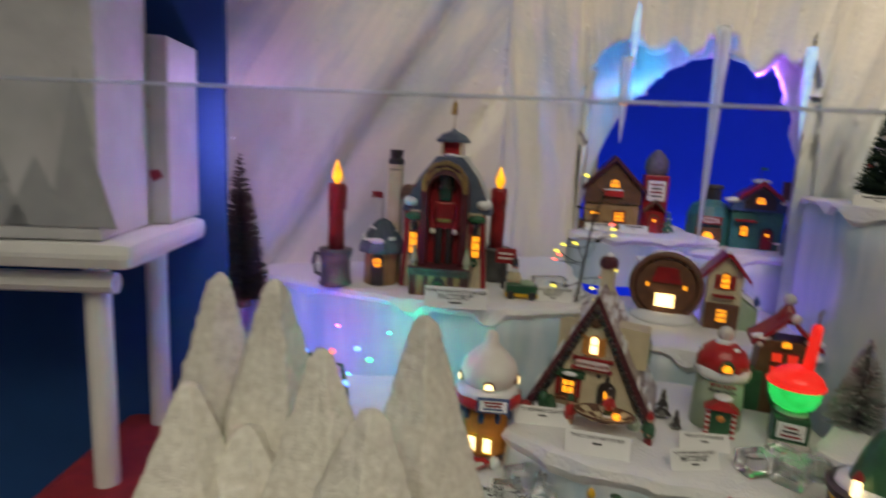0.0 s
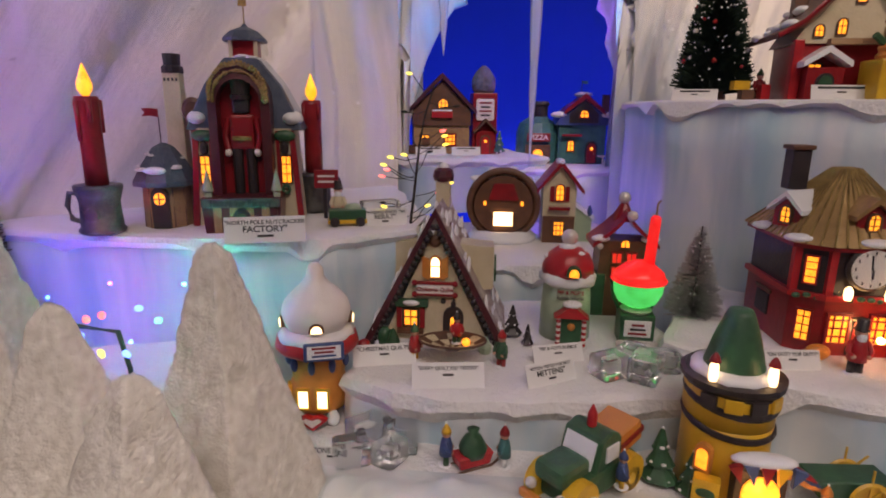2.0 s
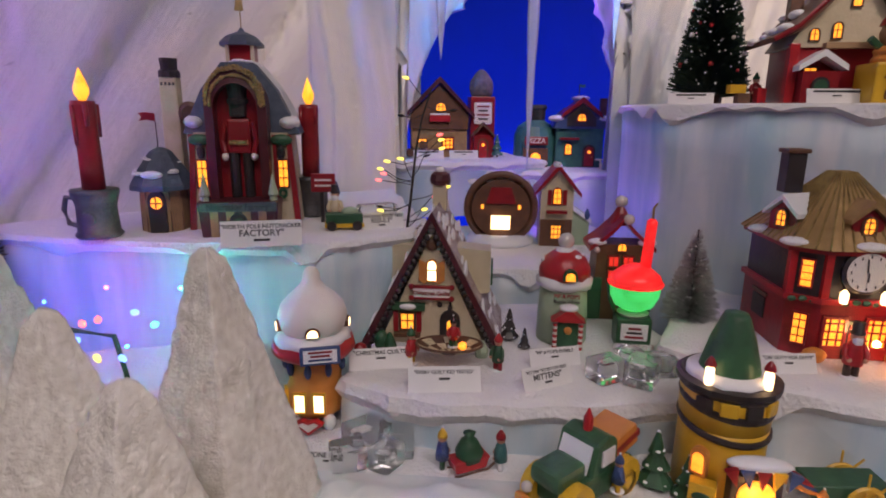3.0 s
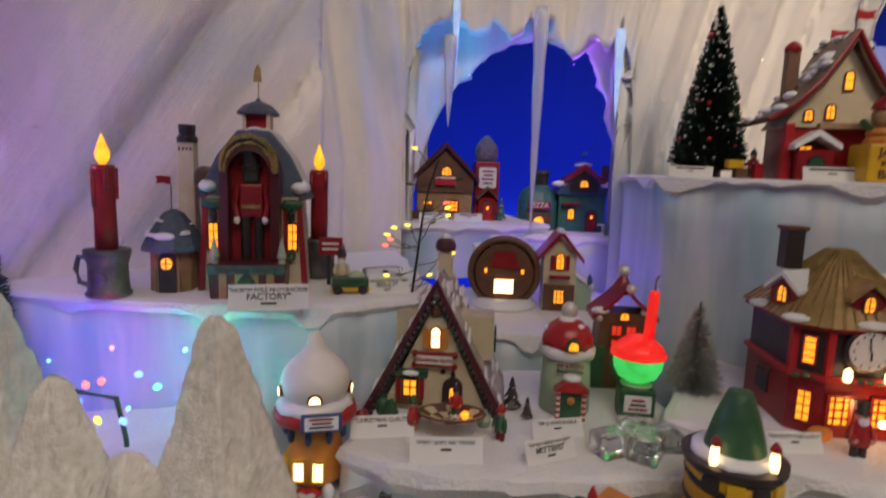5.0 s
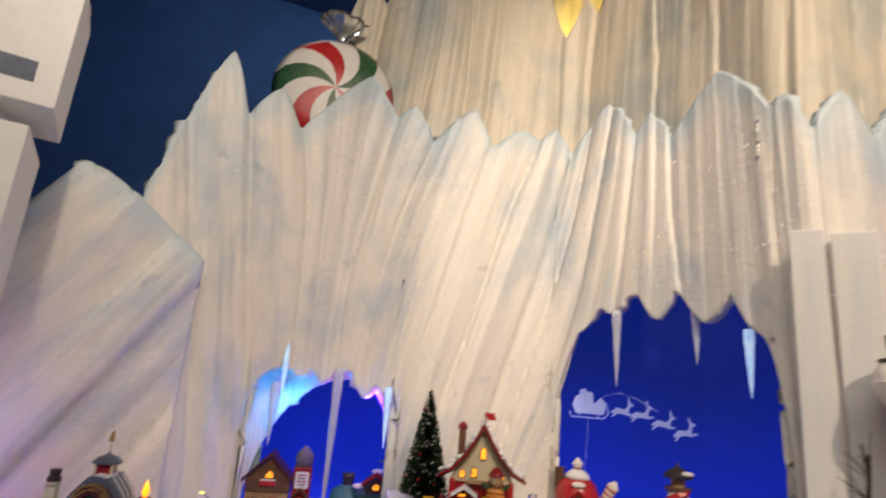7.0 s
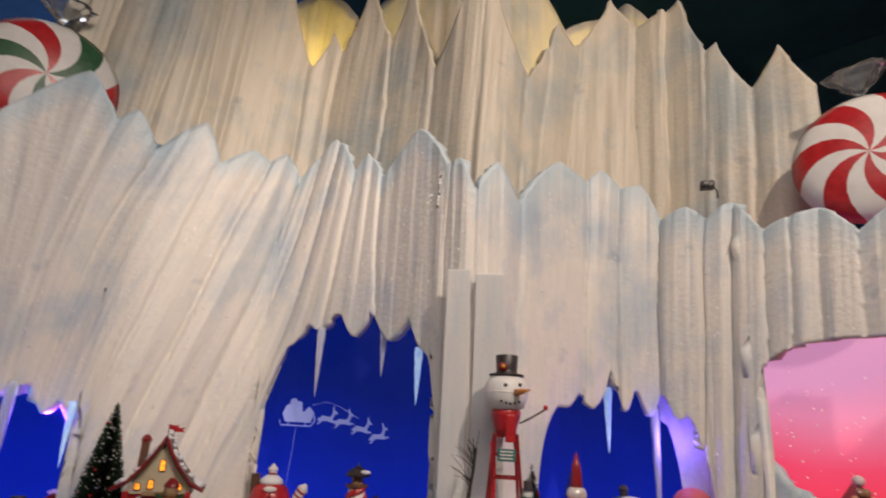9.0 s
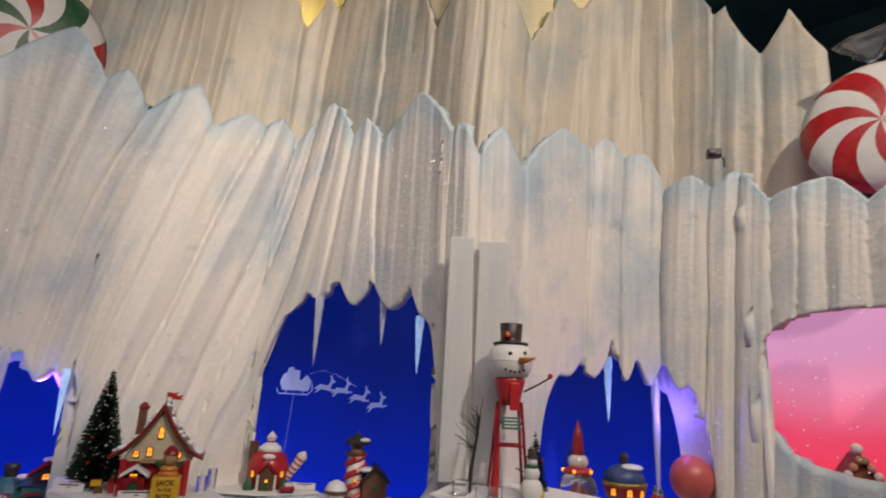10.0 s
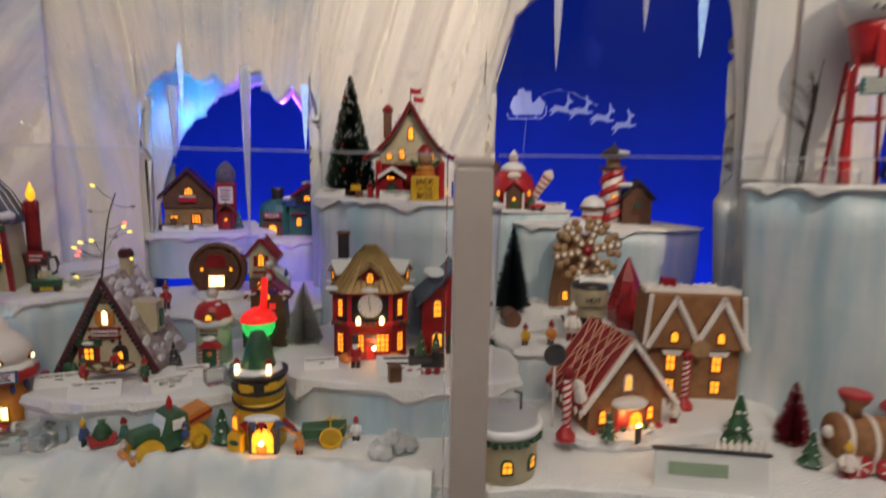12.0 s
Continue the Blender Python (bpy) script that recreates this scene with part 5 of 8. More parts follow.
def bubble_light():
    t = thing("bubble_light", (0.378, 0.556, 1.215), -25, "giant toy bubble light glowing red over green on a green base", "bubble light")
    part("base", box(0.034, 0.03, 0.032, bevel=0.002), GREEN, t)
    pl = part("plaque", box(0.026, 0.002, 0.017, (0, -0.0158, 0.010), bevel=0.0006), PAPER, t)
    for k, m in enumerate((RED, DARK, RED)):
        part("painted_line", box(0.018 - 0.003 * k, 0.0006, 0.0022, (0, -0.0170, 0.0125 + 0.0045 * k)), m, pl)
    bm = bmesh.new()
    for i in range(16):
        ball(0.0034, (-0.017 + 0.0023 * i, -0.017 + 0.003 * math.sin(i * 3), 0.003), bm=bm, seg=6)
    part("pearls", bm, PEARL, t)
    part("collar", lathe([(0.013, 0.031), (0.016, 0.035), (0.012, 0.038)], 16), PALE_GREEN, t)
    part("bowl", lathe([(0.010, 0.038), (0.019, 0.043), (0.0235, 0.052), (0.025, 0.064), (0.0245, 0.066)], 24), GLOW_GREEN, t, "glowing green glass bowl", True)
    part("rim", lathe([(0.027, 0.0645), (0.0275, 0.0665), (0.026, 0.068)], 24), GLOW_RED, t)
    part("cap", lathe([(0.0265, 0.067), (0.0235, 0.074), (0.015, 0.081), (0.006, 0.085)], 24), GLOW_RED, t, "glowing red glass cap", True)
    part("tube", lathe([(0.0055, 0.083), (0.0052, 0.128), (0.003, 0.131)], 14, (0.004, 0, 0), (0, 3, 0)), GLOW_RED, t, "glowing red glass tube", True)
    part("hook", tube([(0.011, 0, 0.130), (0.011, 0, 0.142), (0.014, 0, 0.146)], 0.001, 6), GOLD, t)
    for a in (0.4, 2.7):
        part("bracket", tube([(0.017 * math.cos(a), 0.01, 0.03), (0.024 * math.cos(a), 0.012, 0.042), (0.027 * math.cos(a), 0.012, 0.062)], 0.0018, 6), GREEN, t)


bubble_light()


def red_tower():
    t = thing("toy_tower", (0.412, 0.640, 1.215), -22, "red ceramic bulb workshop with pearl finials and glowing windows", "toy house")
    part("body", prism([(-0.030, 0), (0.030, 0), (0.026, 0.088), (-0.026, 0.088)], -0.02, 0.02), BROWN, t)
    for k in range(2):
        for s in (-1, 1):
            window(t, s * 0.008, -0.0205, 0.046 + k * 0.016, 0.013, 0.014, 2, 1, RED, lit=GLOW_RED)
    window(t, 0, -0.0205, 0.080, 0.012, 0.011, 2, 1, BROWN, True)
    part("green_wing", box(0.022, 0.02, 0.05, (-0.03, -0.012, 0), bevel=0.002), GREEN, t)
    roof_pair(t, 0.030, 0.086, 0.122, -0.026, 0.024, 0.005, RED, curve=0.25)
    part("spire", lathe([(0.012, 0.108), (0.008, 0.120), (0.003, 0.130)], 10), RED, t)
    for z, r_ in ((0.134, 0.007), (0.118, 0.006)):
        part("pearl", ball(r_, (0.0 if z > 0.12 else 0.004, 0 if z > 0.12 else -0.026, z)), PEARL, t, smooth=True)
    for s in (-1, 1):
        part("eave_snow", ball(0.007, (s * 0.027, -0.02, 0.091), (1.5, 1, 0.6)), SNOWCAP, t, smooth=True)
        part("pearl", ball(0.0035, (s * 0.028, -0.026, 0.083)), PEARL, t, smooth=True)


red_tower()
for i, (x, y, a, s) in enumerate(((0.309, 0.492, 10, 0.024), (0.336, 0.478, 40, 0.026), (0.362, 0.488, -15, 0.022), (0.344, 0.512, 25, 0.02))):
    b = thing("ice_cube", (x, y, 1.2152), a, "clear acrylic ice cube on the snow", "ice cube", "clear ice cubes")
    part("cube", box(s * 1.25, s, s * 0.86, bevel=0.003), ACRYLIC, b)
brush_tree("brush_tree", (0.447, 0.555, 1.232), 0.102, 0.030, NEEDLES_SILVER, "small silver glittering bottle-brush tree", ((SPARKLE, 60, 0.0009, "glitter"),), 1100, seed=6, trunk=False)


# ---------------------------------------------------------------- inside the first opening
def globe_house():
    t = thing("toy_globe_house", (0.385, 0.875, 1.252), -22, "glass snow globe shop joined to a narrow red-roofed house", "toy house")
    part("base", lathe([(0.050, 0), (0.052, 0.006), (0.046, 0.010), (0.044, 0.016)], 24, (-0.02, 0, 0), wobble=0.03), SNOWCAP, t, smooth=True)
    part("globe", ball(0.051, (-0.02, 0, 0.056), (1, 0.53, 1), seg=28), BROWN, t, "dark brown glossy globe", True)
    part("globe_ring", lathe([(0.053, -0.004), (0.055, 0), (0.053, 0.004), (0.045, 0.004), (0.045, -0.004)], 30, (-0.02, -0.024, 0.056), (90, 0, 0)), BROWN, t, smooth=True)
    part("stage", lathe([(0.043, -0.002), (0.043, 0.003)], 30, (-0.02, -0.030, 0.056), (90, 0, 0)), BROWN, t)
    part("curtain", prism([(-0.022, 0.064), (0.022, 0.064), (0.014, 0.088), (-0.014, 0.088)], -0.037, -0.032, (-0.02, 0, 0)), RED, t)
    part("screen", box(0.028, 0.004, 0.020, (-0.02, -0.035, 0.026)), LIT_WHITE, t, "bright lit shop window")
    for s in (-1, 1):
        part("lantern", box(0.004, 0.003, 0.006, (-0.02 + s * 0.027, -0.0345, 0.056)), LIT, t)
        part("pillar", box(0.004, 0.003, 0.022, (-0.02 + s * 0.018, -0.036, 0.025)), BROWN, t)
    bm = bmesh.new()
    for i in range(34):
        a, q = random.uniform(0, 6.28), math.sqrt(random.random()) * 0.040
        ball(random.uniform(0.006, 0.011), (-0.02 + q * math.cos(a), 0.55 * q * math.sin(a), 0.056 + math.sqrt(0.0525 ** 2 - q * q) - 0.004 * abs(math.sin(a))), (1.3, 1.0, 0.35), bm=bm, seg=8)
    part("globe_snow", bm, SNOWCAP, t, smooth=True)
    # narrow house
    part("house", prism([(0.038, 0), (0.086, 0), (0.086, 0.085), (0.062, 0.112), (0.038, 0.085)], -0.02, 0.028), CREAM, t)
    part("ground_floor", box(0.046, 0.004, 0.040, (0.062, -0.0215, 0)), BROWN, t)
    for s in (-1, 1):
        part("roof", prism([(0.062 + s * 0.034, 0.074), (0.062 + s * 0.034, 0.080), (0.062, 0.122), (0.062, 0.114)], -0.03, 0.034), RED, t)
    part("roof_snow", ball(0.009, (0.062, -0.004, 0.119), (0.7, 3.2, 0.5)), SNOWCAP, t, smooth=True)
    window(t, 0.062, -0.0205, 0.062, 0.014, 0.026, 2, 3, RED, True)
    for s in (-1, 1):
        part("shutter", box(0.006, 0.002, 0.022, (0.062 + s * 0.011, -0.0212, 0.062)), RED, t)
    part("bay_roof", box(0.03, 0.010, 0.004, (0.062, -0.024, 0.050)), RED, t)
    window(t, 0.062, -0.024, 0.010, 0.018, 0.024, 3, 3, BROWN)
    part("side_shed", prism([(0.086, 0), (0.112, 0), (0.112, 0.035), (0.086, 0.055)], -0.01, 0.02), PALE_GREEN, t)
    part("shed_snow", prism([(0.084, 0.055), (0.115, 0.034), (0.115, 0.040), (0.084, 0.062)], -0.014, 0.024), SNOWCAP, t)
    part("blue_finial", lathe([(0.003, 0), (0.005, 0.006), (0.001, 0.016)], 8, (0.108, -0.012, 0.04)), BLUE, t)


globe_house()
figurine("elf_figurine", (0.262, 0.800, 1.252), -20, 0.050, RED_BRIGHT, RED, "little figure in a broad red hat", BROWN)
snow_tree("toy_fir", (0.445, 0.83, 1.252), 0.022, "tiny dark fir by the globe", "tiny firs", 3, DARK)


def pub():
    t = thing("toy_pub", (0.357, 1.105, 1.366), -12, "half-timbered toy pub with red roof, cream ground floor and tower", "toy house", scale=0.95)
    part("ground_floor", box(0.105, 0.07, 0.052, (-0.026, 0, 0), bevel=0.001), TAN, t)
    part("upper_floor", prism([(-0.080, 0.052), (0.028, 0.052), (0.028, 0.080), (-0.026, 0.132), (-0.080, 0.080)], -0.04, 0.036), BROWN, t)
    for s in (-1, 1):
        part("roof", prism([(-0.026 + s * 0.064, 0.072), (-0.026 + s * 0.064, 0.080), (-0.026, 0.146), (-0.026, 0.136)], -0.05, 0.042), MAROON, t)
    window(t, -0.024, -0.041, 0.082, 0.022, 0.020, 3, 2, BROWN, True)
    part("window_box", box(0.038, 0.008, 0.012, (-0.026, -0.044, 0.066), bevel=0.001), RED_BRIGHT, t)
    part("box_snow", box(0.036, 0.009, 0.003, (-0.026, -0.0445, 0.078), bevel=0.001), SNOWCAP, t)
    window(t, -0.010, -0.036, 0.014, 0.024, 0.024, 3, 3, RED)
    window(t, -0.058, -0.036, 0.018, 0.020, 0.018, 2, 2, BROWN)
    for i in range(5):
        part("barrel", lathe([(0.007, -0.009), (0.0085, 0), (0.007, 0.009)], 10, (-0.082 + 0.012 * i, -0.047, 0.009 + (0.014 if i in (1, 2) else 0)), (90, 0, 0)), TAN if i % 2 else BROWN, t)
    ch = part("chimney", box(0.022, 0.018, 0.055, (-0.070, 0.012, 0.095), bevel=0.001), CREAM, t)
    part("chimney_snow", box(0.026, 0.022, 0.005, (-0.070, 0.012, 0.150), bevel=0.002), SNOWCAP, ch)
    part("tower", box(0.046, 0.05, 0.112, (0.056, -0.006, 0), bevel=0.0015), RED, t)
    sg = part("tower_sign", box(0.034, 0.003, 0.040, (0.056, -0.0325, 0.062), bevel=0.004), ICING, t)
    for k in range(4):
        part("painted_line", box(0.018 + 0.005 * (k % 2), 0.0006, 0.003, (0.056, -0.0345, 0.070 + 0.0075 * k)), RED if k % 2 else DARK, sg)
    part("tower_top", lathe([(0.016, 0.110), (0.021, 0.116), (0.023, 0.126), (0.021, 0.140), (0.014, 0.153), (0.004, 0.162)], 14, (0.056, -0.004, 0), wobble=0.12), mat("grey_pine_cone", (0.20, 0.17, 0.18), 0.7, (0.09, 0.08, 0.09), 140, 0.9), t, "grey pine-cone finial", False)
    part("porch", box(0.034, 0.014, 0.042, (0.056, -0.034, 0)), RED, t)
    door(t, 0.056, -0.0415, 0, 0.020, 0.036, RED_BRIGHT, BROWN)
    part("door_lamp", ball(0.003, (0.056, -0.045, 0.024)), LIT, t)
    for s in (-1, 1):
        part("porch_roof", prism([(0.056 + s * 0.022, 0.038), (0.056 + s * 0.022, 0.043), (0.056, 0.066), (0.056, 0.060)], -0.048, -0.028), BROWN, t)


pub()


def pizzeria():
    t = thing("toy_pizzeria", (0.565, 1.075, 1.348), -20, "teal and dark red toy pizza house with a snowy dormer roof", "toy house")
    part("oven_wing", lathe([(0.040, 0), (0.040, 0.055), (0.034, 0.072), (0.016, 0.084)], 14, (-0.048, 0, 0), (0, 0, 20)), TEAL, t)
    part("wing_front", box(0.045, 0.012, 0.034, (-0.050, -0.038, 0)), BROWN, t)
    part("oven", prism(arch_poly(0.018, 0.022), -0.0455, -0.044, (-0.050, 0, 0.004)), LIT, t, "glowing oven mouth")
    sg = part("sign", box(0.042, 0.004, 0.015, (-0.050, -0.045, 0.040), bevel=0.001), RED, t)
    words("PIZZA", 0.0125, (-0.050, -0.0473, 0.0475), (90, 0, 0), ICING, sg)
    part("chimney", lathe([(0.016, 0.078), (0.014, 0.084), (0.014, 0.102), (0.017, 0.106), (0.015, 0.112)], 12, (-0.044, 0.004, 0)), DARK, t)
    part("house", box(0.086, 0.07, 0.072, (0.030, 0, 0), bevel=0.001), TEAL, t)
    part("roof", prism([(-0.020, 0.070), (0.086, 0.070), (0.070, 0.094), (0.052, 0.108), (0.010, 0.108), (-0.006, 0.094)], -0.042, 0.04), BLUE, t)
    for s in (-1, 1):
        part("dormer_roof", prism([(0.030 + s * 0.038, 0.088), (0.030 + s * 0.034, 0.098), (0.030, 0.126), (0.030, 0.116)], -0.05, 0.0), RED, t)
        part("roof_snow", ball(0.012, (0.030 + s * 0.042, -0.03, 0.088), (1.4, 1.4, 0.5)), SNOWCAP, t, smooth=True)
    part("ridge_snow", ball(0.010, (0.030, -0.02, 0.124), (1.6, 3, 0.5)), SNOWCAP, t, smooth=True)
    part("dormer_wall", prism([(0.004, 0.074), (0.056, 0.074), (0.056, 0.09), (0.030, 0.115), (0.004, 0.09)], -0.044, -0.02), DARK, t)
    window(t, 0.030, -0.0445, 0.082, 0.018, 0.016, 2, 2, RED, True)
    window(t, 0.010, -0.0355, 0.022, 0.014, 0.022, 2, 2, RED, True)
    door(t, 0.048, -0.0355, 0.002, 0.022, 0.040, RED, DARK)
    part("door_lamp", ball(0.003, (0.048, -0.040, 0.028)), LIT, t)
    part("canopy", box(0.034, 0.016, 0.004, (0.010, -0.040, 0.050)), RED, t)
    part("tall_chimney", box(0.012, 0.012, 0.05, (0.078, 0.01, 0.075)), BROWN, t)
    for i in range(2):
        part("cafe_table", lathe([(0.006, 0), (0.0015, 0.002), (0.0015, 0.014), (0.010, 0.015), (0.010, 0.017)], 12, (0.066 + 0.020 * i, -0.055, 0)), ICING, t)
    flag(t, 0.03, 0.0, 0.124, 0.026, 0.012, TEAL)


pizzeria()
price_tag((0.295, 1.035, 1.3665), -8, 0.052, 0.015, ("=====", "==="), label="white price card before the blue backdrop")
price_tag((0.355, 1.025, 1.3665), -8, 0.050, 0.015, ("=====", "==="), label="white price card before the blue backdrop")
snow_tree("toy_fir", (0.43, 1.06, 1.366), 0.04, "tiny grey-green frosted fir", "tiny firs", 2, TEAL)


# ---------------------------------------------------------------- clock shop ledge
def clock_shop():
    t = thing("toy_clock_shop", (0.527, 0.474, 1.238), -22, "red ceramic clock shop with ribbed copper roof and glowing windows", "toy house")
    outline = [(-0.052, -0.034), (-0.030, -0.050), (0.030, -0.050), (0.052, -0.034), (0.052, 0.05), (-0.052, 0.05)]

    def storey(name, z0, z1, grow, paint):
        bm = bmesh.new()
        lo = [bm.verts.new((x * grow, y * grow, z0)) for x, y in outline]
        hi = [bm.verts.new((x * grow, y * grow, z1)) for x, y in outline]
        for i in range(6):
            bm.faces.new((lo[i], lo[(i + 1) % 6], hi[(i + 1) % 6], hi[i]))
        bm.faces.new(hi)
        bm.faces.new(lo[::-1])
        return part(name, bm, paint, t)

    storey("ground_floor", 0, 0.050, 1.0, RED)
    storey("string_course", 0.050, 0.055, 1.06, RED_BRIGHT)
    storey("upper_floor", 0.055, 0.096, 0.98, DARK)
    storey("eaves", 0.094, 0.099, 1.10, RED)
    for x, y in ((-0.0505, -0.033), (-0.029, -0.0485), (0.029, -0.0485), (0.0505, -0.033)):
        part("corner_post", box(0.006, 0.006, 0.042, (x, y, 0.054)), RED_BRIGHT, t)
    # hipped copper roof with ribs
    bm = bmesh.new()
    lo = [bm.verts.new((x * 1.14, y * 1.14, 0.098)) for x, y in outline]
    hi = [bm.verts.new((x * 0.16, y * 0.16 + 0.004, 0.158)) for x, y in outline]
    for i in range(6):
        bm.faces.new((lo[i], lo[(i + 1) % 6], hi[(i + 1) % 6], hi[i]))
    bm.faces.new(hi)
    roof = part("roof", bm, COPPER, t)
    for i in range(6):
        p0, p1 = Vector((*outline[i], 0)), Vector((*outline[(i + 1) % 6], 0))
        n = max(2, int((p1 - p0).length / 0.008))
        for k in range(n):
            q = p0.lerp(p1, k / n)
            a = Vector((q.x * 1.14, q.y * 1.14, 0.0985))
            b = Vector((q.x * 0.16, q.y * 0.16 + 0.004, 0.1585))
            part("rib", tube([a, b], 0.0010, 5), GOLD, roof)
    # snow over the corners of the eaves
    for x, y in ((-0.052, -0.036), (0.052, -0.036), (0.0, -0.052), (-0.056, 0.02), (0.056, 0.02)):
        part("roof_snow", ball(0.009, (x * 0.98, y * 0.98, 0.1015), (1.5, 1.1, 0.45)), SNOWCAP, t, smooth=True)
    # dormers
    for x, y, a in ((0, -0.032, 0), (-0.042, -0.004, -62), (0.042, -0.004, 62)):
        d = part("dormer", prism([(-0.0125, 0), (0.0125, 0), (0.0125, 0.016), (0, 0.027), (-0.0125, 0.016)], -0.012, 0.018), RED, t)
        d.matrix_basis = pose(x, y, 0.106, 0, 0, a)
        for s in (-1, 1):
            part("dormer_roof", prism([(s * 0.017, 0.013), (s * 0.017, 0.017), (0, 0.033), (0, 0.028)], -0.017, 0.022), COPPER if a == 0 else SNOWCAP, d)
        w = window(d, 0, -0.0125, 0.003, 0.012, 0.017, 2, 3, BROWN, True)
    ch = part("chimney", box(0.016, 0.016, 0.036, (-0.040, 0.012, 0.138), bevel=0.001), DARK, t)
    part("chimney_cap", box(0.020, 0.020, 0.004, (-0.040, 0.012, 0.174), bevel=0.001), BROWN, ch)
    # clock
    cl = part("clock", lathe([(0.0195, 0), (0.0200, 0.003), (0.0175, 0.0045)], 28, (0, -0.050, 0.080), (90, 0, 0)), DARK, t)
    part("dial", lathe([(0.0170, 0.0042), (0.0168, 0.0052)], 28, (0, -0.050, 0.080), (90, 0, 0)), PAPER, cl, "white clock dial")
    for i in range(12):
        a = i * 0.5236
        part("hour_mark", box(0.0009, 0.0006, 0.0026, (0.0140 * math.sin(a), -0.0556, 0.080 + 0.0140 * math.cos(a) - 0.0013)), INK, cl)
    part("hand", box(0.0011, 0.0006, 0.012, (-0.001, -0.0558, 0.080), (0, -6, 0)), INK, cl)
    part("hand", box(0.0013, 0.0006, 0.008, (0, -0.0560, 0.080), (0, 178, 0)), INK, cl)
    for s in (-1, 1):
        window(t, s * 0.0175, -0.0505, 0.010, 0.021, 0.030, 3, 4, RED)
        w = window(t, s * 0.0415, -0.0425, 0.010, 0.013, 0.030, 2, 4, RED, turn=s * 36)
        w2 = window(t, s * 0.0412, -0.0415, 0.062, 0.011, 0.026, 1, 4, RED_BRIGHT, turn=s * 36)
        lampx = part("wall_lamp", lathe([(0.0028, 0), (0.0036, 0.004), (0.0034, 0.009), (0.0012, 0.012)], 8, (s * 0.0165, -0.056, 0.053)), LIT_WHITE, t, "bright lantern")
        part("side_window", box(0.002, 0.024, 0.020, (s * 0.0525, 0.012, 0.018)), DARK, t)
        part("side_window_frame", box(0.003, 0.030, 0.003, (s * 0.0525, 0.012, 0.040)), BROWN, t)
    door(t, 0, -0.0505, 0.002, 0.015, 0.034, RED_BRIGHT, DARK, False)
    part("door_wreath", ball(0.003, (0, -0.055, 0.024), (1, 0.5, 1)), GOLD, t, smooth=True)
    bm = bmesh.new()
    for i in range(14):
        ball(0.0032, (-0.052 + 0.008 * i, -0.054 + 0.010 * abs(i - 6.5) / 6.5, 0.0525 + 0.001 * math.sin(i * 2.2)), (1.2, 0.7, 0.8), bm=bm, seg=6)
    part("garland", bm, GREEN, t)
    for s in (-1, 1):
        part("bush", ball(0.008, (s * 0.034, -0.058, 0.006), (1.3, 0.8, 0.9)), ORANGE, t, smooth=True)


clock_shop()
figurine("toy_soldier", (0.477, 0.402, 1.238), -25, 0.046, RED_BRIGHT, DARK, "little white-bearded soldier in red before the clock shop", DARK, True, tall_hat=True)
price_tag((0.435, 0.420, 1.2375), -16, 0.046, 0.017, ("\"ON DUTY FOR DUTY\"", "==="), 25, label="white printed price card beside the soldier")
price_tag((0.525, 0.372, 1.2375), -24, 0.056, 0.021, ("=====", "====", "=="), 30)
price_tag((0.520, 0.350, 1.2375), -26, 0.056, 0.021, ("=====", "====", "=="), 30)


def red_shop():
    t = thing("toy_red_shop", (0.640, 0.430, 1.238), -22, "dark red ceramic shop with a snowy grey gable roof", "toy house")
    part("body", prism([(-0.046, 0), (0.046, 0), (0.046, 0.085), (0, 0.128), (-0.046, 0.085)], -0.034, 0.045), RED, t)
    roof_pair(t, 0.048, 0.080, 0.138, -0.046, 0.05, 0.006, SLATE, 0.008, curve=0.2)
    for s in (-1, 1):
        part("roof_snow", ball(0.014, (s * 0.026, 0, 0.118), (1.2, 2.8, 0.35)), SNOWCAP, t, smooth=True)
        window(t, s * 0.024, -0.0345, 0.056, 0.014, 0.028, 2, 3, BROWN, True)
        window(t, s * 0.024, -0.0345, 0.010, 0.018, 0.024, 2, 2, BROWN)
    door(t, 0, -0.0345, 0.002, 0.016, 0.032, GREEN, DARK)
    part("chimney", box(0.014, 0.014, 0.05, (0.034, 0.01, 0.10)), RED_BRIGHT, t)


red_shop()
loco = thing("toy_train", (0.553, 0.352, 1.238), -22, "small dark toy train with a white rim in the snow", "toy train")
part("boiler", lathe([(0.008, -0.018), (0.009, -0.016), (0.009, 0.016), (0.007, 0.018)], 14, (0, 0, 0.014), (0, 90, 0)), DARK, loco)
part("cab", box(0.018, 0.018, 0.024, (0.022, 0, 0.006), bevel=0.001), DARK, loco)
part("chassis", box(0.058, 0.020, 0.005, (0.004, 0, 0.003)), ICING, loco)
for i in range(4):
    part("wheel", lathe([(0.0045, -0.0015), (0.0045, 0.0015)], 12, (-0.016 + 0.012 * i, -0.0105, 0.0045), (90, 0, 0)), RED, loco)
part("stack", lathe([(0.003, 0), (0.0045, 0.010)], 10, (-0.013, 0, 0.022)), DARK, loco)
crate = thing("toy_crate", (0.507, 0.337, 1.238), -10, "small dark brown toy crate in the snow", "toy crate")
part("box", box(0.016, 0.014, 0.020, bevel=0.001), BROWN, crate)
for x, y in ((0.575, 0.40), (0.592, 0.385)):
    snow_tree("toy_fir", (x, y, 1.238), 0.04, "tiny green snow-tipped fir by the shops", "tiny firs", int(x * 100))


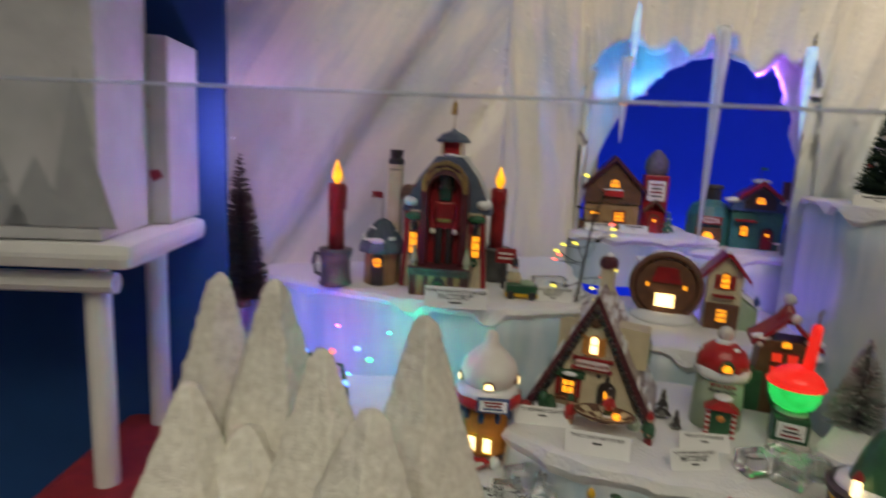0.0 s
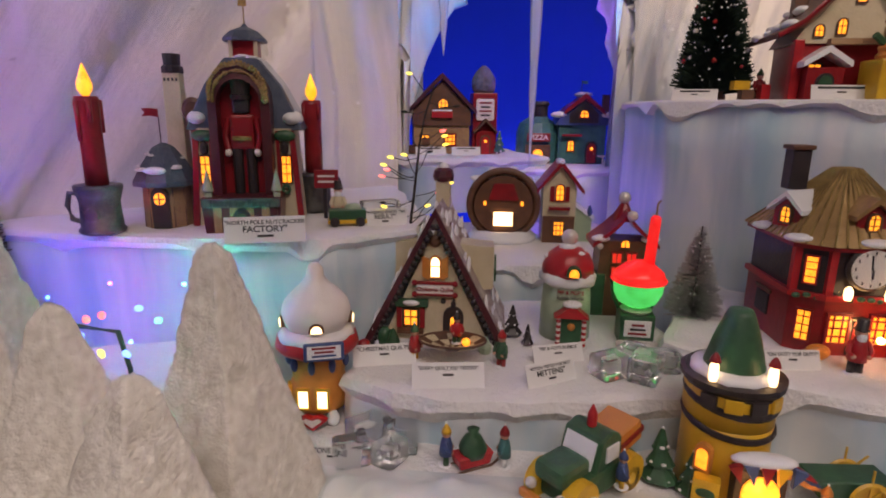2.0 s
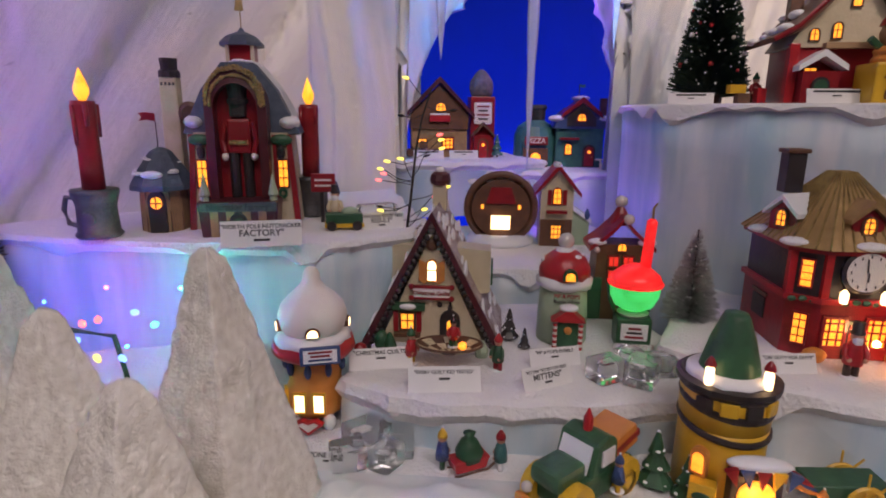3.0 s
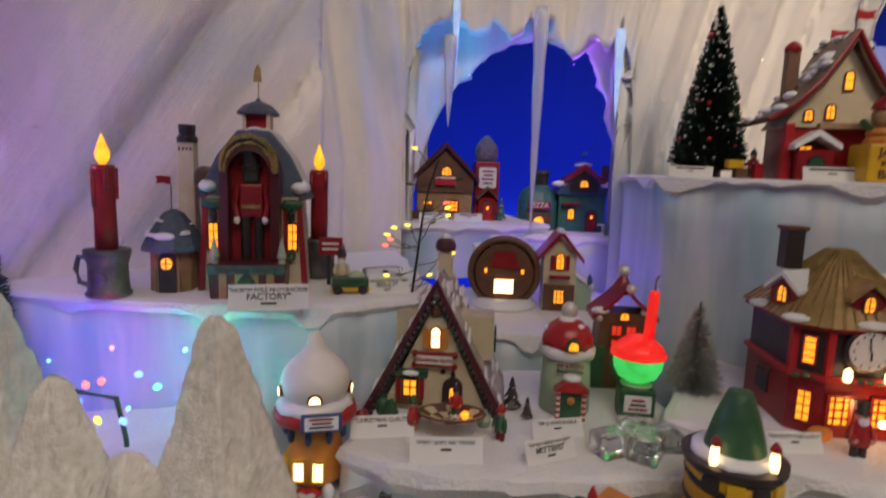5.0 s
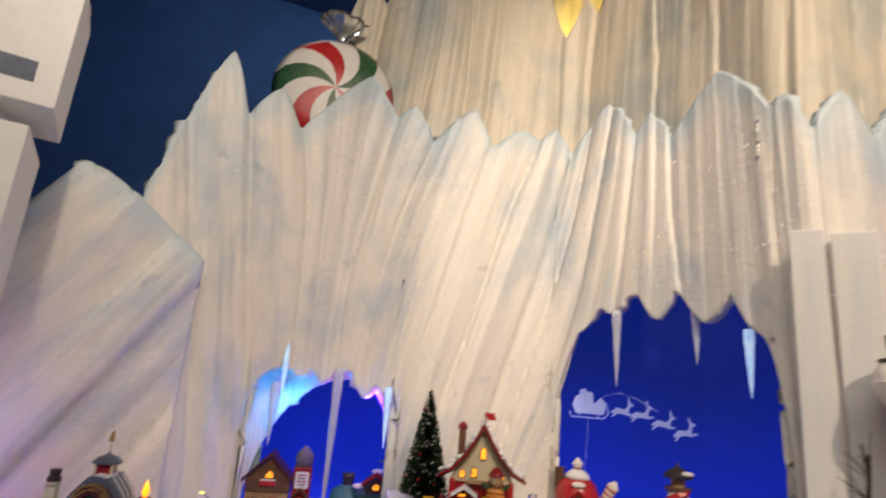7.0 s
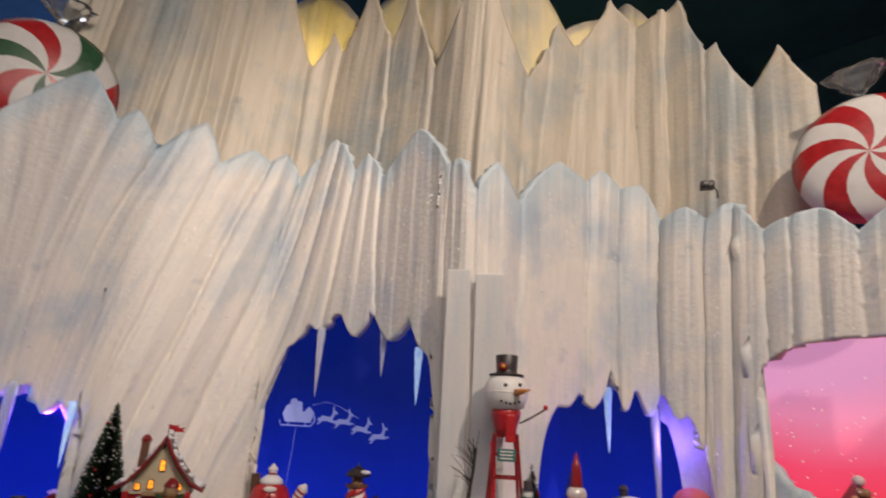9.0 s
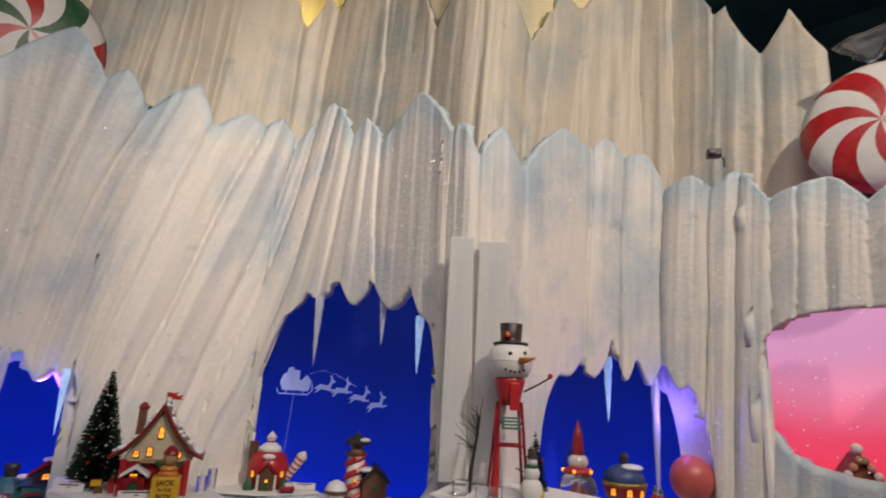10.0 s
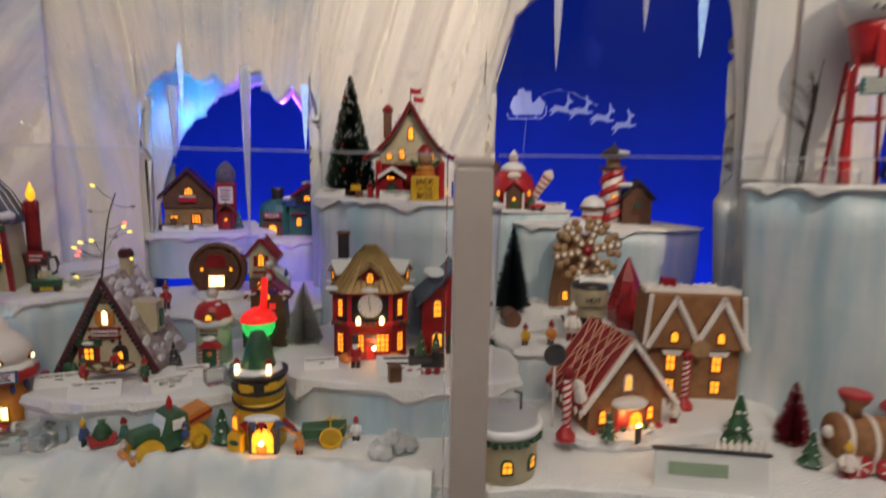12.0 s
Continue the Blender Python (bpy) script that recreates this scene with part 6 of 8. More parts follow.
# ---------------------------------------------------------------- toy house on the tall block
def toy_house():
    t = thing("toy_shop", (0.655, 0.610, 1.458), -27, "cream and red ceramic toy shop with a swooping gable roof", "toy house")
    part("ground_floor", box(0.108, 0.07, 0.062, (0, 0.010, 0), bevel=0.001), RED, t)
    part("gable", prism([(-0.060, 0.060), (0.060, 0.060), (0.052, 0.074), (0.028, 0.104), (0.010, 0.132), (0, 0.148), (-0.010, 0.132), (-0.028, 0.104), (-0.052, 0.074)], -0.028, 0.045), CREAM, t)
    for s in (-1, 1):
        up = [(0, 0.165), (s * 0.014, 0.139), (s * 0.032, 0.111), (s * 0.056, 0.084), (s * 0.080, 0.070)]
        low = [(s * 0.080, 0.064), (s * 0.054, 0.076), (s * 0.028, 0.103), (s * 0.010, 0.132), (0, 0.152)]
        part("roof", prism(up + low, -0.040, 0.055), BROWN, t)
        bm = bmesh.new()
        for i in range(26):
            k = random.randint(0, 3)
            f_ = random.random()
            x = up[k][0] + (up[k + 1][0] - up[k][0]) * f_
            z = up[k][1] + (up[k + 1][1] - up[k][1]) * f_
            ball(random.uniform(0.005, 0.010), (x, random.uniform(-0.03, 0.05), z + 0.001), (0.9, 1.3, 0.55), bm=bm, seg=7)
        part("roof_snow", bm, SNOWCAP, t, smooth=True)
        part("bargeboard", tube([(x, -0.041, z - 0.003) for x, z in up], 0.0026, 6), RED, t)
        part("tower_corner", box(0.010, 0.012, 0.064, (s * 0.054, -0.026, 0), bevel=0.001), RED_BRIGHT, t)
        window(t, s * 0.036, -0.0285, 0.066, 0.011, 0.014, 2, 2, BROWN, True)
        window(t, s * 0.034, -0.0255, 0.018, 0.016, 0.022, 2, 2, BROWN)
    window(t, 0.001, -0.0285, 0.100, 0.011, 0.022, 1, 2, BROWN, True)
    window(t, -0.014, -0.0285, 0.068, 0.011, 0.018, 2, 2, BROWN, True)
    part("balcony", box(0.052, 0.012, 0.006, (0, -0.032, 0.058)), TAN, t)
    # porch with a small gable
    part("porch", box(0.036, 0.02, 0.034, (-0.030, -0.036, 0)), RED, t)
    door(t, -0.030, -0.0465, 0, 0.018, 0.028, GREEN, DARK)
    for s in (-1, 1):
        part("porch_roof", prism([(-0.030 + s * 0.024, 0.034), (-0.030 + s * 0.024, 0.040), (-0.030, 0.056), (-0.030, 0.049)], -0.050, -0.024), SNOWCAP, t)
    ch = part("chimney", box(0.014, 0.014, 0.06, (-0.042, 0.02, 0.092), bevel=0.001), BROWN, t)
    part("chimney_cap", lathe([(0.009, 0.150), (0.010, 0.155), (0.007, 0.160), (0.002, 0.164)], 10, (-0.042, 0.02, 0)), RED, ch)
    flag(t, 0, -0.03, 0.162, 0.024, 0.020)
    flag(t, 0.004, 0.035, 0.162, 0.018, 0.020)
    # jack-in-the-box
    jb = part("jack_box", box(0.046, 0.044, 0.040, (0.026, -0.064, 0), bevel=0.0025), YELLOW, t, "yellow box with brown lettering")
    for k, text in enumerate(("JACK", "IN THE", "BOX")):
        words(text, 0.0125 if k != 1 else 0.007, (0.026, -0.0864, 0.031 - 0.0115 * k), (90, 0, 0), BROWN, jb)
    part("spring", lathe([(0.016, 0.040), (0.017, 0.044), (0.014, 0.048), (0.016, 0.052), (0.013, 0.057)], 16, (0.026, -0.060, 0)), ORANGE, jb)
    part("jack_head", ball(0.013, (0.026, -0.060, 0.069)), TAN, jb, smooth=True)
    part("jack_hat", lathe([(0.014, 0.077), (0.012, 0.083), (0.004, 0.092)], 12, (0.026, -0.060, 0)), RED, jb)
    for s in (-1, 1):
        part("jack_arm", tube([(0.026 + s * 0.012, -0.062, 0.056), (0.026 + s * 0.024, -0.066, 0.064)], 0.0035, 6), GREEN, jb)


toy_house()
brush_tree("brush_tree", (0.583, 0.722, 1.458), 0.222, 0.050, NEEDLES, "dark green bottle-brush tree with silver glitter and beads", ((SPARKLE, 230, 0.0011, "glitter"), (PEARL, 30, 0.0028, "bead"), (RED_BRIGHT, 14, 0.0028, "berry")), 3600, seed=2)
g1 = thing("toy_gifts", (0.575, 0.655, 1.458), -20, "small stack of wrapped toy presents", "toy presents")
part("gift", box(0.014, 0.012, 0.012, (0.0, 0, 0)), BROWN, g1)
part("gift", box(0.018, 0.012, 0.010, (-0.006, 0.004, 0.012)), YELLOW, g1)
part("gift", box(0.010, 0.012, 0.018, (0.020, 0.0, 0.0)), RED_BRIGHT, g1)
figurine("elf_figurine", (0.598, 0.660, 1.458), -20, 0.036, RED, GREEN, "little figure with toy presents", BROWN)
price_tag((0.608, 0.560, 1.4575), -24, 0.060, 0.016, ("======", "==="), label="white price card before the toy shop")
price_tag((0.536, 0.695, 1.4575), -40, 0.052, 0.014, ("=====", "==="), label="white price card beside the brush tree")
for x, y, h in ((0.735, 0.585, 0.03), (0.762, 0.60, 0.04)):
    b = thing("acrylic_block", (x, y, 1.458), 20, "clear acrylic ice block beside the toy shop", "ice block", "clear ice blocks")
    part("block", box(0.016, 0.012, h, bevel=0.002), ACRYLIC, b)

# ---------------------------------------------------------------- lowest ledge
def crayon_tower():
    t = thing("toy_crayon_shop", (0.349, 0.398, 1.165), -25, "yellow and black banded toy crayon shop with a dark green hat", "toy house")
    part("body", lathe([(0.032, 0), (0.031, 0.05), (0.0315, 0.062)], 26), YELLOW, t, smooth=True)
    for z, h in ((0.056, 0.005), (0.074, 0.006), (0.088, 0.005)):
        part("band", lathe([(0.0325, 0), (0.0335, h * 0.5), (0.0325, h)], 26, (0, 0, z), (7, 5, 0)), DARK, t)
    part("drum", lathe([(0.0315, 0.060), (0.0325, 0.090), (0.030, 0.092)], 26), YELLOW, t, smooth=True)
    part("rim", lathe([(0.0325, 0.086), (0.036, 0.090), (0.036, 0.094), (0.031, 0.095)], 26, wobble=0.04), DARK, t)
    part("rim_snow", lathe([(0.031, 0.093), (0.028, 0.099), (0.020, 0.100)], 22, wobble=0.15), SNOWCAP, t, smooth=True)
    part("hat", lathe([(0.0225, 0.095), (0.0205, 0.102), (0.0155, 0.122), (0.0100, 0.138), (0.008, 0.142), (0.003, 0.143)], 18), GREEN, t, "dark green crayon tip", True)
    for a in (-2.35, -0.9):
        l = part("lantern", lathe([(0.0028, 0), (0.0034, 0.005), (0.0032, 0.012), (0.0014, 0.016)], 10, (0.029 * math.cos(a), 0.029 * math.sin(a), 0.094)), LIT_WHITE, t, "bright glowing lantern", True)
        part("lantern_cap", lathe([(0.0042, 0.0155), (0.003, 0.019), (0.001, 0.022)], 8, (0.029 * math.cos(a), 0.029 * math.sin(a), 0.094)), RED, t)
    for i in range(4):
        a = -1.57 + (i - 1.5) * 0.5
        b = part("band_crayon", box(0.012, 0.003, 0.010, bevel=0.001), YELLOW if i % 2 else DARK, t)
        b.matrix_basis = pose(0.033 * math.cos(a), 0.033 * math.sin(a), 0.076, 0, 0, math.degrees(a) + 90)
    d = part("side_window", prism(arch_poly(0.012, 0.022), -0.003, 0.002), ORANGE, t)
    d.matrix_basis = pose(-0.021, -0.025, 0.026, 0, 0, -40)
    part("pane", prism(arch_poly(0.008, 0.015), -0.0038, -0.0028, (0, 0, 0.003)), LIT, d)
    bx = part("crayon_box", box(0.018, 0.010, 0.026, bevel=0.001), YELLOW, t, "yellow box with a green oval")
    bx.matrix_basis = pose(-0.020, -0.034, 0, 0, 0, -20)
    part("oval", ball(0.006, (0, -0.005, 0.016), (1.1, 0.2, 0.6)), GREEN, bx)
    part("bay", box(0.034, 0.016, 0.038, (0.013, -0.033, 0.0), bevel=0.001), DARK, t)
    part("fireplace", prism(arch_poly(0.025, 0.030), -0.0425, -0.0405, (0.013, 0, 0.005)), LIT, t, "glowing shop front")
    part("fire_figure", ball(0.0065, (0.012, -0.043, 0.010), (1, 0.5, 1.1)), ORANGE, t, smooth=True)
    for i, m in enumerate((RED, BLUE, RED, YELLOW, BLUE)):
        part("awning_point", prism([(-0.0045, 0.010), (0.0045, 0.010), (0, -0.004)], -0.003, 0.001, (-0.004 + 0.0088 * i, -0.045, 0.036), (0, 10 * (i - 2), 0)), m, t)
    part("awning_snow", ball(0.010, (0.013, -0.040, 0.047), (2.2, 0.8, 0.5)), SNOWCAP, t, smooth=True)
    for i, m in enumerate((RED, BLUE, ORANGE)):
        c = part("crayon", lathe([(0.0028, 0), (0.0028, 0.018), (0.0006, 0.024)], 8), m, t)
        c.matrix_basis = pose(0.034, -0.020 - 0.004 * i, 0.036 - 0.003 * i, 20, 105, -20 + 12 * i)


crayon_tower()


def pickup():
    t = thing("toy_pickup", (0.245, 0.418, 1.165), 22, "green and yellow ceramic toy pickup truck loaded with a box", "toy truck", scale=1.22)
    part("body", box(0.062, 0.030, 0.016, (0, 0, 0.007), bevel=0.003), GREEN, t)
    part("bonnet", box(0.026, 0.022, 0.012, (-0.024, 0, 0.020), bevel=0.004), GREEN, t)
    cab_ = part("cab", prism([(-0.012, 0.020), (0.016, 0.020), (0.014, 0.040), (0.004, 0.045), (-0.006, 0.042)], -0.014, 0.014, bevel=0.0015), GREEN, t)
    part("windscreen", prism([(-0.0125, 0.024), (-0.0115, 0.024), (-0.006, 0.040), (-0.007, 0.040)], -0.011, 0.011), SNOWCAP, cab_, "pale windscreen")
    part("side_window", box(0.012, 0.001, 0.010, (0.004, -0.0146, 0.027)), SNOWCAP, cab_)
    for x in (-0.024, 0.022):
        for s in (-1, 1):
            w = part("wheel", lathe([(0.0085, -0.003), (0.009, 0), (0.0085, 0.003)], 16, (x, s * 0.0150, 0.0085), (90, 0, 0)), DARK, t)
            part("hub", lathe([(0.004, -0.0035), (0.004, 0.0035)], 10, (x, s * 0.0150, 0.0085), (90, 0, 0)), YELLOW, w)
            part("mudguard", lathe([(0.0125, -0.0045), (0.0130, 0), (0.0125, 0.0045)], 16, (x, s * 0.0135, 0.0115), (90, 0, 0)), YELLOW, t)
    part("bumper", box(0.004, 0.034, 0.005, (-0.040, 0, 0.006), bevel=0.001), ORANGE, t)
    for s in (-1, 1):
        part("headlight", ball(0.0035, (-0.038, s * 0.011, 0.016)), PEARL, t, smooth=True)
    part("load", box(0.028, 0.024, 0.014, (0.026, 0, 0.024), (0, -14, 0), bevel=0.001), ORANGE, t, "orange patterned box")
    part("load_band", box(0.029, 0.025, 0.004, (0.026, 0, 0.029), (0, -14, 0)), RED, t)
    part("roof_crayon", lathe([(0.003, 0.044), (0.003, 0.052), (0.0005, 0.058)], 8, (0.002, 0, 0)), RED_BRIGHT, t)


pickup()
figurine("elf_figurine", (0.262, 0.398, 1.178), 60, 0.030, BLUE, BLUE, "little figure in a blue cap beside the truck", YELLOW)
figurine("elf_figurine", (0.153, 0.477, 1.165), 70, 0.036, BLUE, YELLOW, "little figure pushing a sled of presents", GREEN)
figurine("elf_figurine", (0.197, 0.462, 1.165), -110, 0.036, TEAL, RED, "little figure in blue pulling a sled", SNOWCAP)
sled = thing("toy_sled", (0.173, 0.470, 1.165), 8, "red toy sled carrying a green sack", "toy sled")
part("tub", prism([(-0.014, 0.003), (0.012, 0.003), (0.016, 0.013), (-0.016, 0.013)], -0.008, 0.008, bevel=0.001), RED_BRIGHT, sled)
part("sack", lathe([(0.010, 0.010), (0.0115, 0.017), (0.007, 0.026), (0.003, 0.030), (0.005, 0.033)], 12, wobble=0.15), GREEN, sled, smooth=True)
for s in (-1, 1):
    part("runner", tube([(-0.016, s * 0.007, 0.001), (0.014, s * 0.007, 0.001), (0.020, s * 0.007, 0.005)], 0.001, 6), BROWN, sled)
snow_tree("toy_fir", (0.305, 0.412, 1.165), 0.046, "small ceramic fir with snow patches", "tiny firs", 5)
snow_tree("toy_fir", (0.318, 0.392, 1.165), 0.036, "small ceramic fir with snow patches", "tiny firs", 7)
wag = thing("toy_cart", (0.418, 0.352, 1.165), -18, "green toy cart with yellow spoked wheels", "toy cart")
part("tub", prism([(-0.024, 0.012), (0.024, 0.012), (0.028, 0.026), (-0.028, 0.026)], -0.012, 0.012, bevel=0.001), GREEN, wag)
for s in (-1, 1):
    w = part("wheel", lathe([(0.013, -0.0015), (0.0145, 0), (0.013, 0.0015), (0.011, 0.0015), (0.011, -0.0015)], 20, (0.008, s * 0.0145, 0.014), (90, 0, 0)), YELLOW, wag)
    for k in range(4):
        part("spoke", box(0.0012, 0.0012, 0.024, (0.008, s * 0.0145, 0.014), (0, 45 * k, 0)), YELLOW, w)
figurine("elf_figurine", (0.383, 0.338, 1.165), -30, 0.032, ORANGE, ORANGE, "little figure in orange beside the cart", RED)
figurine("elf_figurine", (0.456, 0.342, 1.165), -30, 0.034, SNOWCAP, RED_BRIGHT, "little white-coated figure with a red hat", DARK)
cr = thing("crystal_heap", (0.482, 0.285, 1.165), 0, "heap of clear crystal ice chunks on the snow", "ice heap")
rnd = random.Random(12)
for i in range(16):
    a, q = rnd.uniform(0, 6.28), rnd.uniform(0, 0.03)
    b = bmesh.new()
    bmesh.ops.create_icosphere(b, subdivisions=1, radius=rnd.uniform(0.009, 0.014))
    b.transform(pose(q * math.cos(a), q * 0.7 * math.sin(a), 0.009 + 0.018 * rnd.random() * (1 - q / 0.03), rnd.uniform(0, 90), rnd.uniform(0, 90), 0))
    part("chunk", b, CRYSTAL, cr)
for i, (x, y, a, s) in enumerate(((0.098, 0.520, 20, 0.034), (0.122, 0.508, -14, 0.03), (0.110, 0.492, 40, 0.026), (0.080, 0.50, 5, 0.028))):
    b = thing("ice_cube", (x, y, 1.1652), a, "clear acrylic ice cube on the low snow", "ice cube", "clear ice cubes")
    part("cube", box(s, s * 0.8, s * 0.75, bevel=0.003), ACRYLIC, b)
price_tag((0.062, 0.500, 1.164), -20, 0.05, 0.016, ("\"ONE PINE", "=="), 25)


def dome_shop():
    t = thing("toy_dome_shop", (0.585, 0.205, 1.165), -24, "round cream toy shop with green garland and a snowy glass roof", "toy house")
    part("body", lathe([(0.040, 0), (0.041, 0.01), (0.041, 0.050), (0.043, 0.054)], 26), CREAM, t, smooth=True)
    part("cornice", lathe([(0.044, 0.052), (0.047, 0.056), (0.047, 0.062), (0.043, 0.064)], 26), SNOWCAP, t, smooth=True)
    bm = bmesh.new()
    for i in range(30):
        a = i * 0.2094
        ball(0.0042, (0.0435 * math.cos(a), 0.0435 * math.sin(a), 0.050 - 0.003 * abs(math.sin(a * 4))), (1, 1, 0.8), bm=bm, seg=6)
    part("garland", bm, GREEN, t)
    part("ice_roof", lathe([(0.043, 0.063), (0.040, 0.070), (0.028, 0.075), (0.006, 0.077)], 22, wobble=0.05), ACRYLIC, t, "frosted glass pond roof", True)
    for s in (-1, 0, 1):
        a = -1.57 + s * 0.8
        w = window(t, 0.0415 * math.cos(a), 0.0415 * math.sin(a), 0.014, 0.014, 0.018, 2, 2, GREEN, True, turn=math.degrees(a) + 90)
    part("railing", tube([(0.02, -0.01, 0.076), (0.02, -0.01, 0.095), (0.012, -0.01, 0.098)], 0.0014, 6), DARK, t)


dome_shop()


# ---------------------------------------------------------------- gingerbread and cocoa
def ginger_cottage():
    t = thing("gingerbread_cottage", (0.772, 0.222, 1.183), -14, "gingerbread cottage with a red icing roof and candy trim", "gingerbread house")
    part("body", prism([(-0.052, 0), (0.052, 0), (0.052, 0.045), (0, 0.108), (-0.052, 0.045)], -0.038, 0.055), GINGER, t)
    for s in (-1, 1):
        roof = part("roof", prism([(s * 0.066, 0.030), (s * 0.066, 0.038), (0, 0.122), (0, 0.112)], -0.048, 0.062), RED, t, "red lattice icing roof")
        for k in range(7):
            y = -0.046 + 0.018 * k
            for d in (-1, 1):
                part("lattice", tube([(s * 0.0665, y, 0.0385), (s * 0.001, y + d * 0.05 if -0.048 < y + d * 0.05 < 0.062 else y, 0.1225)], 0.0011, 5), SKIN, roof)
        bm = bmesh.new()
        for i in range(18):
            u = i / 17
            ball(0.0042, (s * 0.066 * (1 - u), -0.049, 0.034 + 0.084 * u), (1, 0.9, 1), bm=bm, seg=6)
        part("icing_trim", bm, ICING, t)
        for k in range(8):
            part("drip", lathe([(0.001, -0.010), (0.0028, -0.004), (0.003, 0)], 6, (s * 0.0665, -0.044 + 0.0135 * k, 0.033)), ICING, t)
        window(t, s * 0.034, -0.0385, 0.010, 0.012, 0.020, 1, 2, RED, True)
    for k in range(4):
        part("roof_snow", ball(0.013, (-0.060 + 0.005 * k, -0.03 + 0.014 * k, 0.044 + 0.006 * (k % 2)), (0.5, 1.1, 0.9)), ICING, t, smooth=True)
    window(t, 0, -0.0385, 0.052, 0.012, 0.022, 2, 2, ICING, True)
    part("porch", ball(0.016, (0, -0.045, 0.038), (1.6, 0.9, 0.5)), ICING, t, smooth=True)
    door(t, -0.006, -0.0385, 0, 0.020, 0.032, RED_BRIGHT, RED)
    part("hearth", prism(arch_poly(0.016, 0.022), -0.0405, -0.0385, (0.014, 0, 0)), LIT, t, "glowing doorway")
    for i in range(10):
        part("gumdrop", ball(0.004, (-0.048 + 0.0105 * i, -0.043, 0.003)), (RED_BRIGHT, GREEN, ICING)[i % 3], t, smooth=True)


ginger_cottage()


def ginger_manor():
    t = thing("gingerbread_manor", (0.945, 0.245, 1.183), -34, "tall gingerbread house with two icing-edged gables", "gingerbread house")
    part("body", box(0.128, 0.07, 0.080, (0, 0, 0), bevel=0.001), GINGER, t)
    part("roof", prism([(-0.070, 0.078), (0.070, 0.078), (0.064, 0.152), (-0.064, 0.152)], -0.034, 0.042), GINGER, t)
    part("ridge_icing", box(0.136, 0.030, 0.008, (0, 0.0, 0.150), bevel=0.002), ICING, t)
    bm = bmesh.new()
    for i in range(60):
        ball(0.0042, (random.uniform(-0.062, 0.062), random.uniform(-0.012, 0.035), 0.154 + random.uniform(0, 0.003)), bm=bm, seg=6)
    part("icing_crumbs", bm, ICING, t)
    for c in (-0.032, 0.032):
        part("gable", prism([(c - 0.034, 0.078), (c + 0.034, 0.078), (c, 0.146)], -0.046, -0.02), GINGER, t)
        for s in (-1, 1):
            bm = bmesh.new()
            for i in range(14):
                u = i / 13
                ball(0.0050, (c + s * 0.036 * (1 - u), -0.048, 0.080 + 0.070 * u), bm=bm, seg=6)
            part("icing_trim", bm, ICING, t)
        window(t, c, -0.0465, 0.086, 0.013, 0.018, 1, 1, BROWN, True)
        window(t, c, -0.0355, 0.040, 0.016, 0.026, 2, 2, RED)
        window(t, c, -0.0355, 0.008, 0.016, 0.022, 2, 2, BROWN)
        part("awning", prism([(c - 0.012, 0.066), (c + 0.012, 0.066), (c + 0.015, 0.074), (c - 0.015, 0.074)], -0.042, -0.034), ICING, t)
    for s in (-1, 1):
        bm = bmesh.new()
        for i in range(12):
            ball(0.0042, (s * (0.070 - 0.006 * i / 11), -0.036, 0.080 + 0.070 * i / 11), bm=bm, seg=6)
        part("icing_edge", bm, ICING, t)
    part("candy_disc", lathe([(0.013, -0.002), (0.014, 0.001), (0.012, 0.003)], 18, (0.002, -0.053, 0.080), (90, 0, 0)), TAN, t)
    part("chimney", box(0.02, 0.02, 0.02, (-0.03, 0.01, 0.150), bevel=0.002), RED, t)


ginger_manor()
for x, y, z, h in ((0.676, 0.198, 1.183, 0.078), (0.886, 0.196, 1.183, 0.070)):
    c = thing("candy_pole", (x, y, z), 0, "red and white striped candy pole on a round foot", "candy pole", "candy poles")
    striped_pole(c, h, 0.0048)
    part("foot", lathe([(0.012, 0), (0.012, 0.006), (0.008, 0.012), (0.004, 0.018)], 14), RED_BRIGHT, c)
    part("knob", ball(0.008, (0, 0, h + 0.006)), RED, c, smooth=True)
lol = thing("lollipop", (0.683, 0.232, 1.183), -20, "grey round lollipop sign on a stick", "lollipop")
part("stick", tube([(0, 0, 0), (0, 0, 0.085)], 0.002, 8), ICING, lol)
part("disc", lathe([(0.014, -0.002), (0.015, 0), (0.014, 0.002)], 20, (0, 0, 0.096), (90, 0, 0)), PEWTER, lol)
snow_tree("toy_fir", (0.722, 0.172, 1.183), 0.036, "tiny green snow-tipped fir by the gingerbread", "tiny firs", 8)
figurine("elf_figurine", (0.832, 0.168, 1.183), -20, 0.040, ICING, RED_BRIGHT, "little red and white figure by the gingerbread", RED)
price_tag((0.775, 0.152, 1.183), 10, 0.030, 0.008, ("====", "=="), 40)
slip = thing("phone_shape", (0.748, 0.150, 1.183), 10, "small black upright plate in the snow", "plate")
part("plate", box(0.010, 0.003, 0.020, bevel=0.0008), DARK, slip)
snow_tree("toy_fir", (0.884, 0.112, 1.165), 0.070, "dark green ceramic fir with a gold star", "toy firs", 9, GREEN)
fence = thing("toy_fence", (0.850, 0.088, 1.165), -30, "little white picket fence in the snow", "toy fence")
for i in range(9):
    part("picket", prism([(-0.0028, 0), (0.0028, 0), (0.0028, 0.022), (0, 0.027), (-0.0028, 0.022)], -0.001, 0.001, (-0.034 + 0.0085 * i, 0, 0)), ICING, fence)
for z in (0.007, 0.017):
    part("rail", box(0.074, 0.0016, 0.003, (0, 0.0018, z)), ICING, fence)
brush_tree("brush_tree", (0.955, 0.085, 1.165), 0.085, 0.024, NEEDLES_RED, "small dark red bottle-brush tree", count=900, seed=9, group="red trees")
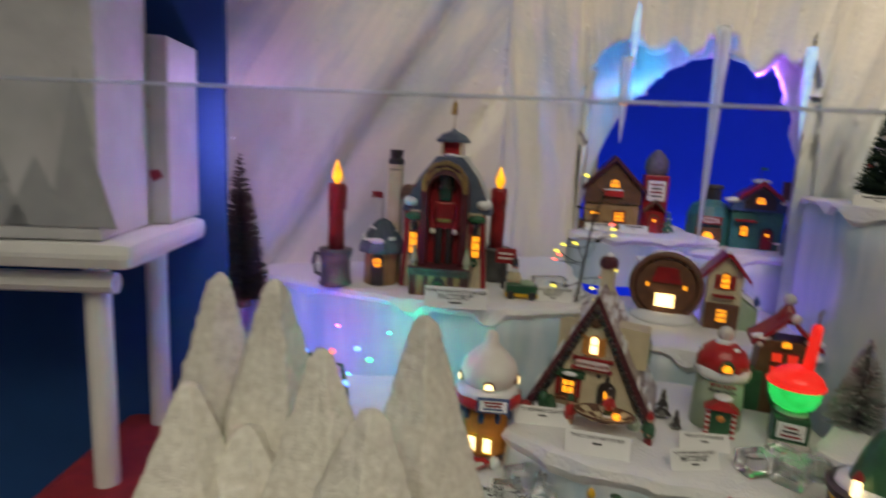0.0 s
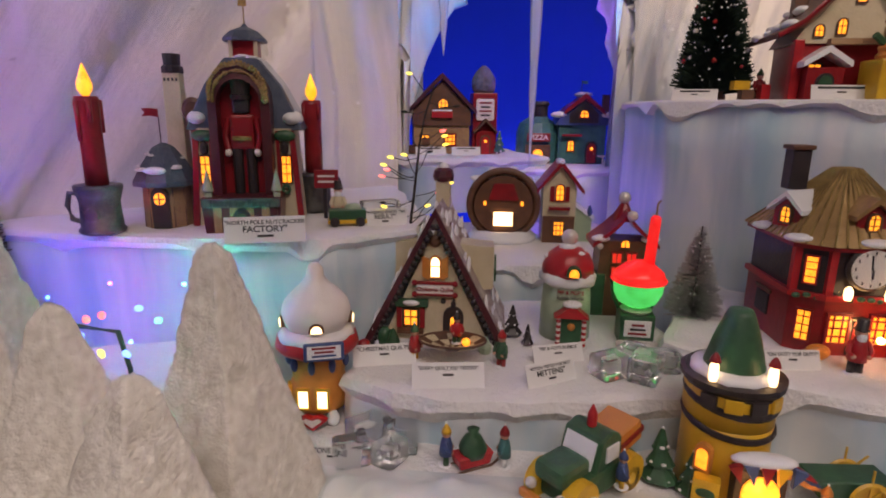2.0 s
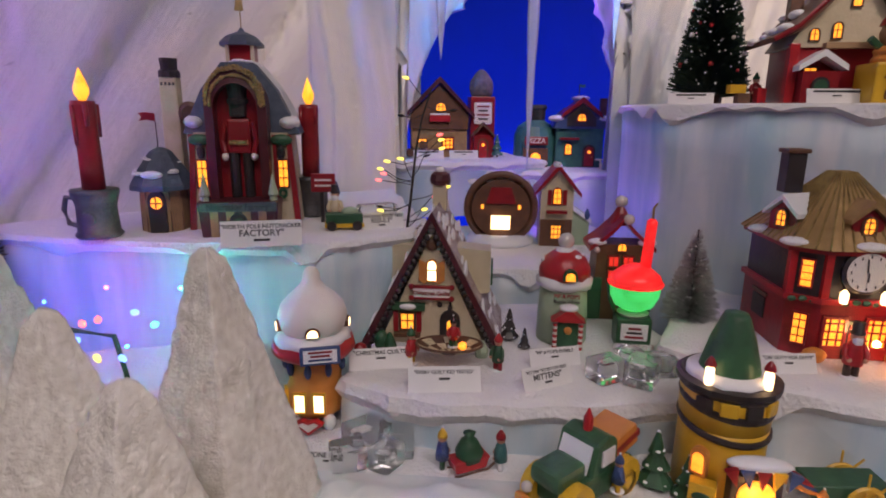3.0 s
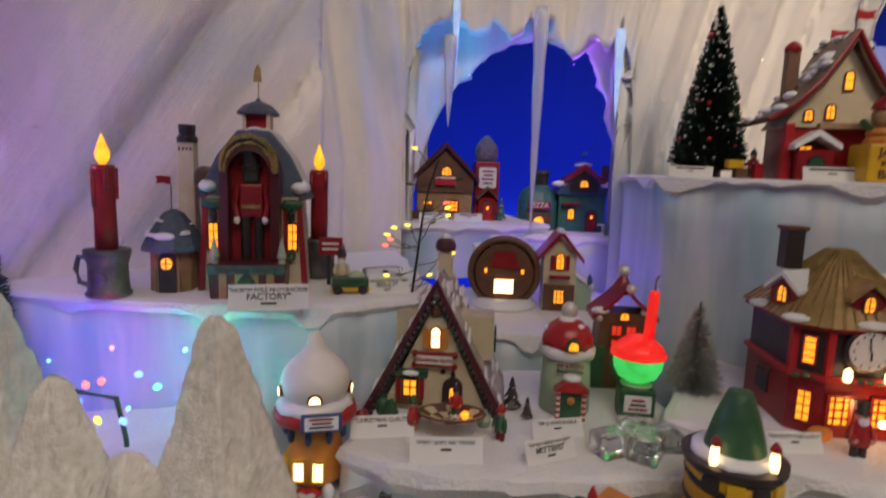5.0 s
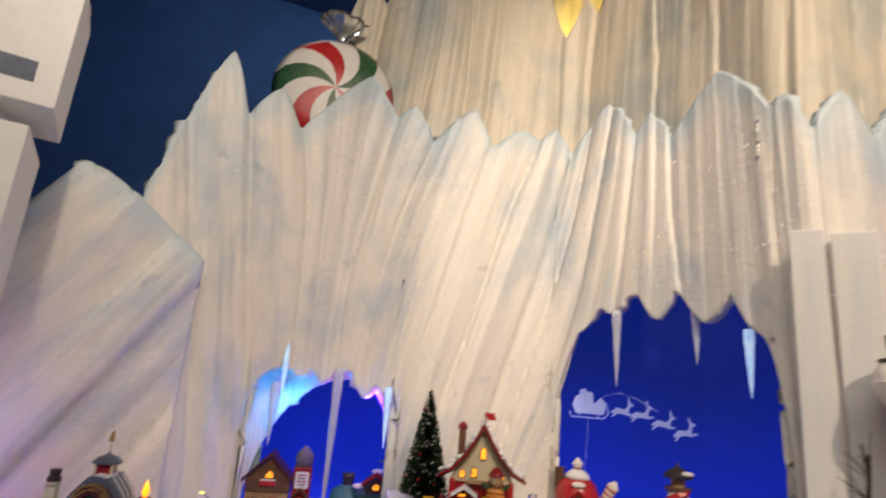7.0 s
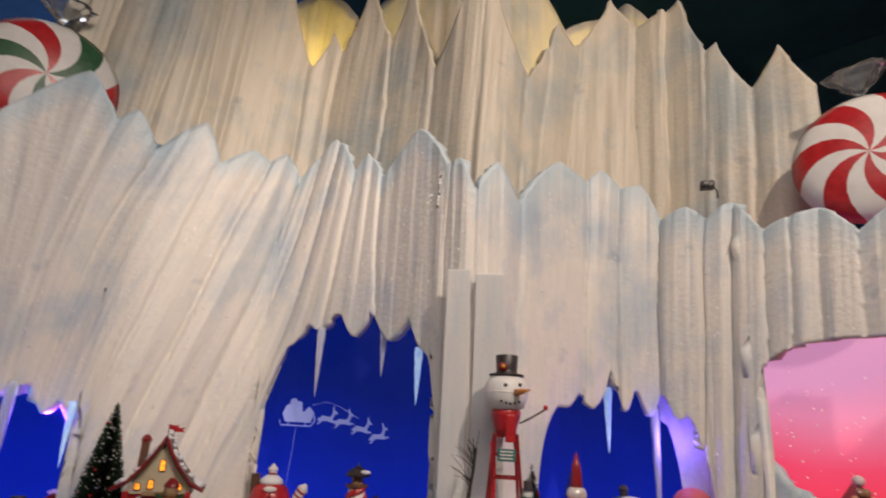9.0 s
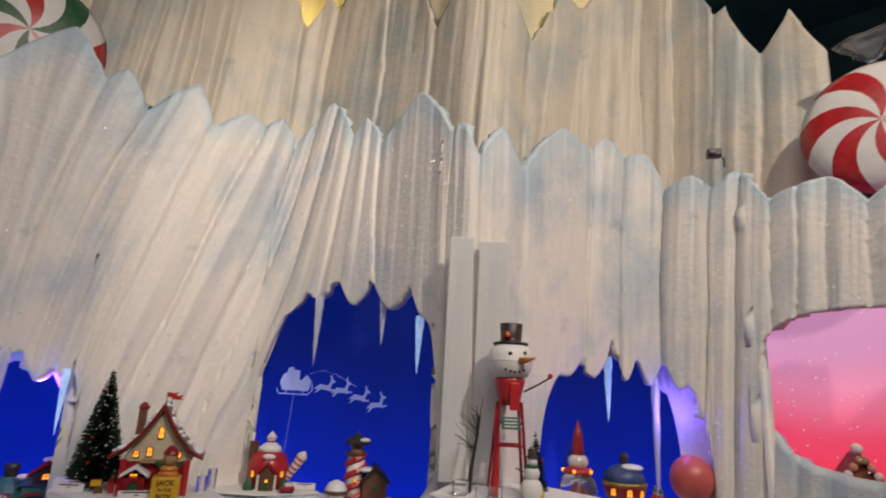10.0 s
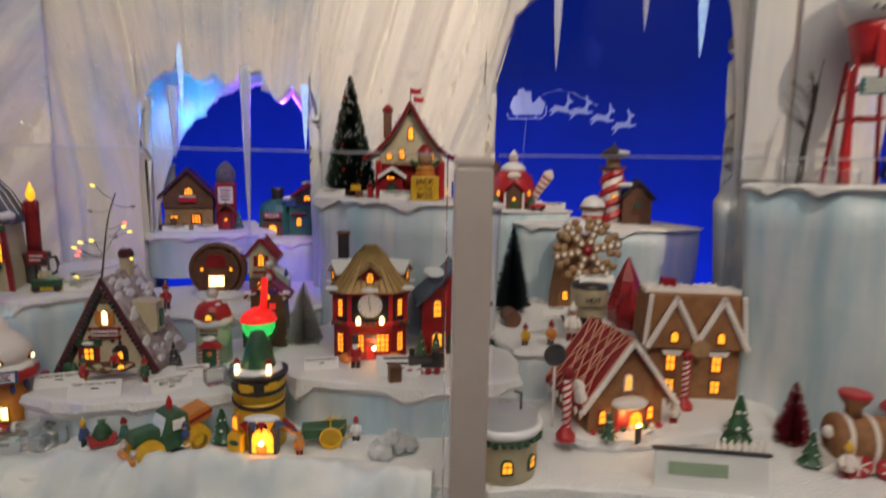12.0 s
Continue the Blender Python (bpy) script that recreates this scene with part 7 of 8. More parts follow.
snow_tree("toy_fir", (0.918, 0.040, 1.165), 0.045, "small green snow-tipped fir", "tiny firs", 10)
sign = thing("toy_sign", (0.762, 0.058, 1.158), -36, "white framed sign with faded green lettering", "toy sign")
part("board", box(0.120, 0.004, 0.050, (0, 0, 0), (-10, 0, 0), bevel=0.001), PAPER, sign)
part("frame", box(0.124, 0.006, 0.003, (0, 0.008, 0.049), (-10, 0, 0)), PEWTER, sign)
part("painted_line", box(0.062, 0.001, 0.014, (-0.014, 0.0015, 0.024), (-10, 0, 0)), PALE_GREEN, sign)


def candy_train():
    t = thing("gingerbread_train", (0.985, -0.005, 1.165), -40, "gingerbread locomotive house with red icing roof and candy wheels", "gingerbread house", scale=0.85)
    part("boiler", lathe([(0.030, -0.05), (0.033, -0.046), (0.033, 0.03), (0.030, 0.034)], 20, (-0.02, 0, 0.044), (0, 90, 0)), GINGER, t, smooth=True)
    for k in range(3):
        part("icing_band", lathe([(0.0335, -0.003), (0.0355, 0), (0.0335, 0.003)], 20, (-0.055 + 0.03 * k, 0, 0.044), (0, 90, 0)), ICING, t, smooth=True)
    part("chassis", box(0.13, 0.05, 0.018, (0.0, 0, 0.006), bevel=0.002), ICING, t)
    for x in (-0.045, -0.005, 0.04):
        w = part("wheel", lathe([(0.017, -0.003), (0.0185, 0), (0.017, 0.003)], 20, (x, -0.028, 0.018), (90, 0, 0)), RED_BRIGHT, t)
        for k in range(6):
            part("spoke", box(0.0022, 0.0012, 0.014, (x, -0.0315, 0.018), (0, 60 * k, 0)), ICING, w)
    part("stack", lathe([(0.010, 0), (0.010, 0.016), (0.018, 0.026), (0.019, 0.034), (0.012, 0.036)], 16, (-0.045, 0, 0.074)), GINGER, t, smooth=True)
    part("stack_rim", lathe([(0.019, 0.030), (0.0205, 0.033), (0.019, 0.037)], 16, (-0.045, 0, 0.074)), RED_BRIGHT, t)
    part("cab", prism([(0.012, 0.02), (0.062, 0.02), (0.062, 0.085), (0.037, 0.105), (0.012, 0.085)], -0.026, 0.026), GINGER, t)
    for s in (-1, 1):
        part("cab_roof", prism([(0.037 + s * 0.034, 0.078), (0.037 + s * 0.034, 0.085), (0.037, 0.118), (0.037, 0.109)], -0.034, 0.034), RED_BRIGHT, t)
        part("roof_icing", tube([(0.037 + s * 0.034, -0.035, 0.084), (0.037, -0.035, 0.116)], 0.003, 6), ICING, t)
    window(t, 0.037, -0.0265, 0.048, 0.018, 0.024, 2, 2, ICING, True)
    part("headlamp", ball(0.009, (-0.072, 0, 0.05)), ICING, t, smooth=True)
    part("cowcatcher", prism([(-0.090, 0.002), (-0.066, 0.002), (-0.066, 0.024)], -0.026, 0.026), ICING, t)


candy_train()
figurine("elf_figurine", (0.925, 0.005, 1.165), -40, 0.046, ICING, YELLOW, "little baker figure by the gingerbread train", RED)


def cocoa():
    t = thing("cocoa_mug_house", (0.862, 0.368, 1.245), -30, "cream cocoa mug stall standing on dark legs", "toy house")
    part("counter", box(0.040, 0.03, 0.032, (0, 0, 0), bevel=0.002), DARK, t)
    part("mug", lathe([(0.024, 0.034), (0.029, 0.038), (0.030, 0.078), (0.031, 0.080), (0.026, 0.079)], 24), CREAM, t, smooth=True)
    part("cocoa_foam", lathe([(0.030, 0.078), (0.028, 0.086), (0.018, 0.090), (0.004, 0.091)], 20, wobble=0.1), DARK, t, smooth=True)
    part("handle", tube([(0.028, 0, 0.070), (0.042, 0, 0.070), (0.044, 0, 0.056), (0.038, 0, 0.046), (0.028, 0, 0.046)], 0.004, 8), RED, t)
    words("HOT", 0.011, (0.0, -0.0308, 0.064), (90, 0, 0), DARK, t)
    words("CHOCOLATE", 0.0068, (0.0, -0.0308, 0.053), (90, 0, 0), DARK, t)
    for s in (-1, 1):
        part("shovel", tube([(-0.03 + s * 0.004, -0.015, 0.01), (-0.045 + s * 0.006, -0.015, 0.05)], 0.002, 6), RED, t)


cocoa()
price_tag((0.865, 0.355, 1.334), -30, 0.055, 0.014, ("=====",), 35, label="white price card lying on the cocoa mug")
price_tag((0.800, 0.372, 1.285), -24, 0.045, 0.013, ("====",), 20, label="white price card held up beside the mug")
st = thing("tag_stick", (0.800, 0.374, 1.245), 0, "thin clear stick that holds a price card", "stick")
part("stick", tube([(0, 0, 0), (0, 0, 0.05)], 0.0012, 6), ICING, st)
figurine("elf_figurine", (0.815, 0.352, 1.245), -30, 0.062, ICING, ICING, "little pink and white cook figure beside the mug", RED)
figurine("elf_figurine", (0.772, 0.350, 1.245), -20, 0.040, ORANGE, RED, "little orange figure behind the candy pole", BROWN)
figurine("elf_figurine", (0.735, 0.365, 1.245), -20, 0.036, YELLOW, RED, "little yellow figure in the snow", BROWN)
con = thing("paper_cone_tree", (0.985, 0.405, 1.245), 15, "slim dark red folded cone tree", "cone tree", "red cone trees")
part("cone", lathe([(0.030, 0.0), (0.034, 0.025), (0.020, 0.075), (0.002, 0.116)], 6), RED, con)
con2 = thing("paper_cone_tree", (0.962, 0.372, 1.245), 40, "shorter dark red folded cone tree", "cone tree", "red cone trees")
part("cone", lathe([(0.024, 0.0), (0.027, 0.016), (0.014, 0.052), (0.002, 0.076)], 6), RED, con2)
brush_tree("brush_tree", (0.832, 0.540, 1.245), 0.165, 0.036, mat("blackish_needles", (0.022, 0.036, 0.034), 0.7, (0.012, 0.02, 0.02), 60, 0.1), "nearly black slim bottle-brush tree", count=2000, seed=14)
part("log", lathe([(0.014, -0.02), (0.014, 0.02)], 12, (0, 0, 0.014), (90, 0, 0)), BROWN, tagged(thing("toy_log", (0.785, 0.475, 1.245), -20), "round cut toy log in the snow", "toy log"))


def cookie_tower():
    t = thing("gingerbread_mill", (0.975, 0.535, 1.245), -30, "gingerbread windmill with snowflake cookie sails", "gingerbread house")
    part("body", lathe([(0.048, 0), (0.046, 0.03), (0.036, 0.11), (0.030, 0.140)], 8), GINGER, t)
    window(t, -0.022, -0.038, 0.020, 0.014, 0.020, 1, 2, BROWN, True, turn=-30)
    part("cap", lathe([(0.036, 0.136), (0.034, 0.150), (0.018, 0.170), (0.004, 0.176)], 14), SNOWCAP, t, smooth=True)
    part("cap_ring", lathe([(0.036, 0.134), (0.038, 0.139), (0.036, 0.144)], 16), GINGER, t)
    hub = part("hub", ball(0.010, (0.01, -0.062, 0.120)), RED, t, smooth=True)
    for k in range(6):
        a = radians(60 * k + 12)
        bm = bmesh.new()
        for j in range(1, 5):
            q = 0.013 * j + 0.004
            ball(0.0088, (0.01 + q * math.cos(a), -0.062, 0.120 + q * math.sin(a)), (1, 0.5, 1), bm=bm, seg=8)
            if j in (3, 4):
                for d in (-0.30, 0.30):
                    ball(0.0078, (0.01 + q * math.cos(a + d), -0.062, 0.120 + q * math.sin(a + d)), (1, 0.5, 1), bm=bm, seg=8)
        sail = part("sail", bm, TAN, hub, "cookie sail dusted with icing", True)
        bm = bmesh.new()
        for j in range(1, 5):
            q = 0.013 * j + 0.004
            ball(0.0045, (0.01 + q * math.cos(a), -0.0655, 0.120 + q * math.sin(a)), (1, 0.5, 1), bm=bm, seg=6)
        part("icing_dot", bm, ICING, t)


cookie_tower()

# ---------------------------------------------------------------- second opening
def red_cottage():
    t = thing("toy_red_cottage", (0.985, 0.765, 1.425), -32, "round red ceramic cottage with a snow-capped roof lantern", "toy house")
    part("body", lathe([(0.046, 0), (0.050, 0.02), (0.050, 0.05), (0.042, 0.072), (0.026, 0.086)], 18), RED_BRIGHT, t, smooth=True)
    part("roof_snow", lathe([(0.030, 0.083), (0.026, 0.093), (0.014, 0.102), (0.004, 0.105)], 16, wobble=0.12), SNOWCAP, t, smooth=True)
    part("lantern", lathe([(0.010, 0.10), (0.010, 0.112), (0.013, 0.116), (0.005, 0.126), (0.001, 0.130)], 10), ICING, t)
    part("lantern_band", lathe([(0.0105, 0.104), (0.0105, 0.108)], 10), RED, t)
    part("porch", prism([(-0.018, 0), (0.018, 0), (0.018, 0.036), (0, 0.054), (-0.018, 0.036)], -0.062, -0.035), BROWN, t)
    for s in (-1, 1):
        part("porch_roof", prism([(s * 0.024, 0.034), (s * 0.024, 0.040), (0, 0.064), (0, 0.057)], -0.067, -0.030), RED, t)
        window(t, s * 0.033, -0.0405, 0.026, 0.012, 0.018, 2, 2, BROWN, True, turn=s * 38)
        part("post", lathe([(0.003, 0), (0.003, 0.036)], 8, (s * 0.020, -0.063, 0)), ICING, t)
        snow = part("bush", lathe([(0.012, 0), (0.010, 0.012), (0.002, 0.03)], 8, (s * 0.040, -0.048, 0), wobble=0.3), GREEN, t)
    door(t, 0, -0.0625, 0, 0.018, 0.030, GREEN, BROWN)
    part("door_lamp", ball(0.0035, (0, -0.066, 0.022)), LIT, t)
    part("name_plate", ball(0.010, (0, -0.046, 0.074), (1.6, 0.35, 0.7)), ICING, t, smooth=True)
    part("chimney", lathe([(0.010, 0.05), (0.011, 0.10), (0.013, 0.104)], 10, (-0.040, 0.01, 0)), BROWN, t)
    ho = part("striped_horn", lathe([(0.008, 0), (0.011, 0.03), (0.0135, 0.062), (0.004, 0.074)], 14), ICING, t)
    ho.matrix_basis = pose(0.046, -0.015, 0.022, 0, 32, 0)
    for k in range(5):
        part("stripe", lathe([(0.0084 + 0.0011 * k, 0), (0.0092 + 0.0011 * k, 0.005)], 14, (0, 0, 0.004 + 0.012 * k), (12, 0, 0)), RED_BRIGHT, ho)


red_cottage()


def candy_lighthouse():
    t = thing("candy_lighthouse", (1.118, 0.590, 1.402), -38, "red and white striped toy lighthouse with a dark house", "toy house")
    tw = striped_pole(t, 0.112, 0.021, 3, "tower", ICING, RED_BRIGHT)
    part("gallery", lathe([(0.024, 0.110), (0.028, 0.114), (0.028, 0.118), (0.017, 0.119)], 18), BROWN, t)
    part("lamp_room", lathe([(0.015, 0.118), (0.015, 0.138), (0.012, 0.140)], 14), TAN, t)
    part("lamp_roof", lathe([(0.030, 0.136), (0.031, 0.141), (0.020, 0.152), (0.004, 0.160), (0.002, 0.168)], 10, wobble=0.06), DARK, t)
    part("roof_snow", ball(0.013, (0.016, -0.012, 0.147), (1.2, 1.2, 0.4)), SNOWCAP, t, smooth=True)
    part("house", prism([(0.020, 0), (0.078, 0), (0.078, 0.056), (0.049, 0.084), (0.020, 0.056)], -0.028, 0.03), BROWN, t)
    for s in (-1, 1):
        part("house_roof", prism([(0.049 + s * 0.036, 0.048), (0.049 + s * 0.036, 0.056), (0.049, 0.094), (0.049, 0.084)], -0.036, 0.036), DARK, t)
    part("house_snow", ball(0.016, (0.026, -0.01, 0.080), (1.3, 1.8, 0.4)), SNOWCAP, t, smooth=True)
    window(t, 0.049, -0.0285, 0.024, 0.014, 0.020, 2, 2, RED, True, lit=BROWN)
    wreath(t, 0.049, -0.031, 0.038, 0.007)
    window(t, 0.002, -0.0225, 0.05, 0.009, 0.012, 1, 2, BROWN, True)


candy_lighthouse()
rd = thing("toy_kiosk", (1.062, 0.585, 1.402), -30, "small round striped kiosk with a snowy dome", "toy house")
part("body", lathe([(0.022, 0), (0.022, 0.030)], 14), ICING, rd)
part("band", lathe([(0.0225, 0.010), (0.0225, 0.018)], 14), RED_BRIGHT, rd)
part("dome", lathe([(0.026, 0.030), (0.026, 0.038), (0.018, 0.052), (0.004, 0.058)], 14), SNOWCAP, rd, smooth=True)
part("brim", lathe([(0.027, 0.028), (0.028, 0.032), (0.027, 0.036)], 14), BROWN, rd)
tc_ = thing("toy_car", (0.985, 0.672, 1.4255), -20, "tiny red toy car in the snow", "toy car")
part("body", box(0.034, 0.014, 0.010, (0, 0, 0.003), bevel=0.002), RED_BRIGHT, tc_)
part("cab", box(0.016, 0.012, 0.008, (0.002, 0, 0.013), bevel=0.002), ICING, tc_)
for x in (-0.01, 0.01):
    part("wheel", lathe([(0.0042, -0.0075), (0.0042, 0.0075)], 10, (x, 0, 0.0042), (90, 0, 0)), DARK, tc_)
price_tag((1.045, 0.690, 1.4255), -34, 0.052, 0.014, ("=====", "==="))

# flying sleigh cut-out before the blue sky
sl = thing("sleigh_cutout", (1.24, 0.835, 1.655), -44, "pale blue cut-out of a sleigh drawn by a team", "cut-out")
# blue light reflected by the cut-out is put in as a faint glow
CUT = mat("glowing_cutout", (0.40, 0.47, 0.90), 0.8, (0.32, 0.40, 0.85), 20.0, 0.0, glow=0.30)
bm = bmesh.new()
prism([(-0.175, 0.0), (-0.10, 0.0), (-0.092, 0.028), (-0.108, 0.046), (-0.122, 0.030), (-0.142, 0.034), (-0.160, 0.052), (-0.176, 0.046), (-0.184, 0.022)], -0.0015, 0.0015, bm=bm)
tube([(-0.192, 0, 0.004), (-0.186, 0, -0.010), (-0.10, 0, -0.010), (-0.088, 0, 0.004), (-0.090, 0, 0.022)], 0.0018, 5, bm=bm)
for x in (-0.165, -0.115):
    tube([(x, 0, 0), (x, 0, -0.010)], 0.0015, 5, bm=bm)
prism([(-0.166, 0.040), (-0.128, 0.030), (-0.130, 0.058), (-0.146, 0.060), (-0.150, 0.068), (-0.164, 0.064)], -0.0014, 0.0014, bm=bm)
part("sleigh", bm, CUT, sl)
part("rein", tube([(-0.10, 0, 0.05), (-0.06, 0, 0.062), (-0.02, 0, 0.052), (0.04, 0, 0.02)], 0.0009, 5), CUT, sl)
TEAM = ((-26, -9), (-34, -14), (-30, -4), (-22, 2), (-20, 8), (-8, 8), (6, 7), (12, 12), (16, 24), (14, 34), (10, 44), (14, 40), (16, 48), (18, 38), (20, 33), (32, 26), (33, 22),
        (24, 20), (20, 6), (22, -2), (34, 0), (38, -8), (33, -5), (20, -10), (10, -8), (-4, -8), (-14, -10), (-24, -22), (-32, -24), (-24, -16))
for x, z, lift in ((-0.052, 0.014, 8), (-0.002, 0.008, 2), (0.052, -0.010, 10), (0.104, -0.028, -4)):
    animal = part("team_shape", prism([(px * 0.00085, pz * 0.00085) for px, pz in TEAM], -0.0014, 0.0014), CUT, sl)
    animal.matrix_basis = pose(x, 0, z, 0, lift, 0)
part("wire", tube([(-0.14, 0, -0.01), (-0.155, 0, -0.26)], 0.0004, 5), CUT, sl)

# ---------------------------------------------------------------- snowman water tower and third opening
def snowman_tower():
    t = thing("snowman_tower", (1.088, 0.108, 1.497), -45, "snowman head water tower on red legs with a top hat", "toy tower")
    for sx in (-1, 1):
        for sy in (-1, 1):
            part("leg", tube([(sx * 0.033, sy * 0.03, 0), (sx * 0.020, sy * 0.018, 0.165)], 0.0030, 8), RED, t)
    for z, q in ((0.085, 0.026), (0.125, 0.0235)):
        part("crossbar", box(2 * q, 0.004, 0.004, (0, -q * 0.92, z)), RED, t)
        part("crossbar", box(2 * q, 0.004, 0.004, (0, q * 0.92, z)), RED, t)
    part("ladder", box(0.010, 0.003, 0.15, (-0.024, -0.030, 0.0), (-6, 0, 0)), RED_BRIGHT, t)
    part("scarf", lathe([(0.020, 0.158), (0.022, 0.175), (0.028, 0.198), (0.030, 0.206), (0.024, 0.212)], 18, wobble=0.06), RED_BRIGHT, t, smooth=True)
    part("scarf_tail", box(0.018, 0.006, 0.050, (0.006, -0.026, 0.150), bevel=0.002), RED_BRIGHT, t)
    head = part("head", lathe([(0.020, 0.206), (0.034, 0.213), (0.041, 0.228), (0.0425, 0.240), (0.0405, 0.256), (0.032, 0.270), (0.016, 0.277)], 26), WHITE, t, "white snowman head", True)
    part("seam", lathe([(0.0428, 0.239), (0.0434, 0.241), (0.0428, 0.243)], 26), ICING, head)
    part("nose", lathe([(0.007, 0), (0.005, 0.016), (0.001, 0.036)], 10, (0.014, -0.040, 0.240), (82, 0, 40)), ORANGE, head, "orange carrot nose", True)
    for x, z in ((-0.006, 0.253), (0.022, 0.255)):
        part("eye", ball(0.0038, (x, -math.sqrt(0.041 ** 2 - x * x) + 0.001, z)), DARK, head)
    for i in range(5):
        x = -0.013 + 0.0085 * i
        part("mouth_coal", ball(0.0026, (x, -math.sqrt(0.0395 ** 2 - x * x) + 0.001, 0.2235 - 0.004 * math.sin(math.pi * i / 4))), DARK, head)
    hat = part("hat", lathe([(0.034, 0.272), (0.034, 0.276), (0.021, 0.277), (0.0205, 0.285), (0.0225, 0.312), (0.021, 0.313)], 22), DARK, t, "black top hat", True)
    part("hat_flower", ball(0.009, (-0.010, -0.021, 0.289), (1, 0.5, 1)), RED, hat, smooth=True)
    part("hat_flower_heart", ball(0.004, (-0.010, -0.0255, 0.289)), YELLOW, hat, smooth=True)
    part("arm", tube([(0.026, -0.01, 0.185), (0.050, -0.015, 0.198), (0.072, -0.018, 0.212)], 0.0018, 6), BARK, t)
    part("mitten", ball(0.005, (0.074, -0.018, 0.216)), RED_BRIGHT, t, smooth=True)
    sg = part("sign", box(0.034, 0.003, 0.022, (0.0, -0.026, 0.116), bevel=0.001), TEAL, t, "pale teal sign board")
    for k in range(3):
        part("painted_line", box(0.024, 0.0006, 0.0025, (0, -0.0279, 0.120 + 0.006 * k)), ICING, sg)


snowman_tower()
sm = joined("snowman_figurine", [(ball(0.020, (0, 0, 0.018), seg=16), WHITE), (ball(0.014, (0, 0, 0.045), seg=14), WHITE), (ball(0.010, (0, 0, 0.064), seg=12), WHITE),
                                 (lathe([(0.012, 0.071), (0.012, 0.073), (0.008, 0.073), (0.008, 0.086)], 12), DARK), (lathe([(0.0115, 0.054), (0.012, 0.057), (0.0105, 0.060)], 12), GREEN),
                                 (tube([(-0.012, 0, 0.046), (-0.030, -0.004, 0.052)], 0.0012, 5), BARK)], smooth=True)
sm.matrix_basis = pose(1.082, 0.050, 1.497, 0, 0, -45)
tagged(sm, "small white snowman figurine with a black top hat", "figurine")
cand = thing("yellow_bird_box", (1.104, 0.046, 1.497), -20, "tiny yellow toy block in the snow", "toy block")
part("block", box(0.010, 0.010, 0.016, bevel=0.002), YELLOW, cand)
brush_tree("brush_tree", (1.128, 0.075, 1.497), 0.115, 0.026, mat("deep_green_needles", (0.02, 0.04, 0.03), 0.6, (0.012, 0.022, 0.016), 60, 0.1), "small nearly black brush tree with a red cap", ((RED_BRIGHT, 8, 0.004, "berry"),), 900, seed=17)
bt = thing("bare_tree", (1.035, 0.155, 1.497), 0, "bare dark toy tree with thin twigs", "toy tree")
part("trunk", tube([(0, 0, 0), (0.006, 0, 0.05), (0.018, 0, 0.10), (0.024, 0.0, 0.135)], 0.0045, 8, 0.002), BARK, bt)
rnd = random.Random(3)
for i in range(26):
    z = rnd.uniform(0.05, 0.13)
    p = Vector((0.006 + (z - 0.05) * 0.22, 0, z))
    q = p + Vector((rnd.uniform(-0.045, 0.012), rnd.uniform(-0.02, 0.02), rnd.uniform(0.01, 0.05)))
    part("twig", tube([p, p.lerp(q, 0.5) + Vector((0, 0, 0.004)), q], 0.0009, 5, 0.0004), BARK, bt)
for x, y, s in ((1.006, 0.150, 0.026), (1.016, 0.108, 0.022), (1.034, 0.090, 0.020)):
    b = thing("ice_cube", (x, y, 1.497), 30, "clear acrylic ice cube by the snowman", "ice cube", "clear ice cubes")
    part("cube", box(s, s, s, bevel=0.003), ACRYLIC, b)


def globe_toy():
    t = thing("snow_globe_toy", (1.325, 0.100, 1.44), -55, "clear glass globe toy with a red pointed top", "toy globe")
    part("base", lathe([(0.034, 0), (0.036, 0.006), (0.028, 0.016)], 20), PEARL, t, smooth=True)
    part("globe", ball(0.040, (0, 0, 0.050), seg=22), ACRYLIC, t, "clear glass globe", True)
    part("core", lathe([(0.020, 0.014), (0.018, 0.04), (0.006, 0.06)], 10), RED, t)
    part("collar", lathe([(0.030, 0.082), (0.032, 0.088), (0.022, 0.094)], 18), RED_BRIGHT, t, smooth=True)
    part("upper_globe", ball(0.022, (0, 0, 0.106), (1, 1, 0.8), seg=16), PEARL, t, smooth=True)
    part("peak", lathe([(0.014, 0.118), (0.012, 0.135), (0.010, 0.160), (0.001, 0.190)], 12), RED, t, smooth=True)
    for i in range(5):
        a = i * 1.257 - 1.9
        part("light", ball(0.004, (0.031 * math.cos(a), 0.031 * math.sin(a), 0.088)), LIT, t)


globe_toy()


def ball_house():
    t = thing("ornament_house", (1.455, 0.060, 1.44), -55, "red and blue bauble-shaped toy house with lit windows", "toy house")
    part("foot", lathe([(0.030, 0), (0.026, 0.010), (0.016, 0.018)], 14), GREEN, t)
    part("lower_ball", lathe([(0.016, 0.014), (0.040, 0.030), (0.048, 0.052), (0.047, 0.060)], 22), RED, t, smooth=True)
    part("upper_ball", lathe([(0.047, 0.060), (0.042, 0.080), (0.028, 0.094), (0.010, 0.100)], 22), BLUE, t, smooth=True)
    part("belt", lathe([(0.048, 0.056), (0.050, 0.060), (0.048, 0.064)], 22), GOLD, t)
    part("stem", lathe([(0.009, 0.098), (0.009, 0.112), (0.012, 0.116), (0.006, 0.124)], 12), DARK, t)
    for a in (-2.2, -1.5, -0.9):
        w = window(t, 0.0475 * math.cos(a), 0.0475 * math.sin(a), 0.036, 0.014, 0.018, 2, 2, GOLD, True, turn=math.degrees(a) + 90)
    part("snow", ball(0.02, (0.014, -0.01, 0.094), (1.3, 1.2, 0.4)), SNOWCAP, t, smooth=True)


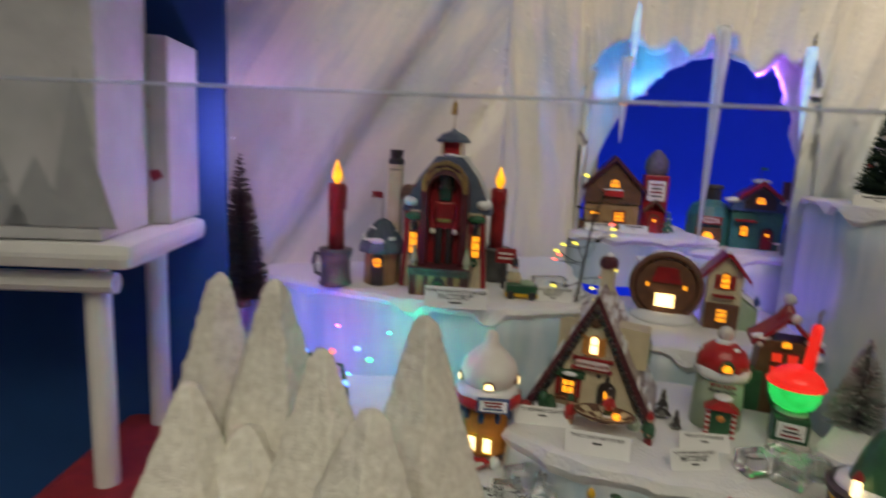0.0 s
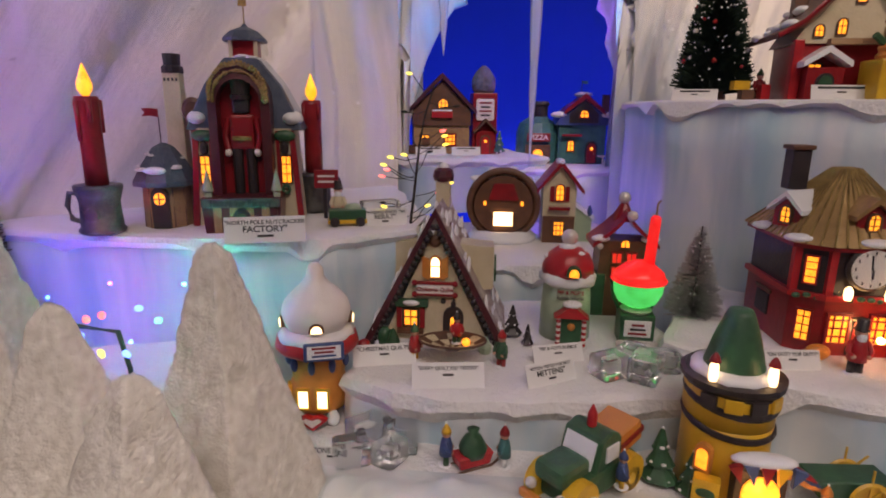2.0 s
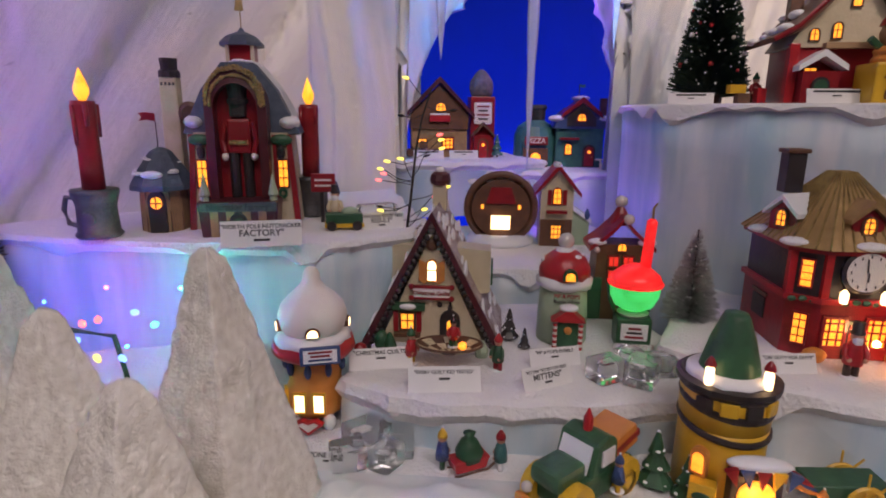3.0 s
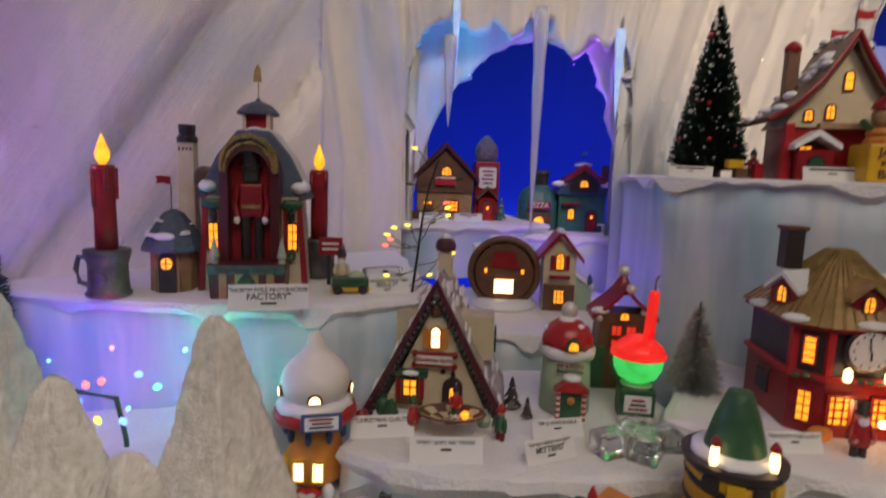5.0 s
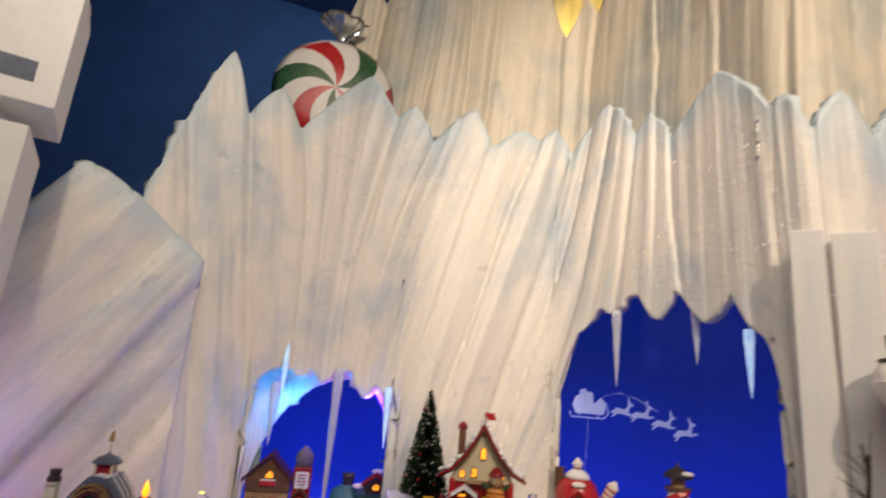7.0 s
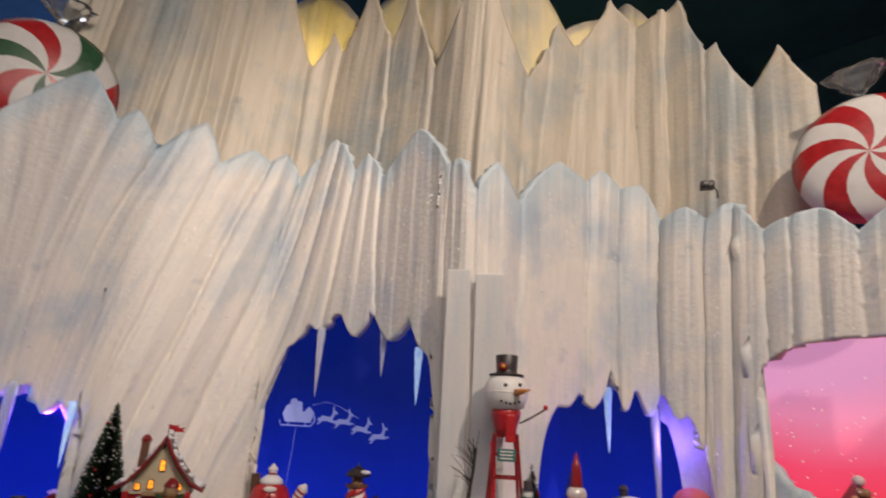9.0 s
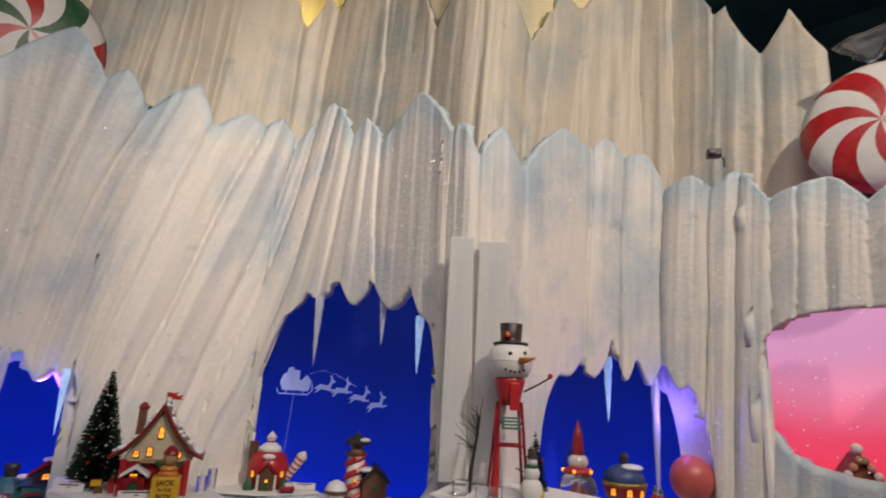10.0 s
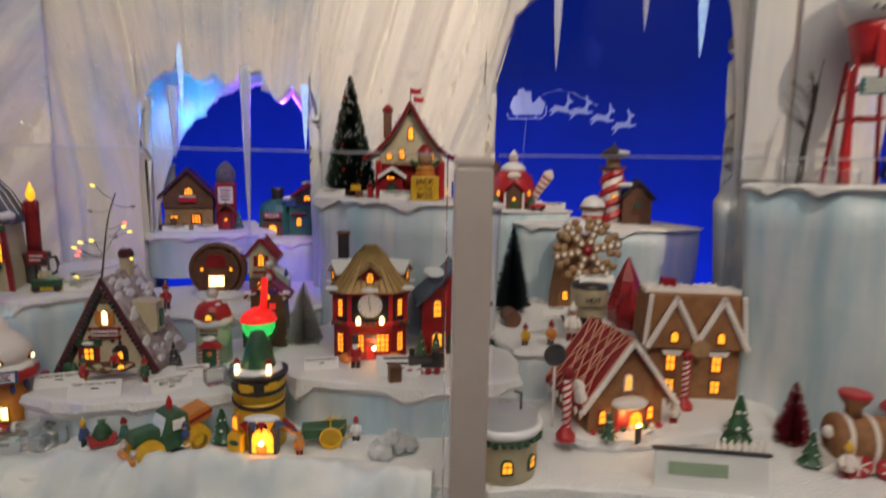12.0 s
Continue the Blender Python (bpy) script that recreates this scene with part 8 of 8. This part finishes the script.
ball_house()
for x, y in ((1.53, 0.01), (1.545, 0.03)):
    figurine("elf_figurine", (x, y, 1.44), -50, 0.05, RED_BRIGHT, GREEN, "little figure beside the bauble house", GREEN)
figurine("elf_figurine", (1.40, 0.015, 1.44), -50, 0.04, GREEN, RED_BRIGHT, "little green figure with a red cap", BROWN)
brush_tree("brush_tree", (1.385, 0.155, 1.44), 0.15, 0.03, mat("blue_needles", (0.05, 0.08, 0.16), 0.6, (0.03, 0.05, 0.10), 60, 0.1), "thin bluish wire tree", count=350, seed=19)

balloon = thing("balloon_pole", (1.600, -0.035, 1.28), -60, "round coral balloon on a striped candy pole", "balloon")
striped_pole(balloon, 0.19, 0.007, 8)
part("balloon", ball(0.050, (0, 0, 0.232), (1, 1, 1.05), seg=20), BALLOON, balloon, smooth=True)


def cottage_right():
    t = thing("toy_cottage", (1.335, 0.075, 1.215), -60, "cream and red toy cottage with a dark swooping roof", "toy house")
    part("body", prism([(-0.062, 0), (0.062, 0), (0.062, 0.065), (0, 0.125), (-0.062, 0.065)], -0.045, 0.05), CREAM, t)
    part("ground_floor", box(0.128, 0.006, 0.045, (0, -0.047, 0)), RED, t)
    roof_pair(t, 0.064, 0.056, 0.138, -0.056, 0.058, 0.007, SLATE, 0.018, curve=0.3)
    for s in (-1, 1):
        window(t, s * 0.034, -0.0455, 0.052, 0.016, 0.022, 2, 2, BROWN, True)
        window(t, s * 0.036, -0.0505, 0.010, 0.018, 0.024, 2, 2, RED)
        part("roof_snow", ball(0.016, (s * 0.040, 0, 0.098), (1.2, 2.6, 0.35)), SNOWCAP, t, smooth=True)
    window(t, 0, -0.0455, 0.086, 0.016, 0.024, 2, 2, BROWN, True)
    part("porch", prism([(-0.020, 0), (0.020, 0), (0.020, 0.034), (0, 0.052), (-0.020, 0.034)], -0.066, -0.046), RED, t)
    part("doorway", prism(arch_poly(0.020, 0.032), -0.068, -0.066), LIT, t)


cottage_right()
ledge("ledge_cottage", ((1.22, 0.10), (1.27, 0.0), (1.40, -0.03), (1.46, 0.08), (1.36, 0.16)), 1.215, 1.10, "snowy step under a cottage", 0.01, 0.016, 20)

stall = thing("toy_stall", (1.80, -0.105, 1.30), -68, "toy market stall with a striped awning and a framed sign", "toy stall")
part("counter", box(0.12, 0.06, 0.075, bevel=0.002), CREAM, stall)
for i in range(8):
    part("awning_strip", prism([(-0.072 + 0.018 * i, 0.105), (-0.054 + 0.018 * i, 0.105), (-0.050 + 0.0142 * i, 0.142), (-0.064 + 0.0142 * i + 0.0, 0.142)], -0.05, -0.046), TEAL if i % 2 else ICING, stall)
part("roof", box(0.12, 0.08, 0.006, (0, 0, 0.140)), ICING, stall)
sb = part("sign", box(0.088, 0.004, 0.036, (0, -0.040, 0.176), bevel=0.001), RED, stall, "red framed sign")
part("panel", box(0.080, 0.001, 0.028, (0, -0.0426, 0.180)), PAPER, sb)
part("painted_line", box(0.055, 0.0006, 0.009, (0, -0.0434, 0.189)), BROWN, sb)
part("lit_front", box(0.08, 0.002, 0.04, (0, -0.031, 0.03)), LIT, stall)
for s in (-1, 1):
    part("post", tube([(s * 0.056, -0.04, 0), (s * 0.056, -0.04, 0.176)], 0.003, 8), RED, stall)
ledge("ledge_stall", ((1.52, 0.05), (1.58, -0.10), (1.70, -0.26), (1.92, -0.36), (1.98, -0.10), (1.7, 0.1)), 1.30, 1.05, "snowy ledge under the stall", 0.01, 0.016, 21)
gr = thing("gingerbread_chalet", (1.735, -0.33, 1.44), -70, "gingerbread chalet roof edged with round candies", "gingerbread house")
part("body", prism([(-0.07, 0), (0.07, 0), (0.07, 0.04), (0, 0.14), (-0.07, 0.04)], -0.04, 0.05), GINGER, gr)
for s in (-1, 1):
    part("roof", prism([(s * 0.088, 0.022), (s * 0.088, 0.030), (0, 0.156), (0, 0.144)], -0.05, 0.06), BROWN, gr)
    for i in range(9):
        part("candy", ball(0.0085, (s * 0.088 * (1 - i / 8.5), -0.053, 0.028 + 0.124 * i / 8.5), (1, 0.7, 1)), (ICING, SKIN, TAN)[i % 3], gr, smooth=True)
part("finial", ball(0.012, (0, -0.02, 0.165)), ICING, gr, smooth=True)
window(gr, 0, -0.0405, 0.05, 0.02, 0.03, 2, 2, ICING, True)
ledge("ledge_chalet", ((1.66, -0.24), (1.68, -0.38), (1.80, -0.46), (1.90, -0.36), (1.80, -0.24)), 1.44, 1.05, "pale blue ice block with snow on it", 0.006, 0.01, 22)


# ---------------------------------------------------------------- icicles, sweets, camera
def icicle(at, length, r, paint, label, lean=0.0, group="icicles"):
    t = thing("icicle", at, random.uniform(0, 360), label, "icicle", group)
    prof = [(r * 0.9, 0.012), (r, 0)] + [(r * (1 - k / 9) ** 0.7 * (1 + 0.08 * math.sin(k * 2.3)), -length * k / 9) for k in range(1, 9)] + [(r * 0.06, -length)]
    part("spike", lathe(prof, 12, rot=(0, lean, 0)), paint, t, smooth=True)


icicle((0.432, 0.935, 1.70), 0.345, 0.0115, FROST, "long frosted hanging icicle tube", 0)
icicle((0.540, 0.880, 1.665), 0.125, 0.008, ICICLE_GLOW, "short icicle with a pale blue surface glow")
icicle((0.300, 0.985, 1.655), 0.13, 0.011, FROST, "frosted clear icicle hanging from the ice")
icicle((0.318, 1.015, 1.75), 0.14, 0.008, ICICLE_GLOW, "slim pale icicle with a surface glow in a slit of the ice")
icicle((1.015, 0.665, 1.885), 0.165, 0.011, FROST, "frosted clear icicle hanging from the ice")
icicle((1.090, 0.500, 1.880), 0.105, 0.010, FROST, "frosted clear icicle hanging from the ice")
icicle((1.105, 0.385, 1.830), 0.120, 0.010, ICICLE_GLOW, "short icicle with a pale blue surface glow")
icicle((1.560, 0.150, 1.775), 0.15, 0.011, ICICLE_GLOW, "slim icicle with a pale blue surface glow")
icicle((1.600, 0.045, 1.730), 0.33, 0.0115, FROST, "long frosted hanging icicle tube")


def mint(at, turn, tilt, r, second, label):
    """A round swirled sweet with six bent stripes, in a clear wrapper."""
    t = thing("swirl_sweet", at, 0, label, "giant sweet", "giant sweets")
    t.matrix_basis = pose(*at, tilt, 0, turn)
    for k in range(12):
        bm = bmesh.new()
        for side_ in (-1, 1):
            grid = []
            for i in range(9):
                q = r * i / 8
                z = side_ * 0.26 * r * math.sqrt(max(0, 1 - (q / r) ** 2.6)) + 0.0
                grid.append([bm.verts.new((q * math.cos(a), z, q * math.sin(a))) for a in [(k + j / 3) * math.pi / 6 + 0.9 * (q / r) ** 1.3 for j in range(4)]])
            for a, b in zip(grid, grid[1:]):
                for j in range(3):
                    bm.faces.new((a[j], a[j + 1], b[j + 1], b[j]))
        bmesh.ops.remove_doubles(bm, verts=bm.verts[:], dist=1e-5)
        bmesh.ops.recalc_face_normals(bm, faces=bm.faces[:])
        part("stripe", bm, WHITE if k % 2 else (second if k % 4 == 0 else RED_BRIGHT), t, smooth=True)
    bm = lathe([(0.05 * r, 0.96 * r), (0.07 * r, 1.04 * r), (0.20 * r, 1.18 * r), (0.34 * r, 1.34 * r), (0.42 * r, 1.44 * r), (0.30 * r, 1.40 * r), (0.05 * r, 1.10 * r)], 30, wobble=0.5)
    for v in bm.verts:
        v.co.y *= 0.45
        v.co.z += 0.06 * r * noise.noise(v.co * 22)
    part("wrapper_twist", bm, ACRYLIC, t, "clear twisted wrapper", True)


p_ = ring(6.8, bend(6.8) + 0.08, 2.485)
mint(p_, -7, 0, 0.175, GREEN, "giant red, green and white swirled sweet")
p_ = ring(88.6, bend(88) + 0.08, 2.29)
mint(p_, -87, 0, 0.155, RED_BRIGHT, "giant red and white swirled sweet in clear wrap")
p_ = ring(75.6, bend(75.6) - 0.03, 2.268)
spot = thing("spot_fixture", p_, -60, "small black light fixture on the ice crest", "light fixture", scale=0.65)
part("body", box(0.05, 0.04, 0.03, bevel=0.006), DARK, spot)
part("lens", lathe([(0.012, 0), (0.013, 0.006), (0.009, 0.008)], 14, (-0.008, -0.02, 0.015), (90, 0, 0)), PEWTER, spot)
part("arm", tube([(0.02, 0, 0.01), (0.034, 0, -0.01), (0.034, 0, -0.04)], 0.004, 6), DARK, spot)

# ---------------------------------------------------------------- snow peaks and lights at the near end
def peak(x, y, z, h, r, seed, group="snow peaks"):
    t = thing("snow_peak", (x, y, z), seed * 37, "cream-white flocked snow mountain with faceted sides", "snow mountain", group)
    bm = bmesh.new()
    seg, lev = 84, 60
    rnd_ = random.Random(seed)
    # flat sides of an uneven pyramid
    count = 5 if seed % 2 else 4
    sides = [(2 * math.pi * k / count + rnd_.uniform(-0.25, 0.25), rnd_.uniform(0.82, 1.05)) for k in range(count)]
    lean_x, lean_y = rnd_.uniform(-0.2, 0.2) * r, rnd_.uniform(-0.2, 0.2) * r
    rings_ = []
    for k in range(lev + 1):
        u = k / lev
        row = []
        for i in range(seg):
            a = 2 * math.pi * i / seg
            q = min(min(d / max(0.2, math.cos(a - b)) for b, d in sides), 1.32)
            q *= r * 1.65 * (1 - u) + 0.0070 * (1 - max(0.0, (u - 0.95) / 0.05) ** 2 * 0.7)
            p = (math.cos(a) * q, math.sin(a) * q, h * u)
            jit = 0.0016 * noise.noise((p[0] * 70 + seed, p[1] * 70, p[2] * 70)) + 0.0014 * noise.noise((p[0] * 240 + seed, p[1] * 240, p[2] * 240)) + rnd_.uniform(-0.0002, 0.0002)
            row.append(bm.verts.new((p[0] + jit * math.cos(a) + lean_x * u, p[1] + jit * math.sin(a) + lean_y * u, p[2] + jit)))
        rings_.append(row)
    for a, b in zip(rings_, rings_[1:]):
        for i in range(seg):
            bm.faces.new((a[i], a[(i + 1) % seg], b[(i + 1) % seg], b[i]))
    bm.faces.new(rings_[-1])
    part("snow", bm, FLOCK, t, smooth=True)


for x, y, z, h, r, s in ((-0.200, 0.500, 1.12, 0.260, 0.036, 1), (-0.138, 0.480, 1.12, 0.262, 0.034, 2), (-0.084, 0.420, 1.06, 0.280, 0.052, 3), (-0.006, 0.455, 1.10, 0.262, 0.036, 4), (-0.185, 0.425, 1.08, 0.225, 0.050, 5),
                         (-0.046, 0.381, 1.06, 0.257, 0.05, 6), (0.030, 0.345, 1.06, 0.165, 0.046, 7), (-0.125, 0.355, 1.06, 0.185, 0.045, 8), (-0.03, 0.44, 1.06, 0.18, 0.06, 9), (-0.15, 0.44, 1.06, 0.21, 0.07, 10)):
    peak(x, y, z, h, r, s)
cloth = thing("table_cover", (-0.20, 0.47, 1.0), 0, "dark red cloth under the snow mountains", "cloth")
part("cloth", box(0.36, 0.42, 0.15, bevel=0.01), CLOTH_RED, cloth)
led = thing("fairy_lights", (-0.098, 0.600, 1.262), 0, "bundle of colour-changing fairy lights on a dark wire", "fairy lights")
part("wire", tube([(-0.06, 0.01, 0.01), (-0.03, 0.0, 0.004), (0.0, -0.01, 0.0), (0.008, -0.02, -0.03), (0.012, -0.03, -0.055)], 0.0022, 6), GREEN, led)
for i, (x, y, z, m) in enumerate(((-0.024, 0.0, 0.008, LED_RED), (-0.012, -0.004, 0.012, LED_RED), (-0.030, -0.004, -0.004, LED_BLUE), (0.026, 0.008, 0.0, LED_GREEN), (0.012, 0.006, 0.014, LED_BLUE), (-0.046, 0.006, 0.010, LED_BLUE), (0.004, -0.016, -0.016, LED_BLUE), (-0.016, -0.008, -0.016, LED_AMBER), (-0.026, -0.008, -0.030, LED_GREEN))):
    part("bulb", lathe([(0.0022, 0), (0.003, 0.003), (0.0016, 0.007)], 8, (x, y, z), (40, 20 * i, 0)), m, led)
lamp("fairy_glow", "POINT", (-0.050, 0.628, 1.288), (0, 0, 0), 0.28, (0.0, 1.0, 0.55), 0.0015)
lamp("fairy_glow", "POINT", (-0.092, 0.600, 1.248), (0, 0, 0), 0.06, (0.0, 0.22, 1.0), 0.0015)
lamp("fairy_glow", "POINT", (-0.165, 0.650, 1.278), (0, 0, 0), 0.30, (0.01, 0.07, 1.0), 0.0015)
lamp("fairy_glow", "POINT", (-0.112, 0.640, 1.290), (0, 0, 0), 0.22, (1.0, 0.04, 0.20), 0.0015)
ledge("ledge_lights", ((-0.24, 0.66), (-0.20, 0.56), (-0.02, 0.53), (0.02, 0.66)), 1.225, 1.08, "icy hollow behind the snow mountains", 0.01, 0.012, 30)

# ---------------------------------------------------------------- shelf with boxes at the near end
rack = thing("shop_shelf", (-0.425, 0.58, 0), 4, "white shop shelf with rounded edges on a tube frame", "shelf")
part("board", box(0.30, 0.20, 0.026, (0, 0, 1.378), bevel=0.011), WHITE, rack)
part("board", box(0.30, 0.20, 0.026, (0.09, -0.04, 1.968), bevel=0.011), WHITE, rack)
part("board", box(0.30, 0.20, 0.012, (0.09, -0.04, 1.687), bevel=0.004), WHITE, rack)
part("back_panel", box(0.30, 0.012, 2.3, (0.02, 0.11, 0.0)), NIGHT, rack)
for y in (-0.06, 0.07):
    part("upright", tube([(0.10, y, 0.0), (0.10, y, 1.375)], 0.012, 10), WHITE, rack)
part("bracket", tube([(0.0, -0.075, 1.362), (0.125, -0.075, 1.362)], 0.010, 10), WHITE, rack)
bx = thing("gift_carton", (-0.435, 0.535, 1.4045), 6, "pale grey carton printed with a snowy forest", "carton", "cartons")
part("carton", box(0.27, 0.11, 0.24, bevel=0.002), mat("grey_print", (0.62, 0.62, 0.64), 0.5, (0.42, 0.43, 0.45), 11, 0.02), bx)
for i in range(7):
    x = -0.09 + 0.035 * i
    h = 0.10 + 0.05 * math.sin(i * 2.4)
    part("printed_tree", prism([(x - 0.028, 0.012), (x + 0.028, 0.012), (x + 0.010, h * 0.55), (x + 0.014, h * 0.55), (x, h)], -0.0562, -0.0556), mat("grey_ink", (0.40, 0.41, 0.43), 0.5, (0.33, 0.34, 0.36), 60, 0.0), bx)
bx = thing("gift_carton", (-0.375, 0.672, 1.4045), 4, "pale grey carton printed with firs and red birds' house", "carton", "cartons")
part("carton", box(0.165, 0.14, 0.195, bevel=0.002), mat("pale_print", (0.60, 0.60, 0.60), 0.5, (0.40, 0.42, 0.42), 14, 0.02), bx)
for i in range(4):
    part("printed_patch", prism([(0.0, 0), (0.010, 0.006), (0.006, 0.014), (-0.006, 0.012)], -0.0004, 0.0004, (0.03 + 0.012 * i, -0.0706, 0.045 + 0.036 * (i % 3))), RED, bx)
bx = thing("gift_carton", (-0.29, 0.49, 1.70), 8, "white carton with a printed picture of a toy factory", "carton", "cartons")
part("carton", box(0.30, 0.16, 0.262, bevel=0.002), PAPER, bx)
pic = part("printed_picture", prism([(-0.02, 0.02), (0.135, 0.02), (0.135, 0.13), (0.11, 0.17), (0.10, 0.205), (0.075, 0.205), (0.065, 0.17), (-0.02, 0.10)], -0.0815, -0.0808), mat("print_brown", (0.26, 0.13, 0.09), 0.5, (0.42, 0.33, 0.20), 45, 0.0), bx)
part("printed_roof", prism([(0.05, 0.13), (0.13, 0.13), (0.108, 0.172), (0.07, 0.172)], -0.0822, -0.0816), SLATE, pic)
part("printed_niche", prism(arch_poly(0.045, 0.10), -0.0822, -0.0816, (0.045, 0, 0.03)), RED, pic)
part("printed_snow", prism([(-0.10, 0.0), (0.14, 0.0), (0.14, 0.022), (-0.10, 0.03)], -0.0822, -0.0816), ICING, pic)
part("printed_flag", prism([(0.088, 0.225), (0.112, 0.222), (0.104, 0.232), (0.112, 0.24), (0.088, 0.238)], -0.0822, -0.0816), RED_BRIGHT, pic)
up = thing("upper_carton", (-0.25, 0.49, 1.9945), 8, "white carton on the upper shelf", "carton", "cartons")
part("carton", box(0.26, 0.14, 0.20, bevel=0.002), PAPER, up)
part("tape", box(0.262, 0.03, 0.0006, (0, 0, 0.2002)), CREAM, up)
part("printed_band", box(0.20, 0.0006, 0.03, (0, -0.0706, 0.03)), SLATE, up)

# glitter on the ice
bm = bmesh.new()
rnd = random.Random(77)
for i in range(2400):
    a, z = rnd.uniform(-16, 98), rnd.uniform(1.3, 2.42)
    if a < -8 or z > crest_at(FRONT, a) - 0.06 or any(o[0] < a < o[1] and z < o[3] + 0.05 for o in ARCHES):
        continue
    q = bend(a) - 0.016 - 0.03 * max(0.0, z - 1.7)
    s_ = rnd.uniform(0.0007, 0.0017)
    at_ = ring(a, q, z)
    to_ = (Vector((0.25, -1.3, 2.7)) - at_).normalized() + Vector((rnd.gauss(0, 0.25), rnd.gauss(0, 0.25), rnd.gauss(0, 0.25)))
    m_ = Matrix.Translation(at_) @ to_.to_track_quat("Z", "Y").to_matrix().to_4x4()
    bm.faces.new([bm.verts.new(m_ @ Vector(c)) for c in ((-s_, -s_, 0), (s_, -s_, 0), (s_, s_, 0), (-s_, s_, 0))])
tagged(part("glitter", bm, SPARKLE), "tiny bright glitter flakes stuck on the painted ice", "glitter", kind="stuff")
